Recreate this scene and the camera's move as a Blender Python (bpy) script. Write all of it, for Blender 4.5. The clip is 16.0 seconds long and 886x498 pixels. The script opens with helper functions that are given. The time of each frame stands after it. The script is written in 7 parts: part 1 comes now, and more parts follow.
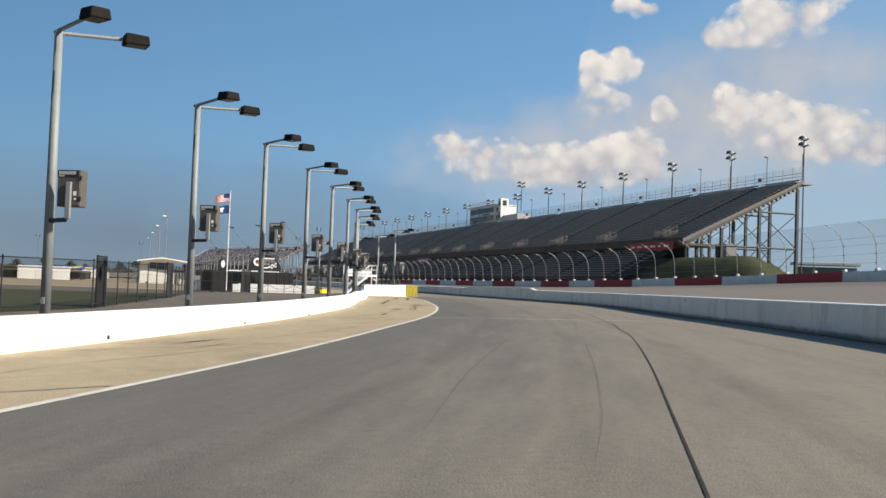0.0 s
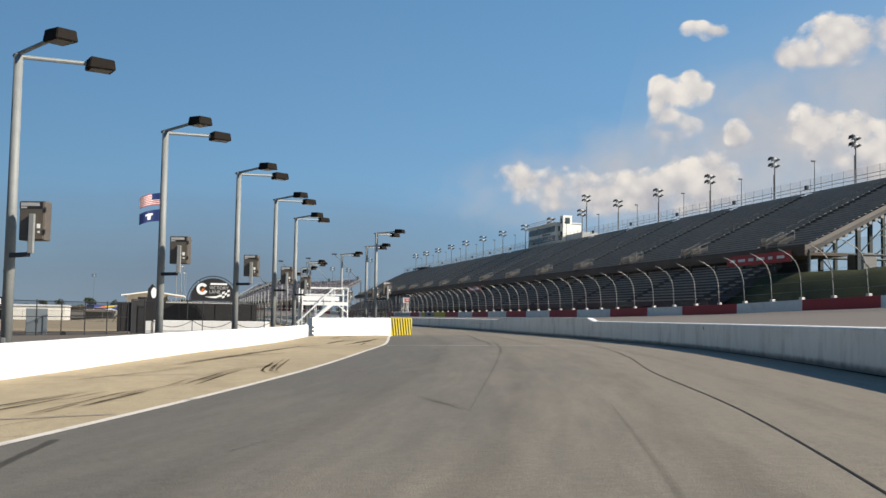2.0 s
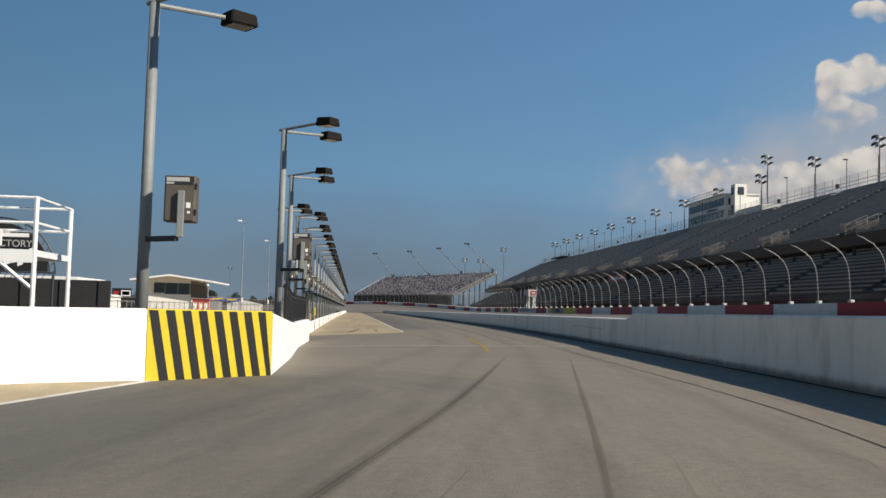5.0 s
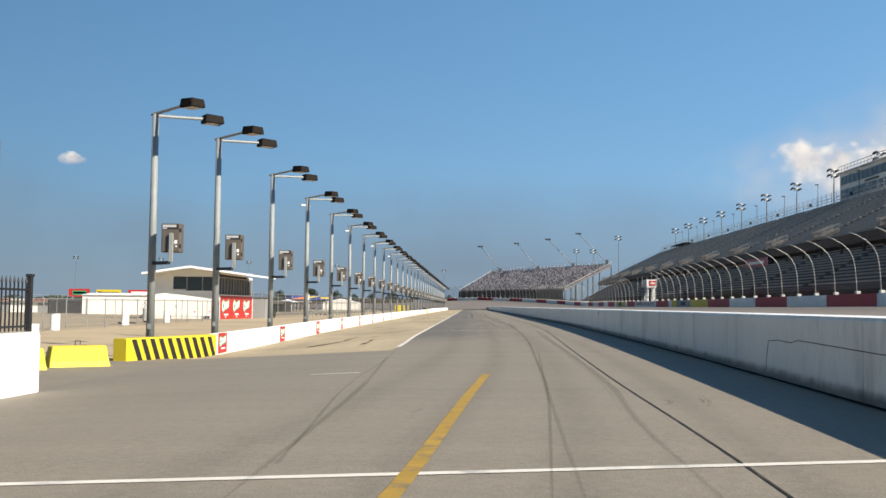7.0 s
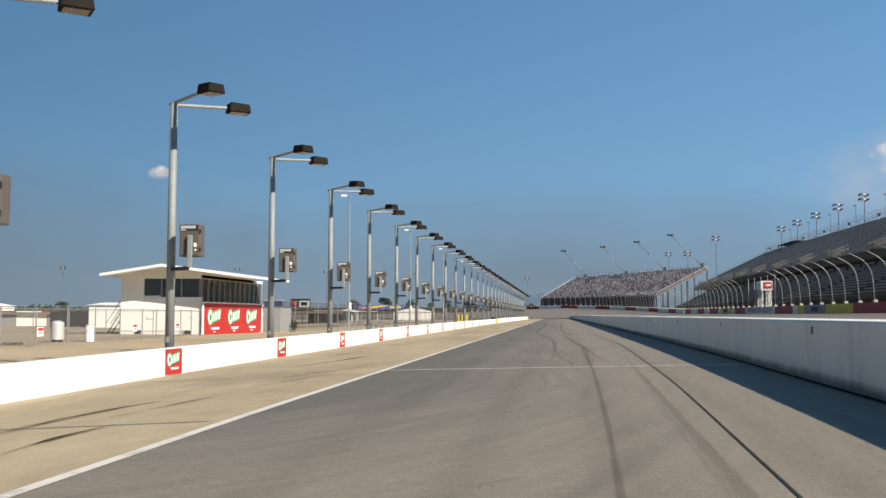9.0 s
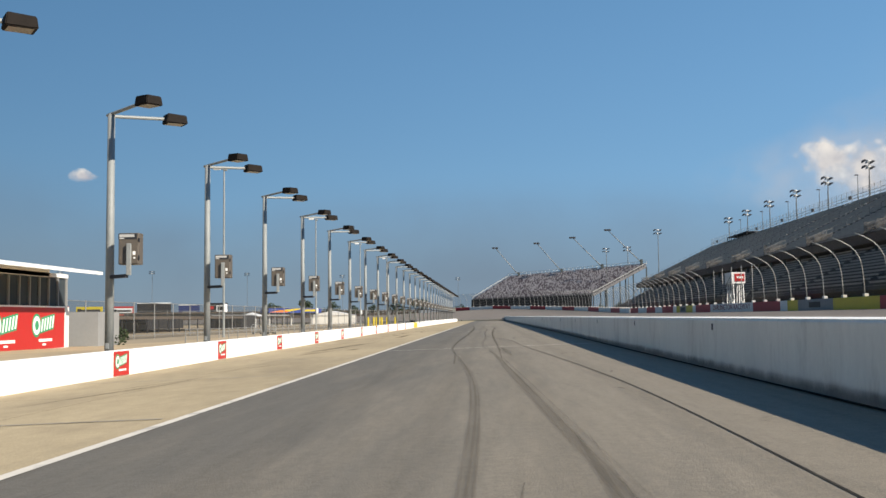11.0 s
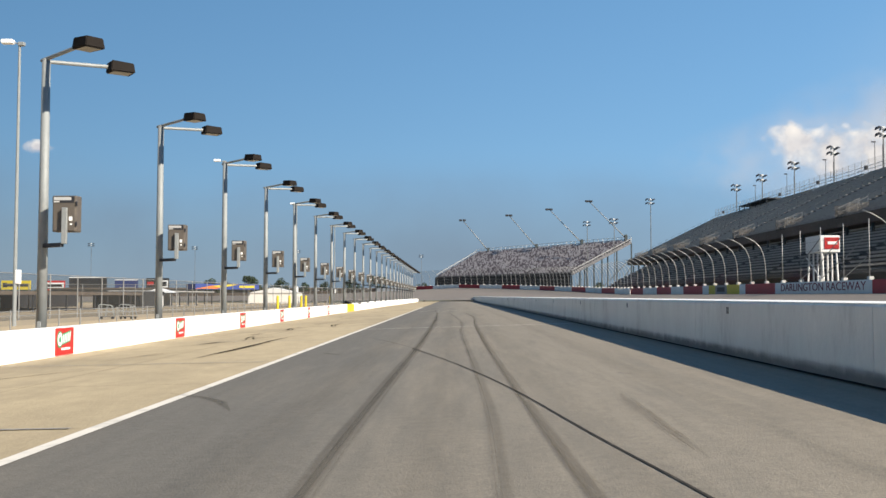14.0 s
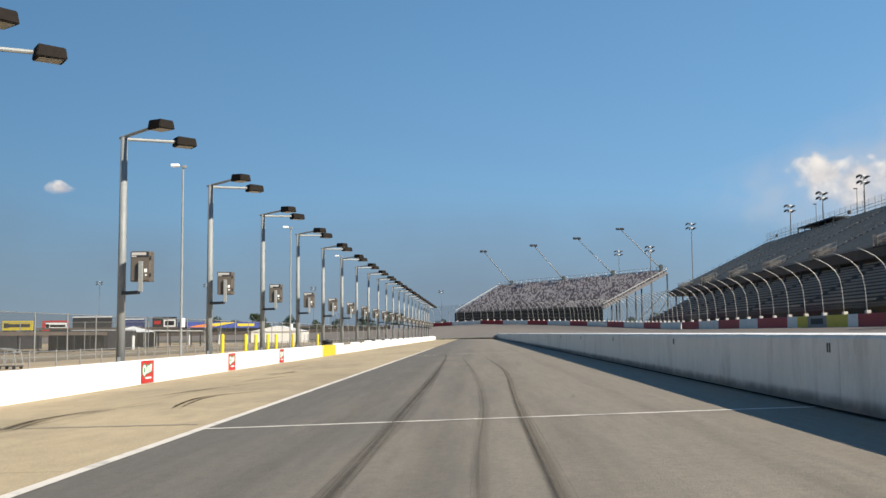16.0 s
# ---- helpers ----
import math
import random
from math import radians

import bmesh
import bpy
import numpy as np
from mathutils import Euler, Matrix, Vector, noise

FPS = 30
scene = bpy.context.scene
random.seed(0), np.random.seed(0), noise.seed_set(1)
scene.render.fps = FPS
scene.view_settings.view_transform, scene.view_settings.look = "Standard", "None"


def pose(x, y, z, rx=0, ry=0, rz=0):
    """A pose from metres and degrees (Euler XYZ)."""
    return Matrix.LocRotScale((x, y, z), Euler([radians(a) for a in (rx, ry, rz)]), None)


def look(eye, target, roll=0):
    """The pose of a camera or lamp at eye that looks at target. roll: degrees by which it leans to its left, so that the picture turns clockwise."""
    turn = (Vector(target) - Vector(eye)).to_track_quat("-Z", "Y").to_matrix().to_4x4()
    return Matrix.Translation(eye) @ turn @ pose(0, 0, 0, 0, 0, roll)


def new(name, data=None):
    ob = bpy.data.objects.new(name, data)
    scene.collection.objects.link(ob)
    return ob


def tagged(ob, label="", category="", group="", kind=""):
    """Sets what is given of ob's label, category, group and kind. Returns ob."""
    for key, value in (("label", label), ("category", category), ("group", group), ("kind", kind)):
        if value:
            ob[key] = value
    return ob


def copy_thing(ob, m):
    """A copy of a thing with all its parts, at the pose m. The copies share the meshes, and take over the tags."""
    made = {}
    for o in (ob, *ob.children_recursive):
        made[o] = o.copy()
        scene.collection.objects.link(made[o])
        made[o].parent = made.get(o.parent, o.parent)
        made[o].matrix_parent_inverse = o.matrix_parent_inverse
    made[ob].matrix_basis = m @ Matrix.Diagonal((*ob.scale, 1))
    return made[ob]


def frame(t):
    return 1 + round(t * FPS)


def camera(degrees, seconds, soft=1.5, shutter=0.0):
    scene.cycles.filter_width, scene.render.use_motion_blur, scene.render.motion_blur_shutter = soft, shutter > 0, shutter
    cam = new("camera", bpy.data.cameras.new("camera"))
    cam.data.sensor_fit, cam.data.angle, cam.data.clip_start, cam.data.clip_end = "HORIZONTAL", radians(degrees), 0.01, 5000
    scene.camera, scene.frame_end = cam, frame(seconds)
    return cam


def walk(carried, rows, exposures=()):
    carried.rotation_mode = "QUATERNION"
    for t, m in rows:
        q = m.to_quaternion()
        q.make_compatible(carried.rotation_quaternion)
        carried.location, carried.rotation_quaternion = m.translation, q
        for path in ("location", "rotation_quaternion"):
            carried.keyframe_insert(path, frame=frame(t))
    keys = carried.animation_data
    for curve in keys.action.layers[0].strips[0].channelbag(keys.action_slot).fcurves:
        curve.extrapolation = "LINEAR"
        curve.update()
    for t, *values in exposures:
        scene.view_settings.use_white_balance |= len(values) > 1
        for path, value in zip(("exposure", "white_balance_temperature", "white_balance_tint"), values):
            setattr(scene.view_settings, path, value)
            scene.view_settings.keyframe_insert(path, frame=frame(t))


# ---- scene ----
cam = camera(47.0, 16.0)
PATH = [
    (0, (-37.177, 0.618, 1.255), (-34.157, 10.144, 1.619), 2.08),
    (0.5, (-32.882, 9.459, 1.246), (-29.741, 18.939, 1.760), 1.88),
    (1, (-28.718, 18.353, 1.253), (-25.783, 27.890, 1.896), 1.94),
    (1.5, (-24.727, 27.380, 1.246), (-22.118, 37.010, 1.922), 1.09),
    (2, (-21.020, 36.808, 1.241), (-18.687, 46.509, 1.915), 0.92),
    (2.5, (-17.616, 45.881, 1.240), (-15.486, 55.629, 1.909), 1.27),
    (3, (-14.536, 54.773, 1.235), (-12.580, 64.556, 1.914), 1.55),
    (3.5, (-11.617, 62.958, 1.242), (-9.942, 72.796, 1.885), 1.76),
    (4, (-9.154, 71.412, 1.250), (-7.713, 81.289, 1.849), 1.61),
    (4.2, (-8.283, 74.591, 1.254), (-6.950, 84.483, 1.858), 1.48),
    (6.3, (-1.136, 106.573, 1.266), (-1.018, 116.555, 1.847), 0.90),
    (6.5, (-0.748, 109.497, 1.257), (-0.729, 119.481, 1.822), 0.49),
    (7, (0.121, 116.674, 1.261), (-0.149, 126.655, 1.818), 0.62),
    (7.5, (0.601, 123.954, 1.251), (0.095, 133.926, 1.801), -0.08),
    (8, (1.026, 131.064, 1.255), (0.278, 141.021, 1.801), -0.40),
    (8.5, (1.446, 137.677, 1.250), (0.484, 147.615, 1.800), -0.07),
    (9, (1.687, 144.757, 1.246), (0.578, 154.675, 1.888), 0.15),
    (9.5, (1.915, 151.442, 1.275), (0.742, 161.352, 1.921), 0.26),
    (10, (1.787, 158.631, 1.242), (1.033, 168.580, 1.906), 0.29),
    (10.2, (1.869, 161.478, 1.252), (1.177, 171.432, 1.926), -0.12),
    (12.3, (1.425, 191.543, 1.251), (1.243, 201.531, 1.711), -0.21),
    (12.5, (1.391, 194.386, 1.251), (1.145, 204.376, 1.643), -0.43),
    (13, (1.409, 201.388, 1.262), (1.082, 211.374, 1.679), -0.16),
    (13.5, (1.287, 208.370, 1.258), (1.091, 218.362, 1.619), -0.21),
    (14, (1.213, 215.231, 1.247), (1.115, 225.220, 1.710), 0.06),
    (14.5, (1.214, 221.734, 1.231), (1.004, 231.709, 1.905), 0.34),
    (15, (1.344, 227.908, 1.235), (1.106, 237.868, 2.101), 0.20),
    (15.5, (1.281, 234.242, 1.219), (0.985, 244.200, 2.089), -0.18),
    (16, (1.459, 240.006, 1.226), (1.154, 249.967, 2.053), -0.45),
]
EXPOSURES = [(0, 0.6), (2, 0.56), (3, 0.52), (4, 0.08), (4.2, 0.08), (6.3, 0.62), (6.5, 0.66), (7, 0.83), (8, 0.86), (8.5, 0.72), (9.5, 0.56), (10, 0.54), (12.5, 0.86), (13.5, 0.84), (14.5, 0.9), (15, 0.84), (16, 0.76)]
walk(cam, [(t, look(eye, target, roll)) for t, eye, target, roll in PATH], EXPOSURES)

# ---- world and sun ----
SUN = Vector((0.80, -0.60, 0.64)).normalized()
world = bpy.data.worlds.new("world")
scene.world = world
world.use_nodes = True
wn = world.node_tree
bg = wn.nodes["Background"]
sky = wn.nodes.new("ShaderNodeTexSky")
sky.sky_type = "NISHITA"
sky.sun_disc = False
sky.sun_elevation = math.asin(SUN.z)
sky.sun_rotation = math.atan2(SUN.x, SUN.y)
sky.altitude = 50
sky.air_density = 1.0
sky.dust_density = 0.35
sky.ozone_density = 2.0
rich = wn.nodes.new("ShaderNodeHueSaturation")
rich.inputs["Saturation"].default_value = 1.42
haze = wn.nodes.new("ShaderNodeMix")
haze.data_type = "RGBA"
haze.inputs[7].default_value = (2.3, 4.5, 7.35, 1)
wn.links.new(sky.outputs[0], rich.inputs["Color"])
wn.links.new(rich.outputs[0], haze.inputs[6])
# the sky is somewhat brighter towards the sun's side
aim = wn.nodes.new("ShaderNodeTexCoord")
axes = wn.nodes.new("ShaderNodeSeparateXYZ")
side = wn.nodes.new("ShaderNodeMapRange")
side.inputs["From Min"].default_value, side.inputs["From Max"].default_value = -0.7, 0.8
side.inputs["To Min"].default_value, side.inputs["To Max"].default_value = 0.66, 1.5
lit = wn.nodes.new("ShaderNodeVectorMath")
lit.operation = "SCALE"
wn.links.new(aim.outputs["Generated"], axes.inputs[0])
wn.links.new(axes.outputs["X"], side.inputs["Value"])
# the haze thins out overhead
thin = wn.nodes.new("ShaderNodeMapRange")
thin.inputs["From Min"].default_value, thin.inputs["From Max"].default_value = 0.1, 0.72
thin.inputs["To Min"].default_value, thin.inputs["To Max"].default_value = 0.72, 0.2
wn.links.new(axes.outputs["Z"], thin.inputs["Value"])
wn.links.new(thin.outputs[0], haze.inputs[0])
wn.links.new(haze.outputs[2], lit.inputs[0])
wn.links.new(side.outputs[0], lit.inputs["Scale"])
wn.links.new(lit.outputs[0], bg.inputs[0])
bg.inputs[1].default_value = 0.0515
sun_data = bpy.data.lights.new("sun", "SUN")
sun_data.energy = 5.0
sun_data.angle = radians(0.55)
sun_data.color = (1.0, 0.91, 0.78)
sun = new("sun", sun_data)
sun.matrix_world = look(SUN * 100, (0, 0, 0))


# ---- materials ----
def mat(name, color, rough=0.7, metal=0.0, var=0.12, scale=3.0, bump=0.0, grain=60.0, stain=None, stain_amt=0.0, stain_scale=0.4, spread=None, spec=0.4):
    """A surface with broad tone variation, fine grain and optional stains, in world-size coordinates."""
    m = bpy.data.materials.new(name)
    m.use_nodes = True
    nt = m.node_tree
    b = nt.nodes["Principled BSDF"]
    b.inputs["Roughness"].default_value = rough
    b.inputs["Metallic"].default_value = metal
    b.inputs["Specular IOR Level"].default_value = spec
    geo = nt.nodes.new("ShaderNodeNewGeometry")
    pos = geo.outputs["Position"]
    if spread:
        mp = nt.nodes.new("ShaderNodeMapping")
        mp.inputs["Scale"].default_value = spread
        nt.links.new(pos, mp.inputs["Vector"])
        pos = mp.outputs["Vector"]

    def tex(sc, detail, rough_=0.6):
        n = nt.nodes.new("ShaderNodeTexNoise")
        n.inputs["Scale"].default_value = sc
        n.inputs["Detail"].default_value = detail
        n.inputs["Roughness"].default_value = rough_
        nt.links.new(pos, n.inputs["Vector"])
        return n.outputs["Fac"]

    def mathn(op, a, bb, clamp=False):
        n = nt.nodes.new("ShaderNodeMath")
        n.operation = op
        n.use_clamp = clamp
        for s, v in zip(n.inputs, (a, bb)):
            if isinstance(v, (int, float)):
                s.default_value = v
            else:
                nt.links.new(v, s)
        return n.outputs[0]

    broad, fine, mid = tex(scale, 4), tex(grain, 2), tex(math.sqrt(scale * grain), 3, 0.7)
    f = mathn("ADD", mathn("MULTIPLY", mathn("SUBTRACT", broad, 0.5), 2.4 * var), mathn("MULTIPLY", mathn("SUBTRACT", fine, 0.5), 1.2 * var))
    f = mathn("ADD", f, mathn("MULTIPLY", mathn("SUBTRACT", mid, 0.5), 1.6 * var))
    f = mathn("ADD", f, 1.0)
    mul = nt.nodes.new("ShaderNodeVectorMath")
    mul.operation = "SCALE"
    mul.inputs[0].default_value = color[:3]
    nt.links.new(f, mul.inputs["Scale"])
    out = mul.outputs[0]
    if stain:
        s = mathn("MULTIPLY", mathn("SUBTRACT", tex(stain_scale, 6, 0.7), 0.52), 6.0, True)
        s = mathn("MULTIPLY", s, stain_amt)
        mix = nt.nodes.new("ShaderNodeMix")
        mix.data_type = "RGBA"
        nt.links.new(s, mix.inputs[0])
        nt.links.new(out, mix.inputs[6])
        mix.inputs[7].default_value = (*stain, 1)
        out = mix.outputs[2]
    nt.links.new(out, b.inputs["Base Color"])
    if bump:
        bn = nt.nodes.new("ShaderNodeBump")
        bn.inputs["Strength"].default_value = bump
        bn.inputs["Distance"].default_value = 0.02
        nt.links.new(fine, bn.inputs["Height"])
        nt.links.new(bn.outputs[0], b.inputs["Normal"])
    return m


def lane_asphalt(name, dark, light, patch):
    """Old asphalt, dark beside the stalls and dusty tan towards the outer wall, streaked along the road (UV: share of the width, metres along)."""
    m = bpy.data.materials.new(name)
    m.use_nodes = True
    nt = m.node_tree
    b = nt.nodes["Principled BSDF"]
    b.inputs["Roughness"].default_value = 0.75
    b.inputs["Specular IOR Level"].default_value = 0.3
    uv = nt.nodes.new("ShaderNodeUVMap")
    geo = nt.nodes.new("ShaderNodeNewGeometry")

    def stretch(src, scale):
        n = nt.nodes.new("ShaderNodeMapping")
        n.inputs["Scale"].default_value = scale
        nt.links.new(src, n.inputs["Vector"])
        return n.outputs[0]

    def tex(vec, sc, detail, rough=0.6):
        n = nt.nodes.new("ShaderNodeTexNoise")
        n.inputs["Scale"].default_value, n.inputs["Detail"].default_value, n.inputs["Roughness"].default_value = sc, detail, rough
        nt.links.new(vec, n.inputs["Vector"])
        return n.outputs["Fac"]

    def calc(op, a, c, clamp=False):
        n = nt.nodes.new("ShaderNodeMath")
        n.operation, n.use_clamp = op, clamp
        for k, v in zip(n.inputs, (a, c)):
            if isinstance(v, (int, float)):
                k.default_value = v
            else:
                nt.links.new(v, k)
        return n.outputs[0]

    def blend(f, a, c):
        n = nt.nodes.new("ShaderNodeMix")
        n.data_type = "RGBA"
        nt.links.new(f, n.inputs[0])
        for k, v in ((6, a), (7, c)):
            if isinstance(v, tuple):
                n.inputs[k].default_value = (*v, 1)
            else:
                nt.links.new(v, n.inputs[k])
        return n.outputs[2]

    sep = nt.nodes.new("ShaderNodeSeparateXYZ")
    nt.links.new(uv.outputs[0], sep.inputs[0])
    along = stretch(uv.outputs[0], (8.0, 0.10, 1.0))
    fine = stretch(uv.outputs[0], (8.0, 0.07, 1.0))
    streak, streaks = tex(along, 1.1, 4, 0.65), tex(fine, 6.0, 3, 0.6)
    f = calc("ADD", sep.outputs["X"], calc("MULTIPLY", calc("SUBTRACT", streak, 0.5), 0.9))
    f = calc("MULTIPLY", calc("SUBTRACT", f, 0.10), 1.9, True)
    col = blend(f, dark, light)
    spots = calc("MULTIPLY", calc("SUBTRACT", tex(stretch(uv.outputs[0], (8.0, 0.09, 1.0)), 0.9, 6, 0.7), 0.56), 5.0, True)
    col = blend(calc("MULTIPLY", spots, 0.5), col, patch)
    grain, pebble = tex(geo.outputs["Position"], 55, 2), tex(geo.outputs["Position"], 9, 3, 0.7)
    g = calc("ADD", 1.0, calc("MULTIPLY", calc("SUBTRACT", grain, 0.5), 0.85))
    g = calc("ADD", g, calc("MULTIPLY", calc("SUBTRACT", pebble, 0.5), 0.5))
    g = calc("ADD", g, calc("MULTIPLY", calc("SUBTRACT", streaks, 0.5), 0.42))
    out = nt.nodes.new("ShaderNodeVectorMath")
    out.operation = "SCALE"
    nt.links.new(col, out.inputs[0])
    nt.links.new(g, out.inputs["Scale"])
    nt.links.new(out.outputs[0], b.inputs["Base Color"])
    bn = nt.nodes.new("ShaderNodeBump")
    bn.inputs["Strength"].default_value, bn.inputs["Distance"].default_value = 0.3, 0.02
    nt.links.new(grain, bn.inputs["Height"])
    nt.links.new(bn.outputs[0], b.inputs["Normal"])
    return m


ASPHALT = lane_asphalt("asphalt", (0.132, 0.12, 0.099), (0.217, 0.187, 0.143), (0.115, 0.104, 0.087))
TRACK = mat("track_asphalt", (0.182, 0.156, 0.131), 0.85, var=0.10, scale=0.2, bump=0.4, grain=40, stain=(0.0922, 0.0803, 0.0707), stain_amt=0.3, stain_scale=0.1, spread=(1, 0.2, 1))
CONCRETE = mat("apron_concrete", (0.385, 0.308, 0.19), 0.85, var=0.26, scale=0.22, bump=0.4, grain=34, stain=(0.205, 0.166, 0.108), stain_amt=0.65, stain_scale=0.2, spread=(1, 0.4, 1))
SAND = mat("sandy_ground", (0.42, 0.325, 0.2), 0.95, var=0.16, scale=0.15, bump=0.4, grain=12, stain=(0.2, 0.165, 0.115), stain_amt=0.4, stain_scale=0.06)
GROUND = mat("far_ground", (0.15, 0.143, 0.0975), 0.95, var=0.25, scale=0.02, grain=1.0, stain=(0.0675, 0.09, 0.0375), stain_amt=0.8, stain_scale=0.012)
WHITE = mat("white_wall_paint", (0.86, 0.85, 0.82), 0.6, var=0.05, scale=0.8, bump=0.15, grain=25, stain=(0.66, 0.62, 0.54), stain_amt=0.3, stain_scale=1.2)
GREYWALL = mat("weathered_wall_paint", (0.76, 0.73, 0.66), 0.75, var=0.10, scale=0.7, bump=0.25, grain=25, stain=(0.42, 0.375, 0.315), stain_amt=0.55, stain_scale=0.9, spread=(1, 1, 0.35))
LINE = mat("white_line_paint", (0.649, 0.602, 0.523), 0.7, var=0.10, scale=1.5, grain=20, stain=(0.238, 0.23, 0.222), stain_amt=0.7, stain_scale=1.6)
SERVICE = mat("dusty_service_asphalt", (0.123, 0.102, 0.0788), 0.9, var=0.2, scale=0.3, bump=0.2, grain=30, stain=(0.188, 0.152, 0.105), stain_amt=0.6, stain_scale=0.15)
FAINT = mat("worn_line_paint", (0.3, 0.276, 0.24), 0.8, var=0.15, scale=2, stain=(0.198, 0.168, 0.126), stain_amt=0.9, stain_scale=1.0)
YELLOWLINE = mat("yellow_line_paint", (0.34, 0.21, 0.03), 0.8, var=0.25, scale=2.5, stain=(0.14, 0.115, 0.08), stain_amt=0.85, stain_scale=2.6)
TAR = mat("crack_sealer", (0.042, 0.038, 0.033), 0.95, var=0.35, scale=1.5, spec=0.08, stain=(0.1, 0.09, 0.075), stain_amt=0.8, stain_scale=1.2)
GALV = mat("galvanised_steel", (0.235, 0.247, 0.242), 0.6, 0.1, var=0.14, scale=3, grain=30, stain=(0.2, 0.21, 0.21), stain_amt=0.5, stain_scale=2.0)
BRONZE = mat("dark_bronze_housing", (0.0165, 0.0135, 0.0115), 0.75, var=0.25, scale=6, spec=0.08)
LENS = mat("lamp_glass", (0.063, 0.0585, 0.0495), 0.2, var=0.05, scale=6)
BOXM = mat("taupe_enclosure", (0.109, 0.0928, 0.0763), 0.5, 0.1, var=0.08, scale=4)
DARK = mat("dark_steel", (0.035, 0.036, 0.04), 0.5, 0.3, var=0.15, scale=4)
BLACK = mat("black_paint", (0.014, 0.014, 0.015), 0.6, var=0.2, scale=2)
YELLOW = mat("yellow_paint", (0.578, 0.448, 0.0217), 0.55, var=0.07, scale=1.5, stain=(0.361, 0.275, 0.0433), stain_amt=0.3, stain_scale=1.5)
RED = mat("red_barrier_paint", (0.36, 0.028, 0.035), 0.6, var=0.12, scale=0.8, stain=(0.2, 0.03, 0.03), stain_amt=0.4, stain_scale=0.8)
WHITEBAR = mat("white_barrier_paint", (0.72, 0.71, 0.68), 0.65, var=0.07, scale=0.8, stain=(0.4, 0.38, 0.36), stain_amt=0.4, stain_scale=0.7)
SIGNRED = mat("sign_red", (0.428, 0.0214, 0.0184), 0.45, var=0.04, scale=1)
FADEDRED = mat("faded_red_cloth", (0.55, 0.20, 0.20), 0.8, var=0.08, scale=1)
SIGNGREEN = mat("sign_green", (0.027, 0.27, 0.126), 0.45, var=0.04, scale=1)
SIGNWHITE = mat("sign_white", (0.80, 0.80, 0.78), 0.45, var=0.03, scale=1)
MAROON = mat("maroon_letter_paint", (0.19, 0.03, 0.045), 0.6, var=0.1, scale=1)
ALU = mat("aluminium_bench", (0.33, 0.325, 0.315), 0.55, 0.3, var=0.25, scale=0.7, grain=6)
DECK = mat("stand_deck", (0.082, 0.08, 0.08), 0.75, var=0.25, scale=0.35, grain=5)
RUST = mat("brown_fascia", (0.11, 0.085, 0.065), 0.8, var=0.25, scale=0.5, grain=4, stain=(0.07, 0.055, 0.045), stain_amt=0.6, stain_scale=0.3)
STEELGREEN = mat("painted_steel_frame", (0.06, 0.07, 0.07), 0.6, 0.3, var=0.15, scale=1)
MASTM = mat("dull_mast_steel", (0.115, 0.12, 0.12), 0.6, 0.2, var=0.12, scale=2)
POSTM = mat("dull_fence_steel", (0.216, 0.216, 0.208), 0.6, 0.2, var=0.1, scale=2)
PADDOCK = mat("paddock_asphalt", (0.32, 0.255, 0.165), 0.9, var=0.18, scale=0.15, grain=20, stain=(0.257, 0.217, 0.152), stain_amt=0.6, stain_scale=0.05)
FENCEP = mat("catch_fence_steel", (0.33, 0.33, 0.32), 0.5, 0.3, var=0.08, scale=1)
PALE = mat("pale_steel", (0.527, 0.518, 0.493), 0.5, 0.3, var=0.08, scale=1)
GRASS = mat("mown_grass", (0.04, 0.047, 0.011), 0.95, var=0.5, scale=0.5, bump=0.8, grain=9, stain=(0.055, 0.047, 0.02), stain_amt=0.5, stain_scale=0.25)
LEAF = mat("tree_leaf", (0.0286, 0.0422, 0.017), 0.85, var=0.4, scale=0.3, grain=2)
BARK = mat("tree_bark", (0.10, 0.08, 0.06), 0.9, var=0.3, scale=2)
STUCCO = mat("white_stucco", (0.78, 0.76, 0.70), 0.8, var=0.05, scale=0.7, bump=0.2, grain=20, stain=(0.6, 0.57, 0.5), stain_amt=0.2, stain_scale=0.5)
ROOFM = mat("white_roof_metal", (0.78, 0.77, 0.74), 0.5, var=0.04, scale=0.8)
GLASSD = mat("tinted_window_glass", (0.05, 0.062, 0.07), 0.15, var=0.1, scale=0.5, spec=0.35)
# screen fabric, also the painted shade behind the long canopy's posts
SCREENSHADE = mat("dark_fabric_and_canopy_shade", (0.024, 0.024, 0.026), 0.9, var=0.25, scale=0.6, grain=8)
GREY = mat("grey_siding", (0.25, 0.25, 0.245), 0.7, var=0.12, scale=0.5)
NAVY = mat("navy_panel", (0.02, 0.035, 0.13), 0.5, var=0.1, scale=1)
BLUE = mat("bright_blue_panel", (0.02, 0.048, 0.24), 0.5, var=0.08, scale=1)
ORANGE = mat("orange_panel", (0.64, 0.176, 0.024), 0.5, var=0.05, scale=1)
SEATA = mat("pale_seat", (0.36, 0.335, 0.34), 0.6, var=0.3, scale=0.5, grain=2)
SEATB = mat("dark_seat", (0.12, 0.10, 0.112), 0.6, var=0.3, scale=0.5, grain=2)
SEATC = mat("grey_seat", (0.10, 0.096, 0.1), 0.6, var=0.3, scale=0.5, grain=2)
CABINET = mat("grey_blue_enamel", (0.19, 0.225, 0.25), 0.5, var=0.06, scale=2)
ROPE = mat("dark_rope", (0.03, 0.03, 0.03), 0.8, var=0.2)


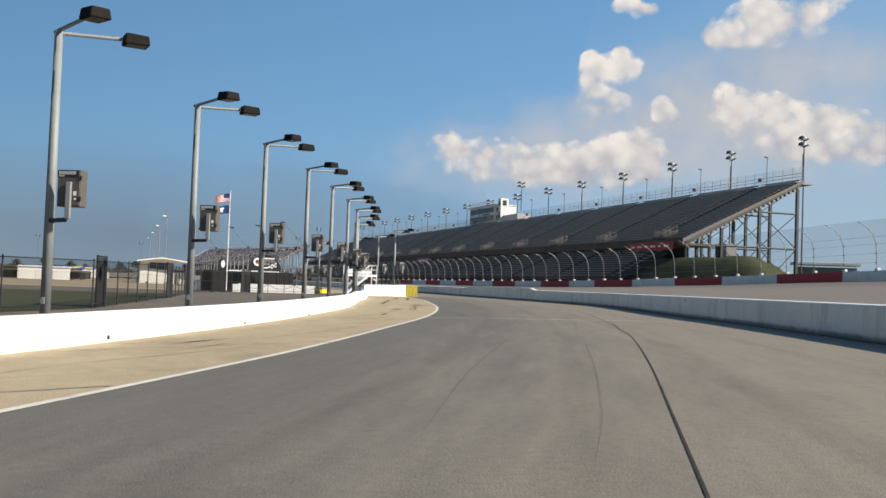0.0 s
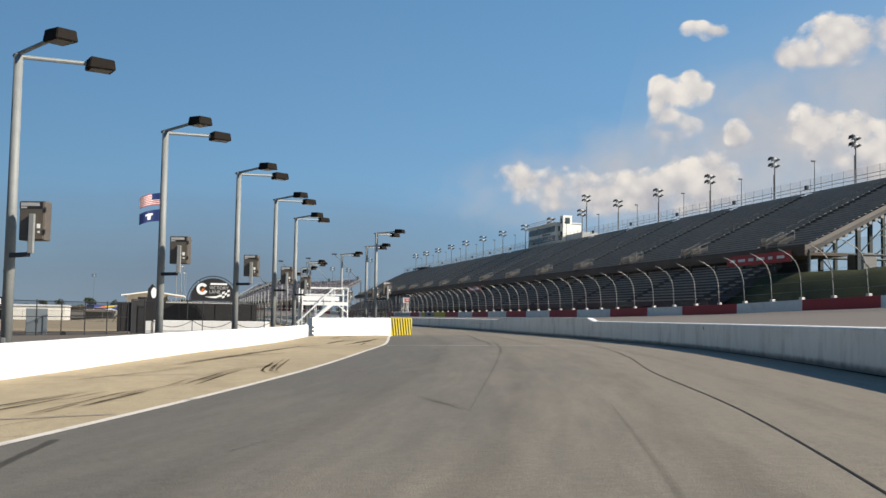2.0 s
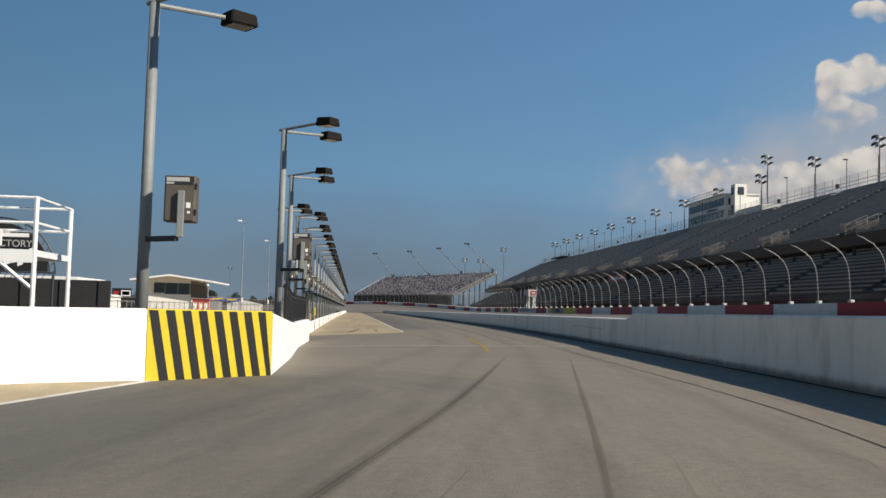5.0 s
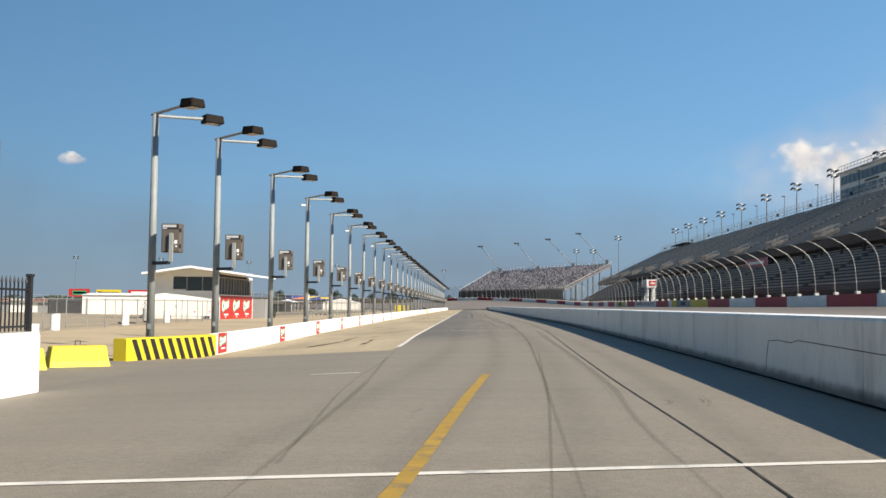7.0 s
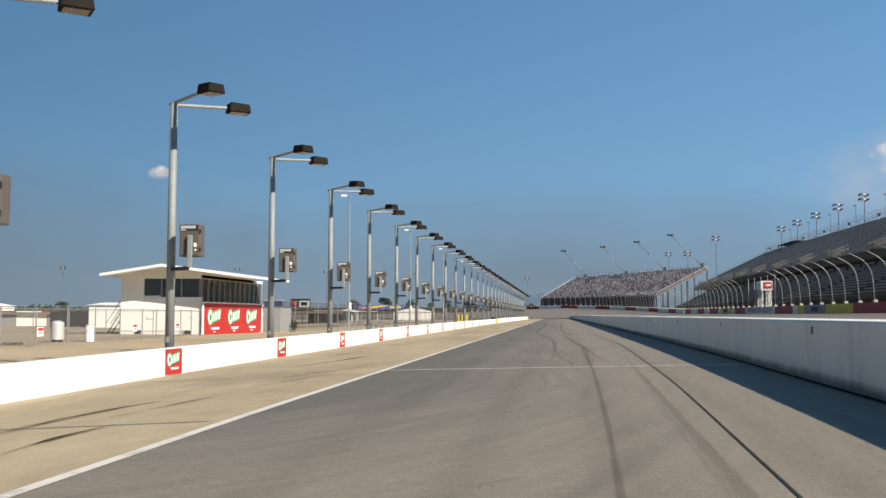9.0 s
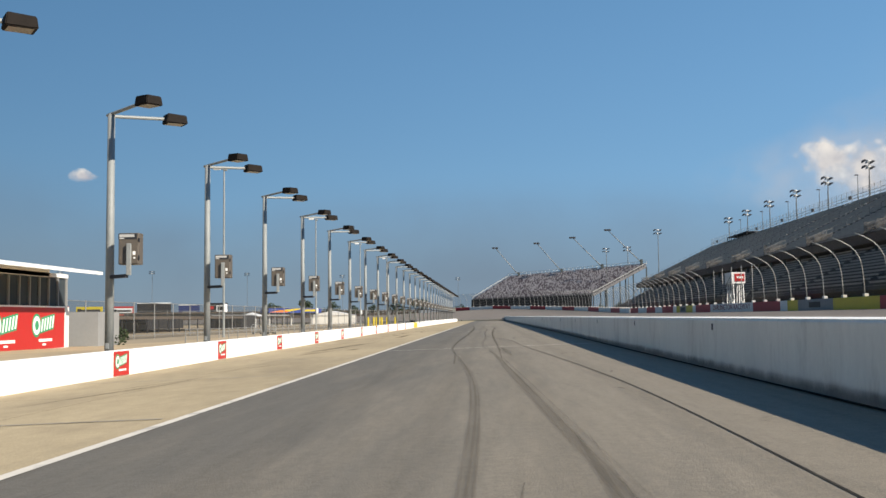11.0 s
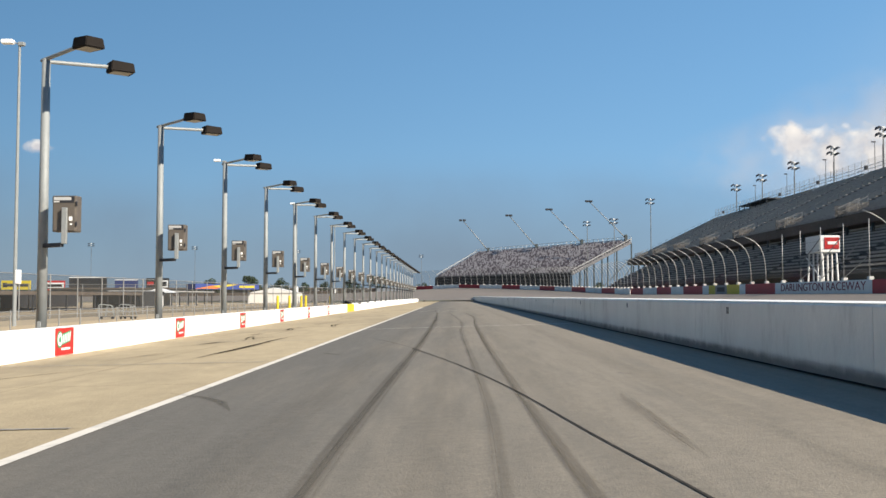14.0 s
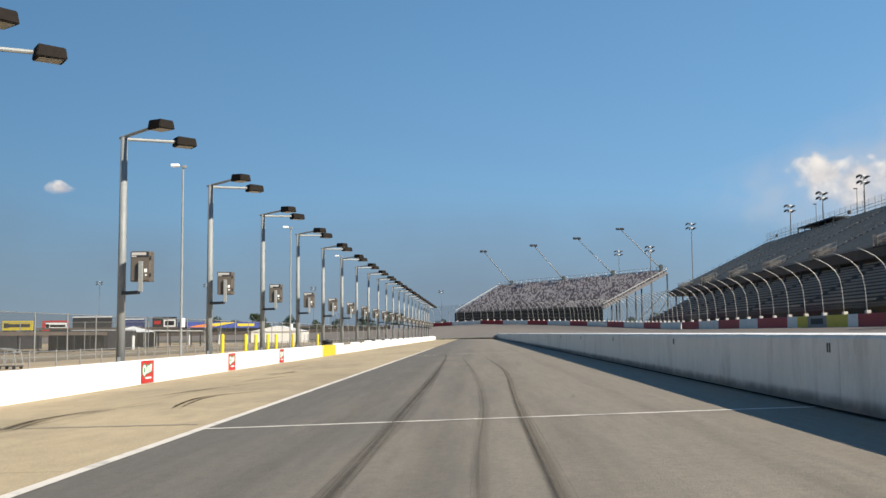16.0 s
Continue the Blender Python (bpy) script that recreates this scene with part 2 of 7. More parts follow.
def see_through(name, color, cover):
    """A wire mesh as thin cover over clear gaps, too fine to show its wires."""
    m = bpy.data.materials.new(name)
    m.use_nodes = True
    nt = m.node_tree
    nt.nodes.clear()
    out = nt.nodes.new("ShaderNodeOutputMaterial")
    mix = nt.nodes.new("ShaderNodeMixShader")
    clear = nt.nodes.new("ShaderNodeBsdfTransparent")
    body = nt.nodes.new("ShaderNodeBsdfDiffuse")
    body.inputs[0].default_value = (*color, 1)
    mix.inputs[0].default_value = cover
    nt.links.new(clear.outputs[0], mix.inputs[1])
    nt.links.new(body.outputs[0], mix.inputs[2])
    nt.links.new(mix.outputs[0], out.inputs[0])
    return m


def faded(name, color, strength, edge, wispy=0.0, scale=1.0, stretch=(1, 1, 1), glow=None):
    """Colour that thins out towards the rim of its patch (UV from -1 to 1) and breaks up with noise; with glow it
    emits.
    """
    m = bpy.data.materials.new(name)
    m.use_nodes = True
    nt = m.node_tree
    nt.nodes.clear()

    def node(kind, **kw):
        n = nt.nodes.new(kind)
        for k, v in kw.items():
            n.inputs[k].default_value = v
        return n

    def calc(op, a, b, clamp=False):
        n = nt.nodes.new("ShaderNodeMath")
        n.operation, n.use_clamp = op, clamp
        for s, v in zip(n.inputs, (a, b)):
            if isinstance(v, (int, float)):
                s.default_value = v
            else:
                nt.links.new(v, s)
        return n.outputs[0]

    out, mix = node("ShaderNodeOutputMaterial"), node("ShaderNodeMixShader")
    clear, body = node("ShaderNodeBsdfTransparent"), node("ShaderNodeBsdfDiffuse")
    body.inputs[0].default_value = (*color, 1)
    uv = node("ShaderNodeUVMap")
    ln = nt.nodes.new("ShaderNodeVectorMath")
    ln.operation = "LENGTH"
    nt.links.new(uv.outputs[0], ln.inputs[0])
    geo = node("ShaderNodeNewGeometry")
    mp = node("ShaderNodeMapping")
    mp.inputs["Scale"].default_value = stretch
    nt.links.new(geo.outputs["Position"], mp.inputs["Vector"])
    nz = node("ShaderNodeTexNoise", Scale=scale, Detail=6.0 if glow else 7.0, Roughness=0.55 if glow else 0.58)
    nt.links.new(mp.outputs[0], nz.inputs["Vector"])
    a = calc("SUBTRACT", 1.0, ln.outputs["Value"])
    a = calc("ADD", a, calc("MULTIPLY", calc("SUBTRACT", nz.outputs["Fac"], 0.5), wispy))
    a = calc("MULTIPLY", a, 1.0 / edge, True)
    a = calc("MULTIPLY", a, calc("MULTIPLY", calc("SUBTRACT", 1.0, ln.outputs["Value"]), 3.0, True))
    a = calc("MULTIPLY", a, strength, True)
    if glow:
        body = node("ShaderNodeEmission")
        soft = node("ShaderNodeTexNoise", Scale=scale * 0.9, Detail=3.5, Roughness=0.5)
        nt.links.new(mp.outputs[0], soft.inputs["Vector"])
        tone = nt.nodes.new("ShaderNodeMix")
        tone.data_type = "RGBA"
        nt.links.new(calc("MULTIPLY", calc("SUBTRACT", soft.outputs["Fac"], 0.22), 1.7, True), tone.inputs[0])
        tone.inputs[6].default_value = (*color, 1)
        tone.inputs[7].default_value = (*glow, 1)
        nt.links.new(tone.outputs[2], body.inputs[0])
    nt.links.new(a, mix.inputs[0])
    nt.links.new(clear.outputs[0], mix.inputs[1])
    nt.links.new(body.outputs[0], mix.inputs[2])
    nt.links.new(mix.outputs[0], out.inputs[0])
    return m


def cumulus(name, shade, bright):
    """Glowing heaped cloud with painted light and shade: UV holds the thickness (u) and the height in the heap (v);
    noise gives lumps and a ragged rim.
    """
    m = bpy.data.materials.new(name)
    m.use_nodes = True
    nt = m.node_tree
    nt.nodes.clear()

    def node(kind, **kw):
        n = nt.nodes.new(kind)
        for k, v in kw.items():
            n.inputs[k].default_value = v
        return n

    def calc(op, a, b, clamp=False):
        n = nt.nodes.new("ShaderNodeMath")
        n.operation, n.use_clamp = op, clamp
        for k, v in zip(n.inputs, (a, b)):
            if isinstance(v, (int, float)):
                k.default_value = v
            else:
                nt.links.new(v, k)
        return n.outputs[0]

    out, mix, clear, body = node("ShaderNodeOutputMaterial"), node("ShaderNodeMixShader"), node("ShaderNodeBsdfTransparent"), node("ShaderNodeEmission")
    uv, geo, sep = node("ShaderNodeUVMap"), node("ShaderNodeNewGeometry"), node("ShaderNodeSeparateXYZ")
    nt.links.new(uv.outputs[0], sep.inputs[0])
    big = node("ShaderNodeTexNoise", Scale=0.011, Detail=7.0, Roughness=0.56)
    lump = node("ShaderNodeTexVoronoi", Scale=0.021)
    lump.feature = "SMOOTH_F1"
    lump.inputs["Smoothness"].default_value = 0.5
    tone = node("ShaderNodeTexNoise", Scale=0.012, Detail=5.0, Roughness=0.55)
    for n in (big, lump, tone):
        nt.links.new(geo.outputs["Position"], n.inputs["Vector"])
    puff = calc("SUBTRACT", 0.45, lump.outputs["Distance"])
    a = calc("ADD", sep.outputs["X"], calc("MULTIPLY", calc("SUBTRACT", big.outputs["Fac"], 0.5), 1.35))
    a = calc("ADD", a, calc("MULTIPLY", puff, 0.42))
    a = calc("SUBTRACT", a, 0.40)
    # firm tops, soft undersides
    firm = calc("ADD", 1.5, calc("MULTIPLY", sep.outputs["Y"], 2.6))
    a = calc("MULTIPLY", calc("MULTIPLY", a, firm), calc("MULTIPLY", sep.outputs["X"], 7.0, True), True)
    nt.links.new(calc("MULTIPLY", a, 0.95), mix.inputs[0])
    # sunlit tops and shaded bases are painted into the glow by height
    t = calc("ADD", calc("MULTIPLY", sep.outputs["Y"], 1.0), calc("MULTIPLY", calc("SUBTRACT", tone.outputs["Fac"], 0.5), 1.3))
    t = calc("ADD", t, calc("MULTIPLY", puff, 0.7))
    t = calc("ADD", t, 0.13, True)
    col = nt.nodes.new("ShaderNodeMix")
    col.data_type = "RGBA"
    nt.links.new(t, col.inputs[0])
    col.inputs[6].default_value, col.inputs[7].default_value = (*shade, 1), (*bright, 1)
    nt.links.new(col.outputs[2], body.inputs[0])
    nt.links.new(clear.outputs[0], mix.inputs[1])
    nt.links.new(body.outputs[0], mix.inputs[2])
    nt.links.new(mix.outputs[0], out.inputs[0])
    return m


CLOUD = cumulus("cloud_glow", (0.30, 0.298, 0.325), (0.59, 0.55, 0.50))
# glowing sheets: THINHAZE brightens the sun-side sky, VEIL darkens the low left
THINHAZE = faded("sky_haze_glow", (0.255, 0.318, 0.37), 0.6, 1.0, 0.35, 0.0012, glow=(0.285, 0.338, 0.383))
HAZE = faded("cloud_haze_glow", (0.325, 0.325, 0.345), 0.62, 1.0, 1.4, 0.006, glow=(0.41, 0.385, 0.37))
VEIL = faded("horizon_haze_glow", (0.098, 0.125, 0.165), 0.7, 1.0, 0.5, 0.002, glow=(0.112, 0.138, 0.175))
RUBBER = faded("tyre_mark", (0.054, 0.047, 0.04), 0.2, 0.5, 1.2, 2.0, (1, 0.10, 1))
FAINTRUBBER = faded("faint_tyre_mark", (0.052, 0.048, 0.042), 0.14, 0.6, 1.2, 2.5, (1, 0.12, 1))
JOINT = faded("slab_joint_dirt", (0.06, 0.05, 0.035), 0.5, 0.9, 1.2, 1.5)
PATCH = faded("repair_patch", (0.03, 0.03, 0.03), 0.36, 0.5, 1.2, 2.0)
STRAND = faded("rubber_strand", (0.046, 0.04, 0.034), 0.12, 0.8, 1.7, 2.6, (1, 0.2, 1))
POLISH = faded("wheel_track", (0.07, 0.068, 0.064), 0.075, 1.0, 1.8, 1.2, (1, 0.08, 1))
RUBBERC = faded("tyre_mark_on_concrete", (0.033, 0.027, 0.021), 0.52, 0.8, 1.9, 2.0, (1, 0.3, 1))
EDGEGREY = mat("weathered_end_beam", (0.17, 0.155, 0.14), 0.8, var=0.2, scale=0.8)
RUBBERD = faded("old_tyre_mark_on_concrete", (0.05, 0.042, 0.03), 0.5, 0.9, 1.9, 2.0, (1, 0.3, 1))
SCUFF = faded("wall_foot_dirt", (0.02, 0.02, 0.02), 0.85, 0.6, 1.2, 3.0, (1, 0.5, 1))
GRIME = faded("wall_grime", (0.04, 0.04, 0.043), 0.5, 0.7, 1.2, 2.4, (1, 1, 0.5))
MESHW = see_through("catch_fence_wire", (0.06, 0.06, 0.06), 0.18)
RAILW = see_through("parapet_wire", (0.56, 0.56, 0.54), 0.15)
CHAINW = see_through("chain_link_wire", (0.2, 0.2, 0.19), 0.08)
PANELW = see_through("barrier_panel_wire", (0.12, 0.11, 0.1), 0.22)
DENSEW = see_through("weathered_dense_wire", (0.06, 0.06, 0.058), 0.32)
BLACKW = see_through("black_chain_link_wire", (0.02, 0.02, 0.02), 0.3)


# ---- building helpers ----
def link(name, bm, material, parent=None, smooth=False):
    me = bpy.data.meshes.new(name)
    bm.to_mesh(me)
    bm.free()
    me.materials.append(material)
    if smooth:
        me.shade_smooth()
    ob = new(name, me)
    ob.parent = parent
    return ob


def part(name, bm, material, parent, label="", smooth=False):
    ob = link(name, bm, material, parent, smooth)
    if label:
        ob["label"] = label
    return ob


def thing(name, label, category, at=(0, 0, 0), rz=0.0, group="", kind=""):
    e = new(name)
    e.empty_display_size = 0.3
    e.matrix_world = pose(*at, 0, 0, rz)
    return tagged(e, label, category, group, kind)


def mesh(verts, faces):
    me = bpy.data.meshes.new("tmp")
    me.from_pydata([tuple(v) for v in verts], [], faces)
    bm = bmesh.new()
    bm.from_mesh(me)
    bpy.data.meshes.remove(me)
    return bm


def box(bm, c, s, rz=0.0, bevel=0.0, m=None):
    """Adds a box of size s centred on c; bevel rounds its edges."""
    t = (m or Matrix.Identity(4)) @ pose(*c, 0, 0, rz) @ Matrix.Diagonal((*s, 1))
    r = bmesh.ops.create_cube(bm, size=1.0, matrix=t)
    if bevel:
        es = list({e for v in r["verts"] for e in v.link_edges})
        bmesh.ops.bevel(bm, geom=es, offset=bevel, segments=2, affect="EDGES", profile=0.5)
    return bm


def boxes(*items, bevel=0.0):
    bm = bmesh.new()
    for it in items:
        box(bm, it[0], it[1], it[2] if len(it) > 2 else 0.0, bevel)
    return bm


def rod(bm, a, b, r, r2=None, n=8):
    """Adds a round bar from a to b."""
    a, b = Vector(a), Vector(b)
    d = b - a
    q = Vector((0, 0, 1)).rotation_difference(d.normalized()).to_matrix().to_4x4()
    bmesh.ops.create_cone(bm, cap_ends=True, segments=n, radius1=r, radius2=r if r2 is None else r2, depth=d.length, matrix=Matrix.Translation((a + b) / 2) @ q)
    return bm


def tube(bm, pts, r, n=8):
    """Adds a bent round bar through pts."""
    pts = [Vector(p) for p in pts]
    rings = []
    for i, p in enumerate(pts):
        d = (pts[min(i + 1, len(pts) - 1)] - pts[max(i - 1, 0)]).normalized()
        u = d.cross(Vector((0.3, 1, 0.2))).normalized()
        w = d.cross(u)
        rings.append([bm.verts.new(p + r * (math.cos(k * math.tau / n) * u + math.sin(k * math.tau / n) * w)) for k in range(n)])
    for a, b in zip(rings, rings[1:]):
        for k in range(n):
            bm.faces.new((a[k], a[(k + 1) % n], b[(k + 1) % n], b[k]))
    bm.faces.new(rings[0][::-1])
    bm.faces.new(rings[-1])
    return bm


def loft(sections, close=True):
    """Joins cross-sections (lists of points of one length) into a closed bar."""
    n = len(sections[0])
    verts = [p for s in sections for p in s]
    faces = []
    for i in range(len(sections) - 1):
        for k in range(n if close else n - 1):
            a, b = i * n + k, i * n + (k + 1) % n
            faces.append((a, b, b + n, a + n))
    if close:
        faces += [tuple(range(n))[::-1], tuple(range((len(sections) - 1) * n, len(sections) * n))]
    return mesh(verts, faces)


def prism(outline, depth, m):
    """A flat plate with this outline in its x-z plane and this depth along y."""
    n = len(outline)
    v = [m @ Vector((x, 0, z)) for x, z in outline] + [m @ Vector((x, depth, z)) for x, z in outline]
    f = [tuple(range(n)), tuple(range(n, 2 * n))[::-1]]
    f += [(k, k + n, (k + 1) % n + n, (k + 1) % n) for k in range(n)]
    bm = mesh(v, f)
    bmesh.ops.recalc_face_normals(bm, faces=bm.faces)
    return bm


def lettering(name, text, size, m, material, parent, label="", depth=0.01):
    cu = bpy.data.curves.new(name, "FONT")
    cu.body, cu.size, cu.extrude = text, size, depth
    cu.align_x, cu.align_y = "CENTER", "CENTER"
    tmp = bpy.data.objects.new("tmp", cu)
    me = bpy.data.meshes.new_from_object(tmp)
    bpy.data.objects.remove(tmp)
    me.name = name
    me.materials.append(material)
    ob = new(name, me)
    ob.parent = parent
    ob.matrix_world = m
    if label:
        ob["label"] = label
    return ob


def curve_of(rows):
    """A smooth function through rows of (y, x)."""
    ys, xs = np.array([r[0] for r in rows], float), np.array([r[1] for r in rows], float)
    sl = np.gradient(xs, ys)

    def f(y):
        y = min(max(y, ys[0]), ys[-1])
        i = min(max(int(np.searchsorted(ys, y)) - 1, 0), len(ys) - 2)
        h = ys[i + 1] - ys[i]
        t = (y - ys[i]) / h
        return float((2 * t**3 - 3 * t**2 + 1) * xs[i] + (t**3 - 2 * t**2 + t) * h * sl[i] + (3 * t**2 - 2 * t**3) * xs[i + 1] + (t**3 - t**2) * h * sl[i + 1])

    return f


# ---- plan: lines along the pit road, x as a function of y ----
LEFT = curve_of([(-80, -93), (-40, -70), (0, -49.0), (20, -39.2), (27.4, -35.8), (37.7, -31.4), (45, -28.6), (56.7, -24.6), (63.2, -22.9), (70.3, -21.1), (79, -18.5), (88.2, -16.3), (98.5, -14.3)])
EDGE = curve_of([(-80, -86), (-40, -64), (0, -43.3), (10.5, -38.1), (18.3, -34.4), (29.3, -29.7), (39, -25.7), (47.5, -22.6), (58.1, -19.2), (74.3, -14.8), (82, -12.8), (90.2, -11.1), (100, -9.2), (108, -7.4), (120, -4.6), (132, -2.9), (143, -2.15), (160, -2.15), (200, -2.15), (520, -2.15)])
RIGHT = curve_of([(-80, -68), (-40, -48), (0, -28.5), (20, -20), (30, -16.3), (45, -11.3), (54.4, -7.9), (67.6, -3.6), (80, -0.4), (87.7, 1.1), (97.3, 2.7), (110, 3.9), (122, 4.6), (134, 5.1), (150, 5.55), (173, 5.95), (200, 5.95), (520, 5.95)])
OUTER = curve_of([(-80, 10), (-20, 20.5), (30, 28.5), (70, 32.0), (99, 33.3), (122, 33.7), (145, 33.0), (165, 32.0), (185, 31.5), (210, 31.4), (390, 31.5)])
OUTER_TOP = curve_of([(-80, 6.6), (30, 5.1), (80, 4.32), (99, 3.92), (111, 3.64), (122.5, 3.44), (133, 3.17), (145, 2.98), (160, 2.77), (180, 2.66), (250, 2.5), (390, 2.6)])
LEFT_BASE = curve_of([(-80, -0.2), (30, -0.2), (65, 0.0), (98, 0.05), (109, 0.05), (122, -0.12), (146, -0.33), (156, -0.31), (172, -0.23), (190, -0.19), (520, -0.19)])
STRAIGHT_LEFT = -7.7
RIGHT_BASE = curve_of([(-80, 0.24), (40, 0.24), (70, 0.21), (88, 0.12), (104, 0.1), (150, 0.17), (520, 0.17)])


def left_limit(y):
    if y < 97.5:
        return LEFT(y)
    if y < 106.0:
        return -14.4 + (y - 97.5) / 8.5 * 7.9
    return -6.5 - (y - 106.0) / 39.0 * 1.2 if y < 145 else STRAIGHT_LEFT


def road_z(x, y):
    e = EDGE(y)
    if x < e:
        l = left_limit(y)
        return LEFT_BASE(y) * min(1.0, (e - x) / max(e - l, 0.5))
    return RIGHT_BASE(y) * min(1.0, (x - e) / max(RIGHT(y) - e, 0.5))


def strip(name, fl, fr, y0, y1, material, label, category, lift=0.0, step=2.0, cols=6, fz=road_z):
    n = max(1, int(round((y1 - y0) / step)))
    v, f = [], []
    for i in range(n + 1):
        y = y0 + (y1 - y0) * i / n
        a, b = fl(y), fr(y)
        for k in range(cols + 1):
            x = a + (b - a) * k / cols
            v.append((x, y, fz(x, y) + lift))
    for i in range(n):
        for k in range(cols):
            q = i * (cols + 1) + k
            f.append((q, q + 1, q + cols + 2, q + cols + 1))
    bm = mesh(v, f)
    uv = bm.loops.layers.uv.new("UVMap")
    for fc in bm.faces:
        for lp in fc.loops:
            c = lp.vert.co
            u = (c.x - EDGE(c.y)) / (RIGHT(c.y) - EDGE(c.y))
            dusty = min(1.0, max(0.0, (c.y - 103) / 12)) * min(1.0, max(0.0, (160 - c.y) / 16))
            lp[uv].uv = (u + (max(u, 0.95) - u) * dusty, c.y)
    return tagged(link(name, bm, material), label, category, kind="structure")


def track_z(x, y):
    r, o = RIGHT(y) + 0.5, OUTER(y)
    t = min(max((x - r) / max(o - r, 0.5), 0), 1)
    return 0.45 + (OUTER_TOP(y) - 1.0 - 0.45) * t


def paint(name, pts, width, material, label, category="road marking", lift=0.006, taper=0.0, fz=None, parent=None):
    """A painted or rubbed-in band along pts (x, y) on the road."""
    fz = fz or road_z
    fine = []
    for i, (a, b) in enumerate(zip(pts, pts[1:])):
        k = max(1, int(math.hypot(b[0] - a[0], b[1] - a[1]) / 1.0))
        p, q = pts[max(i - 1, 0)], pts[min(i + 2, len(pts) - 1)]
        L = math.hypot(b[0] - a[0], b[1] - a[1])
        ta, tb = [Vector((v[0] - u[0], v[1] - u[1])).normalized() * L for u, v in ((p, b), (a, q))]
        for j in range(k):
            s = j / k
            h = (2 * s**3 - 3 * s**2 + 1, s**3 - 2 * s**2 + s, 3 * s**2 - 2 * s**3, s**3 - s**2)
            fine.append(tuple(h[0] * a[n] + h[1] * ta[n] + h[2] * b[n] + h[3] * tb[n] for n in (0, 1)))
    fine.append(pts[-1])
    rows = []
    n = len(fine)
    for i, (x, y) in enumerate(fine):
        p, q = fine[max(i - 1, 0)], fine[min(i + 1, n - 1)]
        d = Vector((q[0] - p[0], q[1] - p[1])).normalized()
        w = width / 2 * (1 - taper * (2 * abs(i / (n - 1) - 0.5)) ** 2)
        ax, ay, bx, by = x - d.y * w, y + d.x * w, x + d.y * w, y - d.x * w
        rows.append([(ax, ay, fz(ax, ay) + lift), (bx, by, fz(bx, by) + lift)])
    bm = loft(rows, False)
    uv = bm.loops.layers.uv.new("UVMap")
    for f in bm.faces:
        for lp in f.loops:
            k = lp.vert.index
            lp[uv].uv = (-1.0 if k % 2 == 0 else 1.0, 0.0)
    ob = link(name, bm, material, parent)
    return tagged(ob, label, category, kind="structure") if parent is None else ob


def bar_wall(parent, name, pts, thick, material, foot=None, bevel=0.04, gap=0.006, label="", inner=1):
    """Wall panels between successive pts (x, y, base, top); thickness goes to the left of travel if inner is 1."""
    for i, (p, q) in enumerate(zip(pts, pts[1:])):
        d = Vector((q[0] - p[0], q[1] - p[1], 0)).normalized()
        nrm = Vector((-d.y, d.x, 0)) * inner
        secs = []
        for (x, y, b, t), sh in ((p, gap), (q, -gap)):
            o = Vector((x, y, 0)) + d * sh
            w = thick
            prof = [(0, b - 0.3), (0, t - bevel), (bevel, t), (w - bevel, t), (w, t - bevel), (w, b - 0.3)]
            secs.append([o + nrm * u + Vector((0, 0, z)) for u, z in prof])
        bm = loft(secs)
        bmesh.ops.recalc_face_normals(bm, faces=bm.faces)
        ob = part(name, bm, material[i % len(material)] if isinstance(material, list) else material, parent, label)


# ---- ground and paved surfaces ----
def flat(name, x0, x1, y0, y1, z, material, label, category):
    bm = mesh([(x0, y0, z), (x1, y0, z), (x1, y1, z), (x0, y1, z)], [(0, 1, 2, 3)])
    return tagged(link(name, bm, material), label, category, kind="structure")


flat("ground", -4500, 4500, -1500, 4800, -1.1, GROUND, "dry grass and dirt land reaching the horizon", "ground")


def infield_z(x, y):
    l = left_limit(y) - 0.3
    drop = 0.15 + 0.35 * min(1.0, max(0.0, (y - 215) / 45))
    return LEFT_BASE(y) - 0.05 - drop * min(1.0, max(0.0, (l - x) / 16.0))


strip("infield_ground", lambda y: -130.0, lambda y: left_limit(y) - 0.25, -60, 520, SAND, "sandy infield ground behind the pit wall", "ground", cols=24, step=4.0, fz=infield_z)
strip("service_yard", lambda y: -70.0 - (60 - min(y, 60)) * 0.6, lambda y: left_limit(y) - 0.3, -50, 128, SERVICE, "dusty dark asphalt yard behind the pit wall", "pavement", cols=10, step=3.0, lift=0.012, fz=infield_z)
for y0, y1, fl in ((-70, 106.6, EDGE), (106.6, 145.4, left_limit), (145.4, 500, EDGE)):
    strip("pit_road", fl, lambda y: RIGHT(y) + 0.1, y0, y1, ASPHALT, "grey-brown worn asphalt pit road", "road", cols=26 if fl is left_limit else 8)
strip("pit_apron", lambda y: left_limit(y) - 0.05, EDGE, -60, 106.6, CONCRETE, "tan concrete pit apron with tyre marks", "pavement", lift=-0.004)
strip("pit_apron_north", lambda y: left_limit(y) - 0.05, EDGE, 145.4, 500, CONCRETE, "tan concrete pit stalls with tyre marks", "pavement", lift=-0.004)
strip("paddock", lambda y: -128.0, lambda y: -26.0, 150, 420, PADDOCK, "dusty asphalt paddock across the infield", "pavement", cols=8, step=6.0, lift=0.015, fz=infield_z)
strip("garage_entrance", lambda y: -26.0, lambda y: left_limit(y) + 0.02, 129, 146, ASPHALT, "dark asphalt opening to the garages", "road", fz=lambda x, y: LEFT_BASE(y) - 0.02, cols=2)
strip("track", lambda y: RIGHT(y) + 0.45, lambda y: OUTER(y) + 0.2, -60, 390, TRACK, "brownish asphalt race track rising to its outer wall", "road", cols=8, fz=track_z)
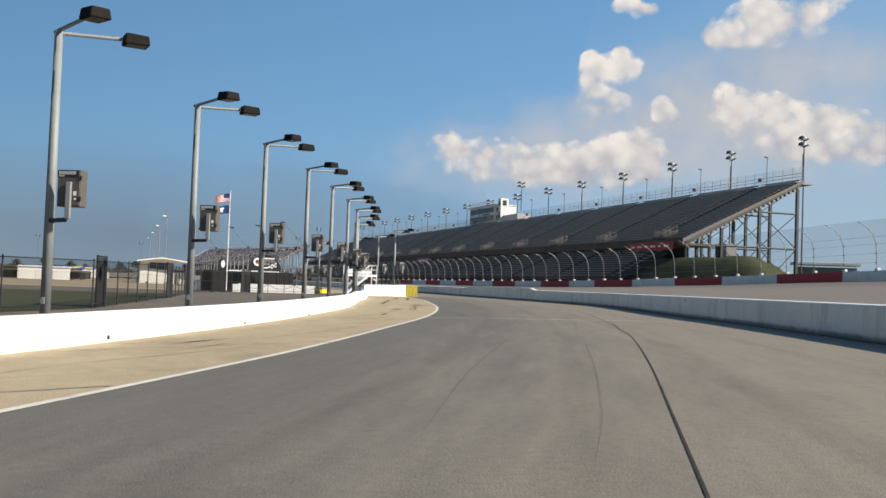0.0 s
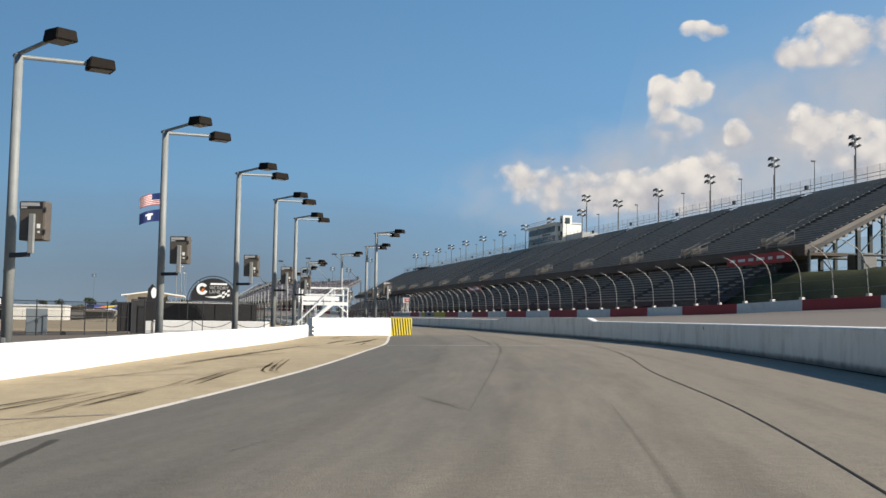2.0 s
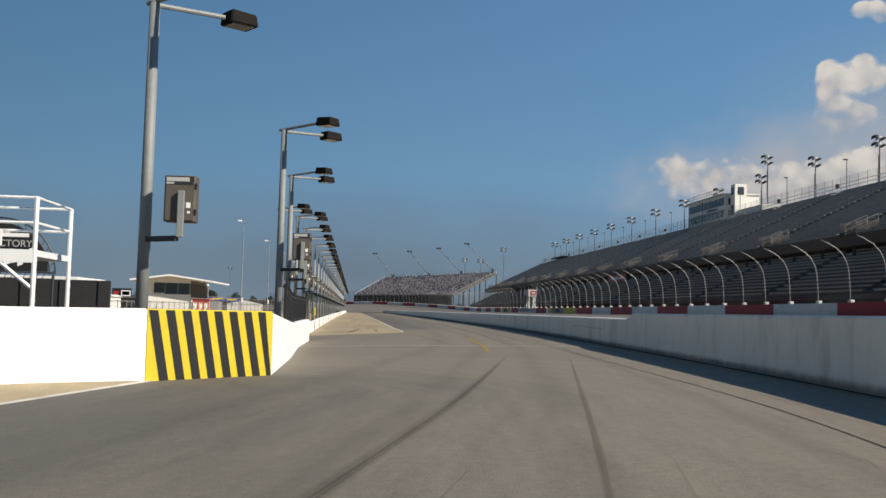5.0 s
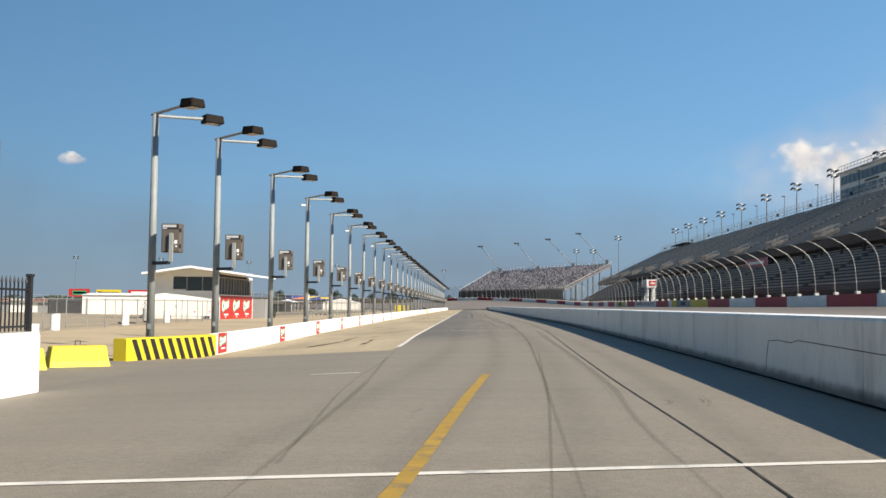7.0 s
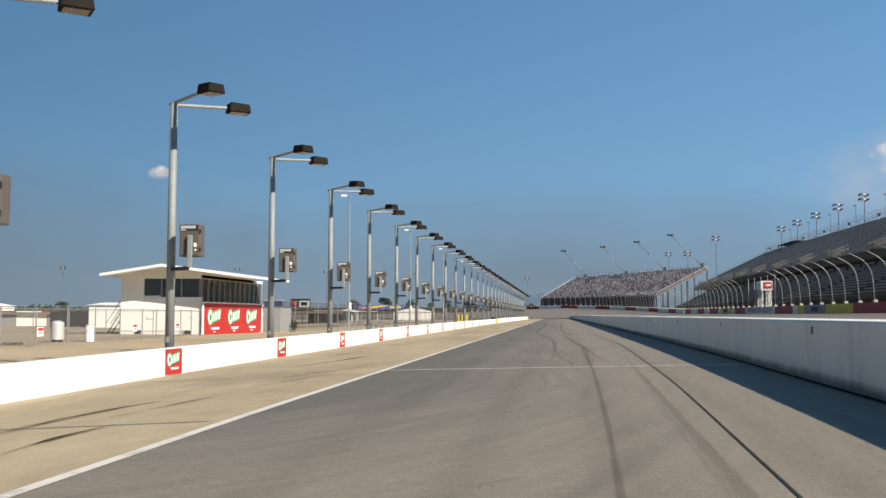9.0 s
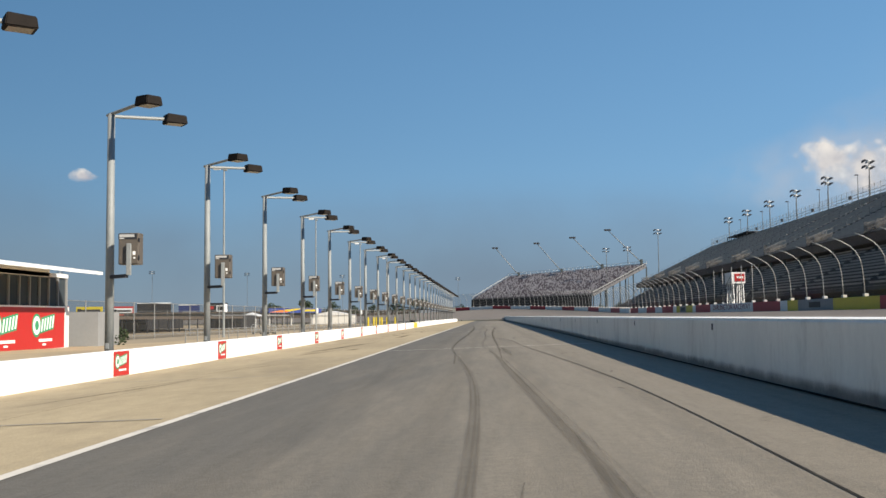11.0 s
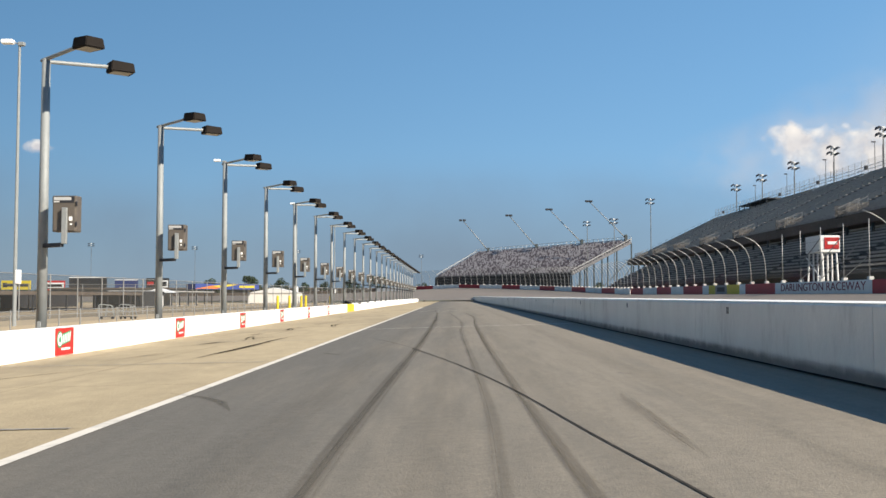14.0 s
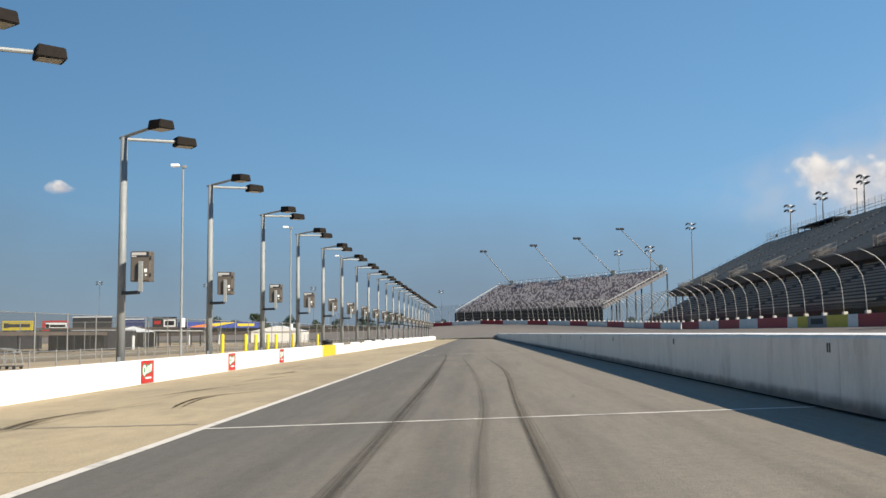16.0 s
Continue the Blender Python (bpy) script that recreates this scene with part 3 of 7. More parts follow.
strip("outer_ground", lambda y: OUTER(y) + 0.1, lambda y: OUTER(y) + 140, -60, 390, GRASS, "grass behind the outer wall", "ground", cols=6, step=5, fz=lambda x, y: OUTER_TOP(y) - 1.0)

# the banked first turn beyond the straight
TURN_OUT = [(31.5, 390, 2.6), (31.0, 420, 2.9), (28.5, 450, 3.4), (23.5, 478, 3.9), (15, 503, 4.4), (3, 524, 4.8), (-13, 541, 4.2), (-35, 554, 3.2), (-62, 562, 2.5), (-95, 566, 2.1), (-135, 566, 2.0), (-190, 560, 2.0)]
TURN_IN = [(6.8, 390, 0.45), (6.5, 415, 0.45), (4, 440, 0.4), (-1, 462, 0.3), (-8, 480, 0.2), (-18, 494, 0.1), (-32, 505, 0.0), (-50, 512, -0.1), (-72, 515, -0.2), (-100, 516, -0.3), (-140, 514, -0.4), (-190, 508, -0.5)]
rows = []
for (ax, ay, az), (bx, by, bz) in zip(TURN_IN, TURN_OUT):
    rows.append([Vector((ax, ay, az)).lerp(Vector((bx, by, bz - 1.0)), k / 6) for k in range(7)])
tagged(link("banked_turn", loft(rows, False), TRACK), "banked asphalt of the first turn", "road", kind="structure")


# ---- road markings ----
paint("edge_line", [(EDGE(y), y) for y in np.arange(-60, 106.1, 3)], 0.14, LINE, "white edge line between asphalt and concrete")
paint("edge_line", [(EDGE(y), y) for y in np.arange(147.7, 330, 3)], 0.14, LINE, "white edge line between asphalt and concrete")
for n, (a, b) in enumerate([((-25.8, 39.1), (-15.0, 35.1)), ((-12.9, 80.7), (-0.9, 78.2)), ((-6.6, 123.0), (4.6, 124.9)), ((-2.2, 167.3), (6.0, 167.5)), ((-2.2, 210.8), (6.1, 210.9)), ((-2.2, 253.4), (6.1, 253.5)), ((-2.2, 296.3), (6.1, 296.4))]):
    paint("timing_line", [a, b], 0.13, LINE, "thin white line painted across the pit road")
paint("yellow_line", [(-0.8, 118.7), (-0.35, 123.5), (-0.1, 127.3), (0.08, 130.1), (0.25, 132.5), (0.42, 134.8)], 0.14, YELLOWLINE, "worn yellow guide line on the asphalt")
paint("stall_dash", [(-2.75, 135.1), (-1.9, 135.5)], 0.10, LINE, "short white dash on the asphalt")
for k in range(20):
    y = 156.5 + 9.77 * k
    paint("stall_line", [(-7.5, y), (-2.4, y)], 0.07, FAINT, "faded pit stall line across the concrete")
for k in range(11):
    y = 2.0 + 9.3 * k
    paint("stall_line", [(LEFT(y) + 0.25, y), (EDGE(y + 1.5) - 0.2, y + 1.5)], 0.07, FAINT, "faded pit stall line across the concrete")
CRACK = [(-40.4, -7.0), (-36.8, 0.2), (-33.0, 7.5), (-28.6, 16.0), (-24.3, 24.7), (-22.6, 28.6), (-21.1, 31.8), (-19.0, 36.9), (-14.6, 47.8), (-11.4, 57.3), (-8.5, 65.0), (-6.2, 71.8), (-3.4, 81.2), (-1.2, 90.2), (0.6, 100), (1.5, 112), (1.9, 119), (2.2, 124.4), (2.45, 133), (2.75, 141), (3.25, 153), (3.6, 162), (3.75, 168.3), (4.0, 182), (3.95, 190), (3.5, 201), (3.3, 205), (3.0, 211), (2.75, 219.5), (2.35, 223.5), (1.9, 228), (1.2, 233), (0.3, 238.2)]
paint("sealed_joint", CRACK, 0.024, TAR, "dark sealed joint running along the asphalt")
rng = random.Random(4)


def follow(pts, step=1.0):
    """Points close together on a smooth line through pts (x, y)."""
    fine = []
    for i, (a, b) in enumerate(zip(pts, pts[1:])):
        L = math.hypot(b[0] - a[0], b[1] - a[1])
        k = max(2, int(L / step))
        p, q = pts[max(i - 1, 0)], pts[min(i + 2, len(pts) - 1)]
        ta, tb = [Vector((v[0] - u[0], v[1] - u[1])).normalized() * L for u, v in ((p, b), (a, q))]
        for j in range(k):
            t = j / k
            h = (2 * t**3 - 3 * t**2 + 1, t**3 - 2 * t**2 + t, 3 * t**2 - 2 * t**3, t**3 - t**2)
            fine.append(tuple(h[0] * a[n] + h[1] * ta[n] + h[2] * b[n] + h[3] * tb[n] for n in (0, 1)))
    fine.append(pts[-1])
    return fine


def strands(name, pts, width, material, label, count, thin, lift=0.009, shortest=0.35):
    """A worn mark made of many thin strands that start and stop along one line."""
    line = follow(pts)
    n = len(line)
    V, F, U = [], [], []
    for k in range(count):
        off = max(-0.5, min(0.5, rng.gauss(0, 0.28))) * width
        span = max(3, int(n * rng.uniform(shortest, 1.0)))
        i0 = rng.randint(0, max(0, n - span))
        half = thin * rng.uniform(0.5, 1.4) / 2
        drift = rng.uniform(-0.1, 0.1) * width
        first = len(V)
        piece = range(i0, min(n, i0 + span))
        m = len(piece)
        if m < 2:
            continue
        for c, i in enumerate(piece):
            p, q = line[max(i - 1, 0)], line[min(i + 1, n - 1)]
            d = Vector((q[0] - p[0], q[1] - p[1])).normalized()
            o = off + drift * c / m
            w = half * max(0.05, 1 - (2 * abs(c / (m - 1) - 0.5)) ** 3)
            for side, u in ((o - w, -1.0), (o + w, 1.0)):
                x, y = line[i][0] + d.y * side, line[i][1] - d.x * side
                V.append((x, y, road_z(x, y) + lift + 0.0004 * k))
                U.append(u)
        for c in range(m - 1):
            q = first + 2 * c
            F.append((q, q + 1, q + 3, q + 2))
    bm = mesh(V, F)
    uv = bm.loops.layers.uv.new("UVMap")
    for f in bm.faces:
        for lp in f.loops:
            lp[uv].uv = (U[lp.vert.index], 0.0)
    return tagged(link(name, bm, material), label, "road marking", kind="structure")


def skid(pts, w, material=None, label="dark tyre mark on the asphalt", taper=0.8, lift=0.009):
    """A soft band with darker strands in it."""
    material = material or RUBBER
    if material in (RUBBERC, RUBBERD):
        strands("tyre_mark", pts, w, material, label, 4 if material is RUBBERD else 7, 0.05 if material is RUBBERD else 0.085, lift, 0.55)
        return
    paint("tyre_mark", pts, w * 0.95, material, label, lift=lift, taper=taper)
    if w > 0.12:
        strands("tyre_mark", pts, w * 1.15, STRAND, "thin dark rubber strands in a tyre mark", 5 if material is RUBBER else 3, 0.04, lift + 0.003, 0.25)


for f, w in ((0.22, 0.9), (0.40, 0.7), (0.56, 0.9), (0.74, 0.6)):
    paint("wheel_track", [(EDGE(y) * (1 - f) + RIGHT(y) * f, y) for y in np.arange(-20, 320, 5)], w, POLISH, "faint darker wheel track along the asphalt", lift=0.005)
skid([(0.9, 198), (0.7, 204.7), (0.4, 211), (0.3, 222), (0.35, 232), (0.4, 240), (0.35, 256), (0.3, 270), (0.1, 287)], 0.25)
skid([(2.0, 200), (1.9, 203.8), (1.6, 210), (1.5, 218.5), (1.6, 226), (1.5, 248), (1.6, 256), (1.5, 266), (0.9, 287)], 0.18, FAINTRUBBER)
skid([(2.1, 200), (2.1, 211), (2.0, 225), (2.0, 240), (2.1, 255), (2.3, 270), (1.9, 287)], 0.21)
skid([(0.4, 244), (0.5, 256), (0.3, 270), (0.1, 287), (-0.3, 300)], 0.3, FAINTRUBBER)
skid([(2.4, 202), (2.2, 210)], 0.3, FAINTRUBBER)
skid([(2.95, 222.2), (2.99, 223.8), (3.1, 226.8)], 0.22, FAINTRUBBER)
skid([(-2.4, 228.3), (-1.85, 227.7), (-1.5, 227.1), (-1.14, 226)], 0.2, RUBBER)
skid([(1.5, 170), (1.6, 175), (1.5, 190), (0.6, 207)], 0.22, FAINTRUBBER)
skid([(2.0, 166.4), (2.0, 169.5), (1.7, 174), (2.0, 180)], 0.10)
skid([(3.1, 166.5), (2.8, 171.5), (2.6, 180.5), (1.6, 214)], 0.22, FAINTRUBBER)
skid([(2.4, 167), (2.6, 183)], 0.16, FAINTRUBBER)
skid([(0.8, 122), (1.2, 130.5), (2.0, 145)], 0.07, FAINTRUBBER)
skid([(-1.4, 122), (-1.5, 132), (-1.9, 142)], 0.12, FAINTRUBBER)
skid([(-8.6, 79.5), (-8.1, 81.3), (-7.1, 85), (-5.8, 91.3), (-3.6, 101), (-0.6, 116)], 0.26, FAINTRUBBER)
skid([(-34, 7), (-32.8, 9.3), (-30, 15.2), (-26.1, 23.8)], 0.05, FAINTRUBBER)
skid([(-35, 8), (-32.5, 14), (-28.4, 23)], 0.05, FAINTRUBBER)
skid([(-15.6, 49.6), (-18.3, 42.0), (-20.2, 37.5), (-21.5, 34.2), (-24.5, 27.5)], 0.12, FAINTRUBBER)
skid([(-20.5, 41.4), (-21.6, 38.6), (-22.8, 35.7)], 0.1, FAINTRUBBER)
skid([(-4.1, 94.9), (-8.9, 77), (-12.6, 64.9), (-17.7, 49.1)], 0.12, FAINTRUBBER)
skid([(-17.6, 51.0), (-17.66, 49.1)], 0.12, RUBBER)
skid([(-17.77, 51.79), (-17.73, 50.45), (-17.72, 49.25)], 0.14, RUBBER)
skid([(-25.1, 38.6), (-24.95, 39.8), (-24.85, 41.0)], 0.13, RUBBER)
skid([(-24.8, 40.0), (-24.65, 40.8), (-24.4, 42.2)], 0.1, RUBBER)
skid([(-1.7, 247), (-0.4, 241.7), (0.26, 238.5), (0.75, 235.9)], 0.06, RUBBER)
skid([(-1.6, 237.3), (-1.35, 236.7), (-1.1, 236.2)], 0.2, RUBBER)
paint("sealed_joint", [(-1.35, 124.5), (-1.45, 126.5), (-1.7, 131), (-1.8, 135), (-1.79, 139.6), (-1.95, 145)], 0.05, FAINTRUBBER, "ragged dark seam between two asphalt lanes")
skid([(0.6, 122.5), (0.88, 126.2), (1.18, 130.4), (1.5, 136.8), (2.18, 154.4), (2.6, 178)], 0.09, RUBBER)
skid([(1.7, 123), (1.88, 127.4), (2.23, 132), (2.66, 144), (3.5, 173)], 0.2, FAINTRUBBER)
skid([(-6.62, 79.3), (-6.07, 81.6), (-4.86, 86.8), (-2.9, 95.6), (1.15, 115.8)], 0.1, RUBBER)
skid([(-6.44, 78.9), (-5.95, 80.5), (-4.6, 85.6), (-2.3, 95.5)], 0.08, FAINTRUBBER)
# curved marks where cars swing into and out of the stalls
STALL = "curved tyre mark on the concrete stall"
for pts, w in (
    ([(-5.3, 211), (-5.18, 214.7), (-4.93, 217.1), (-4.7, 219.9), (-4.43, 222.7), (-3.9, 226.3)], 0.3),
    ([(-3.85, 213), (-3.57, 215.2)], 0.25),
    ([(-4.1, 236), (-3.8, 244)], 0.2),
    ([(-4.1, 239.2), (-4.0, 241.8), (-4.0, 244.7), (-3.8, 248.4)], 0.16),
    ([(-5.65, 242.6), (-5.26, 244.4)], 0.16),
    ([(-4.8, 245.1), (-5.15, 247), (-5.25, 248.8)], 0.34),
    ([(-4.95, 253.6), (-5.28, 255.5), (-5.17, 256.8), (-4.95, 258.3)], 0.3),
    ([(-3.7, 257.4), (-3.99, 259.3), (-4.0, 261.3), (-3.1, 263)], 0.26),
    ([(-5.1, 271.8), (-4.65, 275.5)], 0.3),
    ([(-5.7, 249.5), (-5.3, 250.4)], 0.18),
    ([(-5.4, 150.5), (-4.96, 153.5), (-4.6, 156.8)], 0.3),
    ([(-3.6, 150.8), (-3.45, 155.0)], 0.22),
    ([(-4.7, 155.6), (-4.77, 157.4), (-4.65, 159.3), (-4.4, 160.4)], 0.22),
    ([(-3.45, 153.5), (-3.63, 155.2), (-3.55, 156.5)], 0.2),
    ([(-5.15, 170.6), (-4.7, 172.8), (-4.3, 176.8)], 0.3),
    ([(-24.4, 48.9), (-23.5, 51.0), (-22.5, 54.2)], 0.5),
    ([(-22.95, 49.8), (-21.75, 54.3)], 0.35),
    ([(-21.3, 55.0), (-20.3, 59.8), (-19.4, 62.3)], 0.45),
    ([(-18.5, 66.4), (-19.0, 63), (-19.4, 59.9), (-19.3, 58.6)], 0.35),
    ([(-21.9, 61), (-19.9, 68), (-18, 74.2), (-16.5, 79.2)], 0.4),
    ([(-15.2, 79.2), (-13, 86.6), (-10.9, 93.8)], 0.3),
    ([(-26.9, 42.0), (-26.2, 43.4), (-25.5, 45.4)], 0.35),
    ([(-36.2, 22), (-35.4, 23.2), (-33.9, 25.3)], 0.3),
    ([(-14.2, 90.4), (-13.4, 93.6), (-12.2, 97.4), (-10.6, 102.5)], 0.14),
    ([(-15.7, 80), (-14.7, 84.4), (-13.6, 87.8), (-12.4, 91.4)], 0.14),
    ([(-14.2, 80.4), (-13.6, 82.8), (-13.1, 85)], 0.18),
    ([(-13.2, 85.6), (-12.1, 88.6)], 0.1),
):
    skid(pts, w, RUBBERC, STALL, 0.9)
for k in range(30):
    y = 150 + 5.3 * k + rng.uniform(-1.5, 1.5)
    x = rng.uniform(-6.4, -4.2)
    le, dx = rng.uniform(3.5, 7), rng.uniform(0.5, 1.6)
    skid([(x, y), (x + dx * 0.45, y + le * 0.5), (x + dx, y + le)], rng.uniform(0.16, 0.38), RUBBERD, STALL, 1.0)
for k in range(24):
    y = 3 + 4.0 * k + rng.uniform(-1.5, 1.5)
    f0 = rng.uniform(0.2, 0.7)
    y1 = y + rng.uniform(4, 8)
    f1 = min(0.95, f0 + rng.uniform(0.1, 0.35))
    skid([(LEFT(t) * (1 - f) + EDGE(t) * f, t) for t, f in ((y, f0), ((y + y1) / 2, (f0 + f1) / 2 + 0.05), (min(y1, 98), f1))], rng.uniform(0.16, 0.36), RUBBERD, STALL, 1.0)

SLABJOINT = "thin dark joint between concrete slabs"
for k in range(34):
    y = 151.6 + 4.885 * k
    paint("slab_joint", [(-7.6, y), (-2.3, y)], 0.035, JOINT, SLABJOINT, lift=0.004)
for k in range(22):
    y = 4.4 + 4.65 * k
    paint("slab_joint", [(LEFT(y) + 0.1, y), (EDGE(y + 1.5) - 0.1, y + 1.5)], 0.035, JOINT, SLABJOINT, lift=0.004)
paint("slab_joint", [(-4.9, y) for y in np.arange(150, 320, 8.0)], 0.03, JOINT, SLABJOINT, lift=0.004)
for pts, w in (([(-22.85, 42.4), (-22.6, 44.6), (-22.3, 47.3)], 0.14), ([(-22.85, 42.3), (-22.72, 43.3)], 0.16)):
    paint("asphalt_patch", pts, w, PATCH, "small dark repair patch in the asphalt", lift=0.007)
for k in range(60):
    y = rng.uniform(5, 300)
    f0 = rng.uniform(0.05, 0.9)
    x = EDGE(y) * (1 - f0) + RIGHT(y) * f0
    le = rng.uniform(0.5, 1.8)
    sl = (EDGE(y + 1) - EDGE(y)) * le
    strands("scuff", [(x, y), (x + sl * 0.5 + rng.uniform(-0.15, 0.15), y + le / 2), (x + sl + rng.uniform(-0.3, 0.3), y + le)], 0.14, STRAND, "short rubber scuff on the asphalt", 4, 0.05, 0.01, 0.5)

# ---- pit walls ----
inner = thing("wall_pit_inner", "low white painted concrete pit wall in long panels", "wall", kind="structure")
ys = list(np.arange(-50, 94, 5.5)) + [96.9]
bar_wall(inner, "panel", [(LEFT(y), y, LEFT_BASE(y), LEFT_BASE(y) + 0.66) for y in ys], 0.3, WHITE)
ys = [148.25] + list(np.arange(152.5, 301, 4.885)) + [301.2]
bar_wall(inner, "panel", [(STRAIGHT_LEFT, y, LEFT_BASE(y), LEFT_BASE(y) + 0.65) for y in ys], 0.3, WHITE)
bar_wall(inner, "panel", [(STRAIGHT_LEFT, y, -0.19, 0.46 + (0.1 if y > 322 else 0)) for y in np.arange(307.0, 482, 4.885)], 0.3, WHITE)
for k in range(5):
    part("wall_clip", boxes(((LEFT(24 + 9 * k) + 0.02, 24 + 9 * k, LEFT_BASE(30) + 0.08), (0.04, 0.05, 0.09), 25), bevel=0.01), DARK, inner)

outer_pit = thing("wall_pit_outer", "chest-high weathered white concrete wall between pit road and track", "wall", kind="structure")


ys = [-60, -54, -48, -42, -36, -30, -24, -18, -12, -6, 0, 6, 12, 18, 24, 30, 36, 42, 48, 54, 60, 66, 72, 78, 84, 90, 94.8]
bar_wall(outer_pit, "panel", [(RIGHT(y), y, RIGHT_BASE(y), 1.17) for y in ys], 0.45, GREYWALL, inner=-1)
bar_wall(outer_pit, "panel", [(RIGHT(94.8), 94.8, 0.1, 1.16), (RIGHT(96.6), 96.6, 0.1, 1.38)], 0.45, GREYWALL, inner=-1)
bar_wall(outer_pit, "panel", [(RIGHT(y), y, 0.1, 1.38) for y in (96.6, 102, 107.5, 113, 117.5, 121.4)], 0.45, GREYWALL, inner=-1)
bar_wall(outer_pit, "panel", [(RIGHT(121.4), 121.4, 0.1, 1.38), (RIGHT(122.8), 122.8, 0.1, 1.16)], 0.45, GREYWALL, inner=-1)
bar_wall(outer_pit, "panel", [(RIGHT(y), y, RIGHT_BASE(y), 1.17) for y in [122.8] + list(np.arange(129.3, 460, 6.5))], 0.45, GREYWALL, inner=-1)
# raised crown in white, added to show the sun along the wall top
for y0, y1 in ((-58, 94.5), (123, 455)):
    part("sunlit_cap", loft([[(RIGHT(y) + 0.03, y, 1.172), (RIGHT(y) + 0.2, y, 1.196), (RIGHT(y) + 0.42, y, 1.172)] for y in np.linspace(y0, y1, 70)], False), WHITE, outer_pit, "added white crown standing in for sunlight on the wall top")
part("sunlit_cap", loft([[(RIGHT(94.9) + 0.03, 94.9, 1.185), (RIGHT(94.9) + 0.42, 94.9, 1.185)], [(RIGHT(96.5) + 0.03, 96.5, 1.385), (RIGHT(96.5) + 0.42, 96.5, 1.385)]], False), WHITE, outer_pit)
paint("wall_foot_grime", [(RIGHT(y) - 0.06, y) for y in np.arange(-55, 455, 4)], 0.13, SCUFF, "dark rubber and dirt along the wall foot", "stain", lift=0.012)
rows = [[(RIGHT(y) - 0.006, y, RIGHT_BASE(y)), (RIGHT(y) - 0.006, y, RIGHT_BASE(y) + 0.22)] for y in list(np.arange(-60, 91, 6)) + [94.8, 96.6, 102, 107.5, 113, 117.5, 121.4, 122.8] + list(np.arange(129.3, 455, 6.5))]
bm = loft(rows, False)
uv = bm.loops.layers.uv.new("UVMap")
for f in bm.faces:
    for lp in f.loops:
        lp[uv].uv = (0.0, 0.0 if lp.vert.index % 2 == 0 else 1.0)
part("foot_grime", bm, GRIME, outer_pit, "ragged dark rubber grime along the wall foot")
# stall numbers kept as plain bars
for y in [11.5 + 10.1 * k for k in range(9)] + [161.9 + 10.14 * k for k in range(16)]:
    d = Vector((RIGHT(y + 0.2) - RIGHT(y - 0.2), 0.4, 0)).normalized()
    for u in (-0.04, 0.04):
        part("stencil_bar", boxes(((RIGHT(y + u) - 0.002, y + u, 1.01), (0.008, 0.045, 0.12), -math.degrees(math.atan2(d.x, d.y)))), DARK, outer_pit, "small dark stencilled mark")
crack = [(134.0, 0.25), (133.9, 0.55), (133.8, 0.74), (133.2, 0.77), (132.5, 0.75), (132.1, 0.8), (130.6, 0.78), (128.7, 0.75), (126.9, 0.76)]
for (ya, za), (yb, zb) in zip(crack, crack[1:]):
    part("repair_crack", rod(bmesh.new(), (RIGHT(ya) - 0.004, ya, za), (RIGHT(yb) - 0.004, yb, zb), 0.007, n=5), RUST, outer_pit, "dark crack round an old repair")

# raised wall with striped end beside the garage opening
raised = thing("raised_wall", "tall white concrete wall at the garage opening", "wall", kind="structure")
bar_wall(raised, "panel", [(-14.3, 97.6, 0.03, 1.12), (-11.3, 100.8, 0.05, 1.15), (-8.37, 104.0, 0.05, 1.18)], 0.4, WHITE)
bar_wall(raised, "striped_end", [(-8.37, 104.0, 0.05, 1.18), (-6.5, 106.0, 0.05, 1.18)], 0.4, YELLOW, label="yellow and black striped wall end")
d = Vector((1.87, 2.0, 0)).normalized()
nv = Vector((d.y, -d.x, 0))
for k in range(8):
    s0 = 0.02 + k * 0.335
    o = Vector((-8.37, 104.0, 0)) + nv * 0.006
    pts = [o + d * s0 + Vector((0, 0, 1.16)), o + d * (s0 + 0.18) + Vector((0, 0, 1.16)), o + d * min(2.73, s0 + 0.44) + Vector((0, 0, 0.0)), o + d * min(2.72, s0 + 0.26) + Vector((0, 0, 0.0))]
    part("black_stripe", mesh(pts, [(0, 3, 2, 1)]), BLACK, raised)
RAISED = [(-6.5, 106.0, 0.02, 1.16), (-6.55, 113, -0.03, 0.9), (-6.73, 118, -0.08, 0.78), (-6.92, 123.4, -0.14, 0.75), (-6.96, 129, -0.22, 0.75), (-6.98, 133.4, -0.26, 0.75)]
bar_wall(raised, "panel", RAISED, 0.4, WHITE)
for k in range(3):
    part("wall_bracket", boxes(((-14.28, 97.3, 0.12 + 0.22 * k), (0.05, 1.0, 0.13), 3)), SIGNWHITE, raised, "white steel rail between the wall ends")

blk = thing("striped_barrier", "yellow and black striped concrete barrier ending the pit wall", "barrier", kind="structure")
bar_wall(blk, "barrier_body", [(-9.27, 144.4, -0.42, 0.27), (-7.72, 148.15, -0.38, 0.3)], 0.45, YELLOW)
p0, p1 = Vector((-9.27, 144.4, 0)), Vector((-7.72, 148.15, 0))
d = (p1 - p0).normalized()
nv = Vector((d.y, -d.x, 0))
for k in range(10):
    s0 = 0.22 + k * 0.375
    o = p0 + nv * 0.006
    pts = [o + d * s0 + Vector((0, 0, 0.24)), o + d * (s0 + 0.19) + Vector((0, 0, 0.24)), o + d * min(4.04, s0 + 0.5) + Vector((0, 0, -0.42)), o + d * min(4.0, s0 + 0.3) + Vector((0, 0, -0.42))]
    part("black_stripe", mesh(pts, [(0, 3, 2, 1)]), BLACK, blk)


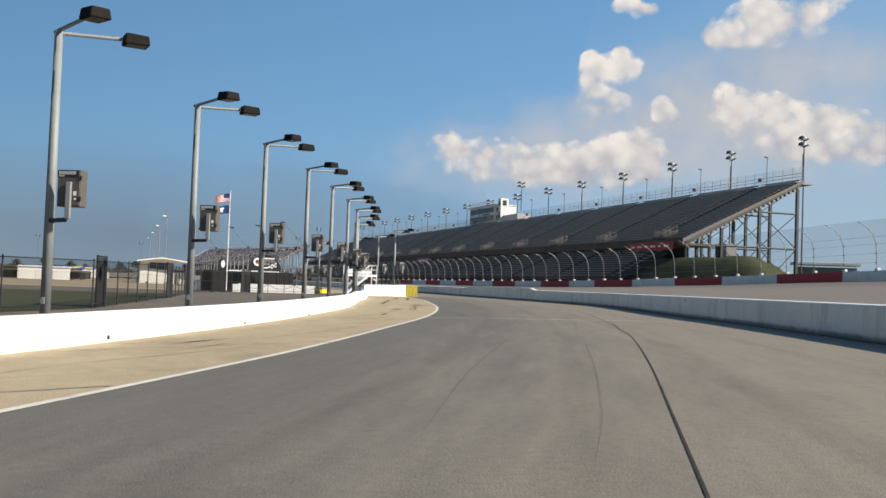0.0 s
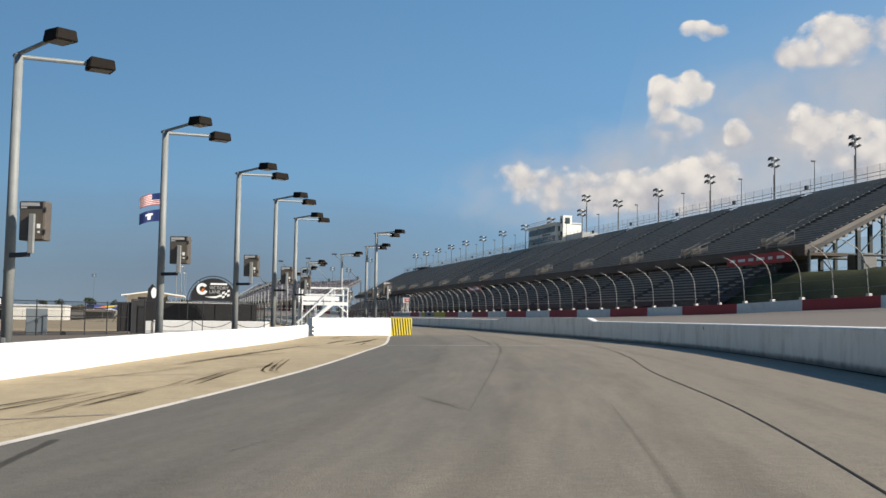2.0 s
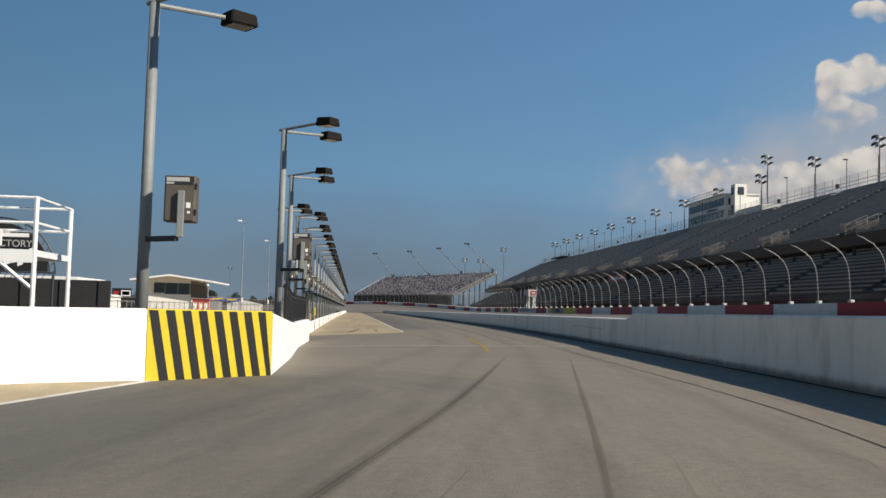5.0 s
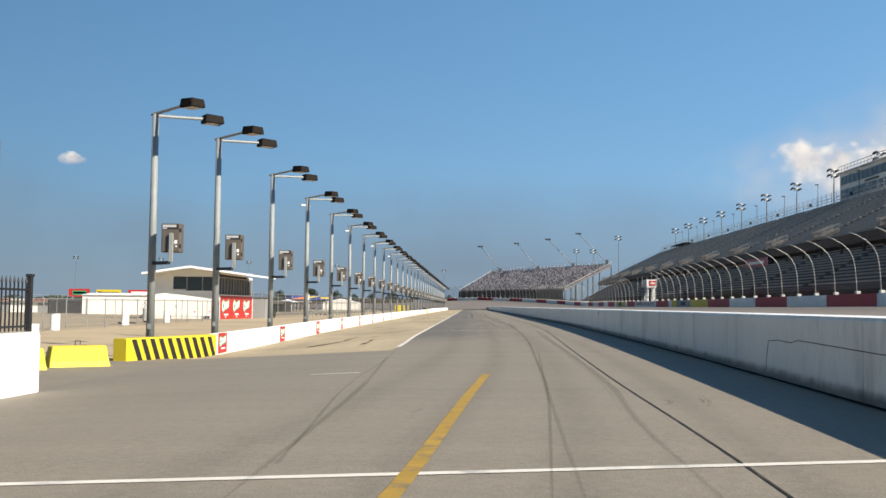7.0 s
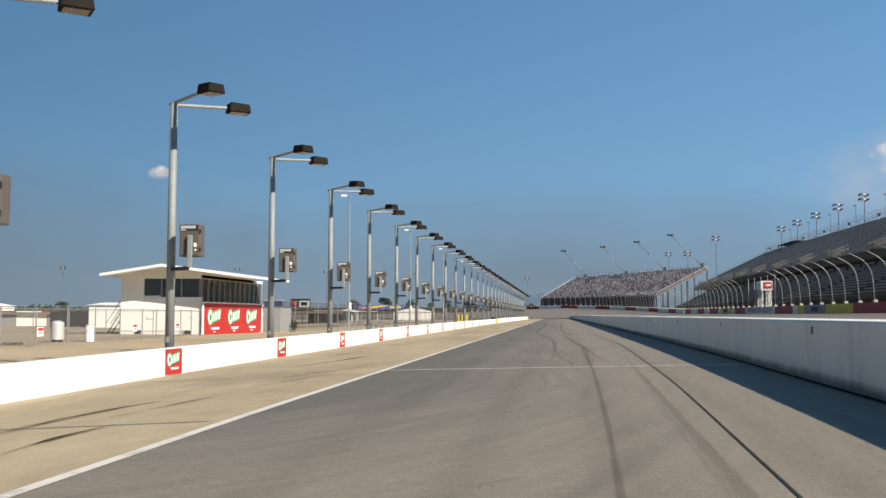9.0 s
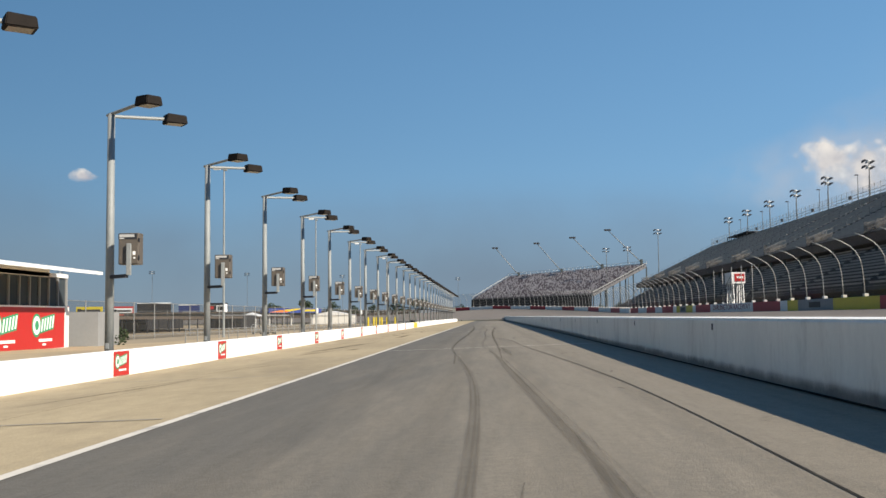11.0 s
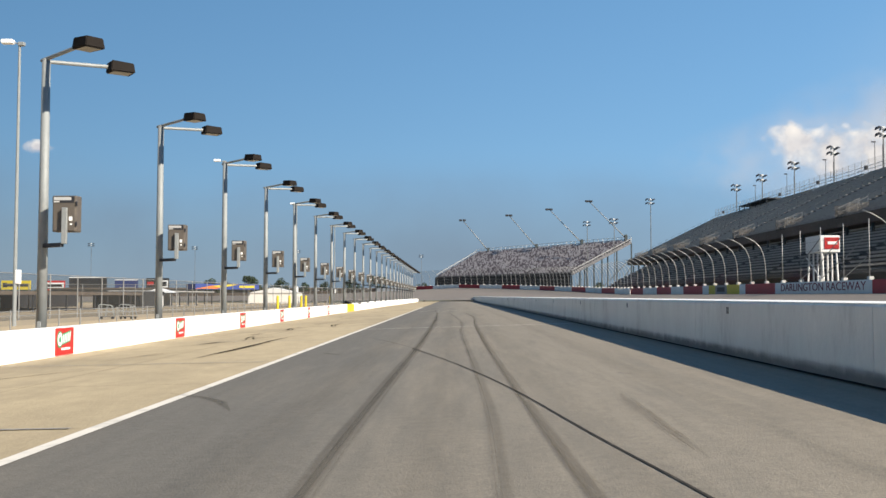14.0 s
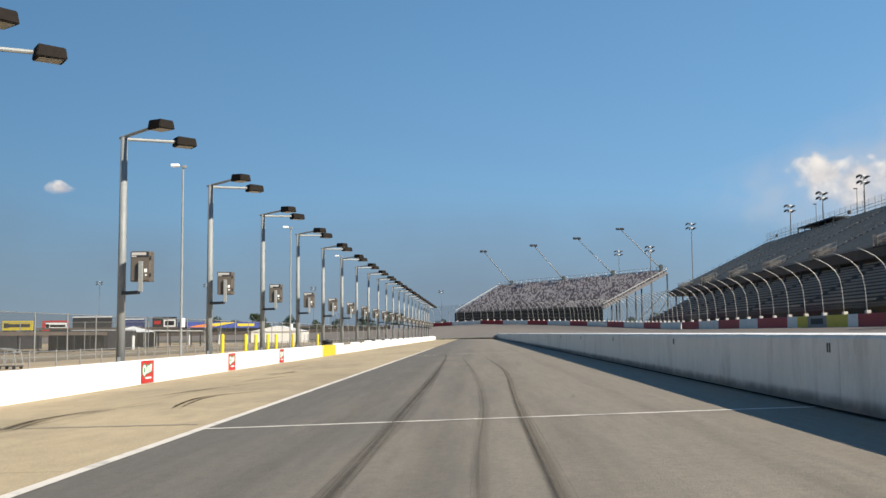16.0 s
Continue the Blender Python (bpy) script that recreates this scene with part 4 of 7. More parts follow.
def jersey(name, at, rz, length, material, label):
    """A sloped-side concrete barrier block."""
    prof = [(-0.3, 0), (-0.3, 0.06), (-0.22, 0.25), (-0.17, 0.64), (0.17, 0.64), (0.22, 0.25), (0.3, 0.06), (0.3, 0)]
    secs = [[(x * 1.0, u * length / 2 * (1 - 0.22 * z), z) for x, z in prof] for u in (-1, 1)]
    bm = loft(secs)
    bmesh.ops.recalc_face_normals(bm, faces=bm.faces)
    bmesh.ops.bevel(bm, geom=list(bm.edges), offset=0.02, segments=1, affect="EDGES")
    t = thing(name, label, "barrier", at, rz, "yellow barriers at the opening")
    part("concrete_block", bm, material, t)
    part("lifting_loop", tube(bmesh.new(), [(0, -0.06, 0.66), (0, -0.06, 0.76), (0, 0.06, 0.76), (0, 0.06, 0.66)], 0.012, 6), DARK, t)
    return t


jersey("yellow_barrier", (-9.6, 141.8, -0.46), -50, 1.55, YELLOW, "yellow concrete barrier block across the garage opening")
jersey("yellow_barrier", (-10.35, 140.0, -0.46), -50, 1.35, YELLOW, "yellow concrete barrier block across the garage opening")
gate = thing("yellow_gate_block", "yellow concrete block closing a gap in the pit wall", "barrier", (STRAIGHT_LEFT - 0.2, 304.0, -0.2))
part("block", boxes(((0, 0, 0.38), (0.5, 5.6, 0.76)), bevel=0.03), YELLOW, gate)
for k in range(17):
    part("raised_block", boxes(((STRAIGHT_LEFT - 0.15, 309.4 + 9.77 * k, 0.56 if k > 1 else 0.5), (0.3, 3.4, 0.22)), bevel=0.02), WHITE, inner)


def ring(r, z, w, n=20):
    """A closed round tyre lying flat."""
    secs = [[((r + w * math.cos(b)) * math.cos(a), (r + w * math.cos(b)) * math.sin(a), z + 0.9 * w * math.sin(b)) for b in np.arange(0, math.tau, math.tau / 8)] for a in np.linspace(0, math.tau, n + 1)]
    return loft(secs)


stack = thing("tyre_stack", "stack of black tyres beside the yellow block", "tyres", (STRAIGHT_LEFT - 0.6, 307.6, -0.25))
for k in range(5):
    part("tyre", ring(0.24, 0.12 + 0.22 * k, 0.12), BLACK, stack)

# small sponsor boards on the pit wall: coloured shapes only
def emblem_marks(t, x, y0, z0, k):
    """A plain emblem: a ring and a row of slanted stripes, white edged in green; k is the scale."""
    for r, mm, dx in ((0.165, SIGNGREEN, 0.0), (0.13, SIGNWHITE, 0.004), (0.065, SIGNGREEN, 0.008)):
        part("emblem_ring", prism([(r * k * math.cos(a), 1.15 * r * k * math.sin(a)) for a in np.arange(0, math.tau, 0.4)], 0.005 * k, pose(x + dx * k, y0 - 0.33 * k, z0 - 0.02 * k, 0, 0, 90)), mm, t)
    for u, h, w in ((-0.13, 0.2, 0.042), (-0.03, 0.2, 0.042), (0.07, 0.2, 0.042), (0.17, 0.2, 0.042), (0.27, 0.2, 0.042)):
        rise = z0 + 0.14 * k * u
        for grow, mm, dx in ((0.055, SIGNGREEN, 0.0), (0.0, SIGNWHITE, 0.004)):
            hw, hh, lean = (w / 2 + grow / 2) * k, (h / 2 + grow / 2) * k, 0.12 * h * k
            part("emblem_bar", prism([(-hw - lean, -hh), (hw - lean, -hh), (hw + lean, hh), (-hw + lean, hh)], 0.005 * k, pose(x + dx * k, y0 + u * k, rise, 0, 0, 90)), mm, t)


def small_board(y):
    t = thing("wall_board", "small red board with a green and white emblem on the pit wall", "sign", (STRAIGHT_LEFT + 0.012, y, 0.0), 0, "boards on the pit wall")
    part("board", boxes(((0, 0, 0), (0.016, 1.08, 0.62))), SIGNRED, t)
    emblem_marks(t, 0.013, 0.02, 0.07, 1.0)
    part("caption_bar", boxes(((0.012, 0.05, -0.17), (0.004, 0.52, 0.05))), SIGNWHITE, t)
    return t


first_board = small_board(148.82)
first_board.location.z = 0.02
for k in range(1, 15):
    copy_thing(first_board, pose(STRAIGHT_LEFT + 0.012, 149.2 + 9.93 * k, LEFT_BASE(149.2 + 9.93 * k) + 0.325))


# ---- pit lamp posts ----
def lamp_post():
    t = thing("lamp_post", "galvanised lamp post with two floodlights and a taupe equipment box", "lamp post", group="pit lamp posts")
    part("pole", rod(bmesh.new(), (0, 0, 0), (0, 0, 6.98), 0.125, 0.098, 16), GALV, t, smooth=True)
    part("pole_cap", rod(bmesh.new(), (0, 0, 6.98), (0, 0, 7.03), 0.104, 0.05, 12), GALV, t)
    part("base_plate", boxes(((0, 0, 0.015), (0.42, 0.42, 0.03)), bevel=0.006), GALV, t)
    for x, y in ((1, 1), (1, -1), (-1, 1), (-1, -1)):
        part("anchor_bolt", rod(bmesh.new(), (x * 0.16, y * 0.16, 0.03), (x * 0.16, y * 0.16, 0.09), 0.016, n=6), DARK, t)
    for (dx, dy, dz), tilt, stub in (((1.44, -1.12, 0.16), -38, 0.2), ((1.5, 1.04, 0.06), 35, -0.05)):
        a = Vector((dx, dy, 0)).normalized()
        start = Vector((0, 0, 6.92 + dz * 0.5)) - a * stub
        end = Vector((dx, dy, 6.95 + dz)) - a * 0.35
        part("arm", rod(bmesh.new(), start, end, 0.048, n=8), GALV, t)
        m = pose(dx, dy, 6.96 + dz, 0, 0, tilt)
        prof = [(-0.33, -0.13, 0.25), (-0.30, 0.14, 0.22), (0.25, 0.11, 0.22), (0.28, -0.14, 0.26)]
        v = []
        for x, z, w in prof:
            v += [m @ Vector((x, -w, z)), m @ Vector((x, w, z))]
        bm = mesh(v, [(0, 1, 3, 2), (2, 3, 5, 4), (4, 5, 7, 6), (6, 7, 1, 0), (0, 2, 4, 6), (1, 7, 5, 3)])
        bmesh.ops.recalc_face_normals(bm, faces=bm.faces)
        bmesh.ops.bevel(bm, geom=list(bm.edges), offset=0.02, segments=2, affect="EDGES")
        h = part("floodlight", bm, BRONZE, t, "bronze box floodlight")
        part("lens", boxes(((0, 0, 0), (0.48, 0.40, 0.012))), LENS, h, "clear lens").matrix_local = m @ pose(-0.03, 0, -0.138)
    c = Vector((0.46, -0.38, 0))
    bm = boxes(((0, 0, 0), (0.58, 0.32, 0.86)), bevel=0.025)
    bx = part("equipment_box", bm, BOXM, t, "taupe steel equipment box")
    bx.matrix_local = pose(c.x + 0.26, c.y, 3.19, 0, 0, -2)
    part("box_lid", boxes(((0, -0.165, 0.0), (0.53, 0.02, 0.81)), bevel=0.008), BOXM, bx)
    part("label_strip", boxes(((-0.02, -0.179, 0.335), (0.52, 0.006, 0.15))), DARK, bx, "dark maker's strip")
    part("label_bar", boxes(((-0.04, -0.184, 0.355), (0.42, 0.004, 0.075))), PALE, bx, "pale bar on the strip")
    part("label_bar", boxes(((-0.18, -0.184, 0.285), (0.14, 0.004, 0.035))), PALE, bx, "pale bar on the strip")
    part("sticker", boxes(((0.16, -0.178, -0.12), (0.08, 0.004, 0.10))), SIGNWHITE, bx)
    part("sticker", boxes(((0.17, -0.178, -0.25), (0.05, 0.004, 0.04))), SIGNWHITE, bx)
    for hz in (0.24, -0.24):
        part("hinge", boxes(((0.295, -0.17, hz), (0.03, 0.04, 0.10))), DARK, bx)
    part("box_riser", boxes(((c.x + 0.29, c.y - 0.235, 2.9), (0.12, 0.09, 0.86)), bevel=0.012), GALV, t)
    part("box_bracket", boxes(((0.0, 0.0, 0.0), (0.86, 0.09, 0.10)), bevel=0.01), DARK, t).matrix_local = pose(0.37, -0.33, 2.45, 0, 0, -40)
    part("hand_hole", boxes(((0.0, -0.14, 0.55), (0.10, 0.03, 0.16)), bevel=0.01), GALV, t)
    return t


post = lamp_post()
CURVE_POSTS = [(-46.4, 8.0), (-42.6, 17.2), (-38.8, 26.5), (-34.9, 35.6), (-31.45, 44.0), (-28.1, 52.6), (-25.1, 61.1), (-22.15, 70.1), (-19.5, 79.0), (-17.3, 88.2), (-15.4, 97.7), (-9.0, 106.6), (-7.45, 120.2), (-7.9, 131.8), (-9.5, 147.2)]
ALL = [(x, y, (0 if y < 104 else -0.1) if y < 140 else -0.4) for x, y in CURVE_POSTS] + [(-8.7, 151.8 + 9.77 * k, -0.4) for k in range(33)]
for n, (x, y, z) in enumerate(ALL):
    turn = -24 if y < 60 else (-16 if y < 100 else 0)
    m = pose(x, y, 0.02 if y < 140 else 0.0, 0, 0, turn)
    if n == 0:
        post.matrix_world = m
    else:
        copy_thing(post, m)


def footing(x, y, z):
    t = tagged(link("lamp_footing", rod(bmesh.new(), (x, y, -0.9), (x, y, z), 0.3, n=16), CONCRETE), "round concrete footing under a lamp post", "footing", "lamp post footings")
    return t


for x, y, z in ALL:
    footing(x, y, 0.02 if y < 140 else 0.0)


# ---- outer wall and catch fence ----
outer = thing("wall_outer", "outer track wall painted in red and white lengths", "wall", kind="structure")
EDGES = [144.0 - 11.4 * k for k in range(18, 0, -1)] + [144.0, 152.4] + [162.7 + 11.1 * k for k in range(9)]
SEG = [(a, b, RED if (len(EDGES) - n) % 2 == 0 else WHITEBAR) for n, (a, b) in enumerate(zip(EDGES, EDGES[1:]))]
SEG += [(251.5, 262, YELLOW), (262, 272, GREY), (272, 275.5, YELLOW), (275.5, 278, WHITEBAR), (278, 288.8, RED), (288.8, 311, WHITEBAR), (311, 320.8, RED), (320.8, 323, WHITEBAR), (323, 328, YELLOW), (328, 333, GREY), (333, 336, YELLOW), (336, 339, WHITEBAR), (339, 349.4, RED), (349.4, 357, WHITEBAR), (357, 367, RED), (367, 378, WHITEBAR), (378, 389.5, RED)]
for a, b, mm in SEG:
    k = 3 if b < 130 else 1
    pts = [(OUTER(t), t, OUTER_TOP(t) - 1.0, OUTER_TOP(t)) for t in np.linspace(a, b, k + 1)]
    bar_wall(outer, "wall_length", pts, 0.6, mm, inner=-1, gap=0.004)
pts = []
for (a, b) in zip(TURN_OUT, TURN_OUT[1:]):
    k = max(2, int(math.hypot(b[0] - a[0], b[1] - a[1]) / 11))
    pts += [tuple(a[j] + (b[j] - a[j]) * i / k for j in range(3)) for i in range(k)]
pts.append(TURN_OUT[-1])
near = [p for p in pts if p[0] > -30]
bar_wall(outer, "wall_length", [(x, y, z - 1.0, z) for x, y, z in near], 0.6, [WHITEBAR, RED], inner=-1, gap=0.004)
bar_wall(outer, "wall_length", [(x, y, z - 1.0, z) for x, y, z in pts[len(near) - 1:]], 0.6, RUST, inner=-1, gap=0.004)
lettering("wall_lettering", "DARLINGTON RACEWAY", 1.5, Matrix.Translation((OUTER(299.6) - 0.012, 299.6, OUTER_TOP(299.6) - 0.47)) @ Euler((radians(90), 0, radians(-90))).to_matrix().to_4x4() @ Matrix.Diagonal((1.12, 0.62, 1, 1)), MAROON, outer, "maroon painted lettering")
for y in (267.0, 330.5):
    part("painted_bar", boxes(((OUTER(y) - 0.01, y, OUTER_TOP(y) - 0.5), (0.012, 3.2, 0.5))), BLACK, outer, "dark sponsor panel drawn as a bar")


def fence_post(straight=False):
    t = thing("fence_post", "curved galvanised catch fence post leaning over the track" if not straight else "straight galvanised catch fence post", "fence post", group="catch fence posts")
    if straight:
        pts = [(0, 0, 0), (0, 0, 4.5)]
    else:
        pts = [(0, 0, 0), (-0.05, 0, 1.05), (-0.12, 0, 2.1), (-0.28, 0, 2.95), (-0.62, 0, 3.6), (-1.15, 0, 4.1), (-1.85, 0, 4.48), (-2.4, 0, 4.68)]
    part("upright", tube(bmesh.new(), pts, 0.04, 7), FENCEP, t, smooth=True)
    part("shoe", boxes(((0.05, 0, 0.12), (0.35, 0.45, 0.24)), bevel=0.03), PALE, t)
    for z in (0.8, 1.7, 2.6):
        part("cable_clamp", boxes(((-0.1 - 0.02 * z, 0, z), (0.10, 0.14, 0.10))), DARK, t)
    return t


fp, fs = fence_post(), fence_post(True)
POSTS = []
y = -55.0
while y < 389:
    POSTS.append((OUTER(y) + 0.35, y, OUTER_TOP(y)))
    dx = OUTER(y + 1) - OUTER(y)
    y += 4.95 / math.hypot(1, dx)
first = {False: True, True: True}
for x, y, z in POSTS:
    slope = OUTER(y + 1) - OUTER(y)
    st = 289 < y < 312
    src = fs if st else fp
    m = pose(x, y, z, 0, 0, -math.degrees(math.atan(slope)))
    if first[st]:
        src.matrix_world, first[st] = m, False
    else:
        copy_thing(src, m)
TP = []
for (a, b) in zip(TURN_OUT, TURN_OUT[1:]):
    k = max(1, int(math.hypot(b[0] - a[0], b[1] - a[1]) / 3.1))
    ang = math.degrees(math.atan2(b[1] - a[1], b[0] - a[0])) - 90
    for i in range(k):
        p = [a[j] + (b[j] - a[j]) * i / k for j in range(3)]
        if p[0] < -45:
            continue
        copy_thing(fp, pose(p[0] + 0.3 * math.cos(radians(ang)), p[1] + 0.3 * math.sin(radians(ang)), p[2], 0, 0, ang))
        TP.append((p[0], p[1], p[2]))
fence = thing("catch_fence", "wire catch fence with steel cables above the outer wall", "fence", kind="structure")
for z in (0.8, 1.7, 2.6, 3.3):
    off = {0.8: -0.05, 1.7: -0.1, 2.6: -0.2, 3.3: -0.42}[z]
    tb = tube(bmesh.new(), [(x + off, y, zz + z) for x, y, zz in POSTS + [(x + 0.3, y, zz) for x, y, zz in TP]], 0.012, 4)
    part("cable", tb, GALV, fence)
prof = [(0.0, 0.0), (-0.1, 1.75), (-0.28, 2.95), (-0.62, 3.6), (-1.15, 4.1), (-2.4, 4.68)]
part("wire_mesh", loft([[(x + u, y, z + w) for u, w in prof] for x, y, z in POSTS], False), MESHW, fence, "fine wire mesh")
part("wire_mesh", loft([[(x + 0.3 + u * 0.6, y + u * 0.6, z + w) for u, w in prof] for x, y, z in TP], False), MESHW, fence, "fine wire mesh")
ends = [p for p in POSTS if 286 < p[1] < 314]
for (xa, ya, za), (xb, yb, zb) in zip(ends, ends[1:]):
    if ya < 300:
        part("brace_bar", rod(bmesh.new(), (xa, ya, za + 3.6), (xb, yb, zb + 1.6), 0.035, n=6), FENCEP, fence)
        part("brace_bar", rod(bmesh.new(), (xa, ya, za + 1.8), (xb, yb, zb + 0.2), 0.035, n=6), FENCEP, fence)

# flag stand on legs behind the fence
fstand = thing("flag_stand", "white flag stand box with a red panel on white legs", "stand", (31.7, 302.0, 0))
part("cabin", boxes(((0.9, 0, 5.65), (1.7, 3.4, 1.4)), bevel=0.03), SIGNWHITE, fstand)
part("red_panel", boxes(((1.05, -1.73, 5.7), (1.2, 0.05, 0.95))), SIGNRED, fstand)
part("panel_bar", boxes(((1.1, -1.765, 5.72), (0.8, 0.02, 0.24))), SIGNWHITE, fstand)
for yy, lean in ((-1.5, -0.5), (-0.5, 0), (0.5, 0), (1.5, 0.5)):
    for xx in (0.3, 1.5):
        part("leg", rod(bmesh.new(), (xx, yy + lean, 1.5), (xx, yy, 4.98), 0.08, n=8), SIGNWHITE, fstand)
part("brace", rod(bmesh.new(), (0.3, -2.6, 2.0), (0.3, 2.2, 4.6), 0.05, n=6), SIGNWHITE, fstand)


# ---- main grandstand ----
Y0, Y1 = 134.5, 458.0
AISLES = list(np.arange(Y0 + 10.0, Y1, 20.3))


def tier(parent, x0, z0, x1, z1, rows, y0, y1, near, cut=0.75):
    dx, dz = (x1 - x0) / rows, (z1 - z0) / rows
    prof = []
    for r in range(rows):
        prof += [(x0 + r * dx, z0 + r * dz), (x0 + r * dx, z0 + (r + 1) * dz - 0.02)]
    prof += [(x1, z1), (x1, z1 - 0.5), (x0 + 0.5, z0 - 0.5)]
    bm = loft([[(x, y0, z) for x, z in prof], [(x, y1, z) for x, z in prof]])
    bmesh.ops.recalc_face_normals(bm, faces=bm.faces)
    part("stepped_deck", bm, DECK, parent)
    stops = [y0] + [a for a in AISLES if y0 < a < y1] + [y1]
    rest = bmesh.new()
    for r in range(rows):
        for a, b in zip(stops, stops[1:]):
            aa, bb = a + (cut if a != y0 else 0.1), b - (cut if b != y1 else 0.1)
            xx, zz = x0 + (r + 0.72) * dx, z0 + (r + 1) * dz
            if b < near:
                bm = bmesh.new()
            else:
                bm = rest
            box(bm, (xx, (aa + bb) / 2, zz + 0.36), (0.28, bb - aa, 0.05))
            box(bm, (xx - 0.06, (aa + bb) / 2, zz + 0.27), (0.05, bb - aa - 0.4, 0.13))
            if b < near:
                part("bench", bm, ALU, parent)
    part("bench_block", rest, ALU, parent)["kind"] = "stuff"
    return dx, dz


stand = thing("grandstand", "long two-tier grandstand of grey aluminium benches in shade", "grandstand")
tier(stand, 43.0, 9.4, 63.4, 19.4, 27, Y0, Y1, 300)
tier(stand, 35.2, 3.2, 44.6, 8.1, 12, 142.0, 440.0, 300)
bm = boxes(((42.9, (Y0 + Y1) / 2, 9.25), (0.4, Y1 - Y0, 1.1)))
part("front_beam", bm, RUST, stand, "brown weathered front edge of the upper tier")
part("concourse_roof", boxes(((45.5, (Y0 + Y1) / 2, 8.8), (5.0, Y1 - Y0, 0.3))), RUST, stand)
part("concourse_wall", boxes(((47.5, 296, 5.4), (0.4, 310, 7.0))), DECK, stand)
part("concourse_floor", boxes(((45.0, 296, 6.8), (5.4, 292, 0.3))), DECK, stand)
bm = bmesh.new()
for y in np.arange(Y0, Y1 + 1, 6.77):
    rod(bm, (43.2, y, 1.8), (43.2, y, 9.0), 0.16, n=6)
part("concourse_column", bm, STEELGREEN, stand)["kind"] = "stuff"
# vomitory rails and aisle rails
for a in [u - 3.5 for u in AISLES]:
    bm = bmesh.new()
    for s in (-1.1, 1.1):
        for z in (0.55, 1.1):
            rod(bm, (42.7, a + s, 9.7 + z), (44.9, a + s, 10.7 + z), 0.025, n=5)
        for u in (0, 0.5, 1):
            rod(bm, (42.7 + 2.2 * u, a + s, 9.7 + u), (42.7 + 2.2 * u, a + s, 10.85 + u), 0.03, n=5)
    part("entry_rail", bm, POSTM, stand)["kind"] = "stuff"
    a += 3.5
    bm = bmesh.new()
    for r in range(3, 26, 2):
        x, z = 43.0 + r * 20.4 / 27, 9.4 + (r + 1) * 10.0 / 27
        rod(bm, (x, a, z), (x, a, z + 0.9), 0.022, n=4)
        rod(bm, (x, a, z + 0.9), (x + 0.9, a, z + 1.3), 0.022, n=4)
    part("aisle_rail", bm, STEELGREEN, stand)["kind"] = "stuff"
    part("entry_panel", boxes(((42.62, a - 3.2, 10.15), (0.05, 3.6, 1.0)), ((43.7, a - 5.0, 10.6), (2.2, 0.05, 1.0)), ((43.7, a - 1.4, 10.6), (2.2, 0.05, 1.0))), PANELW, stand, "brown wire screen round an entry")
# back parapet fence
bm = bmesh.new()
for y in np.arange(Y0, Y1 + 0.1, 2.54):
    rod(bm, (63.6, y, 19.2), (63.6, y, 21.9), 0.035, n=5)
part("back_rail_post", bm, GALV, stand)["kind"] = "stuff"
for z in (19.9, 20.4, 20.9):
    part("back_rail", rod(bmesh.new(), (63.6, Y0, z), (63.6, Y1, z), 0.04, n=6), PALE, stand)
part("back_walk", boxes(((64.5, (Y0 + Y1) / 2, 19.2), (1.9, Y1 - Y0, 0.25))), GREY, stand)
part("back_mesh", loft([[(63.62, Y0, 19.4), (63.62, Y0, 21.9)], [(63.62, Y1, 19.4), (63.62, Y1, 21.9)]], False), RAILW, stand)
# near end: raking beam, frame and bracing
bm = loft([[(42.6, Y0 - 0.25, 9.1), (42.6, Y0, 9.1), (42.6, Y0, 9.6), (42.6, Y0 - 0.25, 9.6)], [(63.7, Y0 - 0.25, 19.3), (63.7, Y0, 19.3), (63.7, Y0, 19.75), (63.7, Y0 - 0.25, 19.75)]])
bmesh.ops.recalc_face_normals(bm, faces=bm.faces)
part("raking_beam", bm, EDGEGREY, stand, "grey steel raking beam at the end")
for k in range(27):
    u = (k + 0.5) / 27
    part("step_stub", boxes(((43 + 20.4 * u, Y0 + 0.4, 8.9 + 10.0 * u - 0.3), (0.36, 0.7, 0.4))), GREY, stand)
for yy in (Y0 + 0.3, Y0 + 7.2):
    for x, ztop in ((49.5, 12.0), (56.1, 15.2), (62.9, 18.6)):
        part("end_column", boxes(((x, yy, (ztop + 1.6) / 2), (0.42, 0.42, ztop - 1.6))), STEELGREEN, stand)
    for z, xs in ((8.9, (44, 62.9)), (14.4, (55.0, 62.9))):
        part("end_girt", rod(bmesh.new(), (xs[0], yy, z), (xs[1], yy, z), 0.16, n=6), STEELGREEN, stand)
    for a, b in (((49.5, 2.2), (56.1, 8.9)), ((56.1, 2.2), (49.5, 8.9)), ((56.1, 8.9), (62.9, 14.4)), ((62.9, 8.9), (56.1, 14.4)), ((56.1, 2.2), (62.9, 8.9)), ((62.9, 2.2), (56.1, 8.9)), ((56.3, 14.4), (62.9, 18.6)), ((49.5, 8.9), (55.2, 14.4)), ((46, 8.9), (51, 12.2))):
        part("cross_brace", rod(bmesh.new(), (a[0], yy, a[1]), (b[0], yy, b[1]), 0.075, n=5), STEELGREEN, stand)
bm = bmesh.new()
for y in np.arange(Y0 + 14, Y1, 13.5):
    for x, ztop in ((49.5, 12.0), (56.1, 15.2), (63.0, 18.6)):
        box(bm, (x, y, (ztop + 1.6) / 2), (0.4, 0.4, ztop - 1.6))
part("support_columns", bm, STEELGREEN, stand)["kind"] = "stuff"
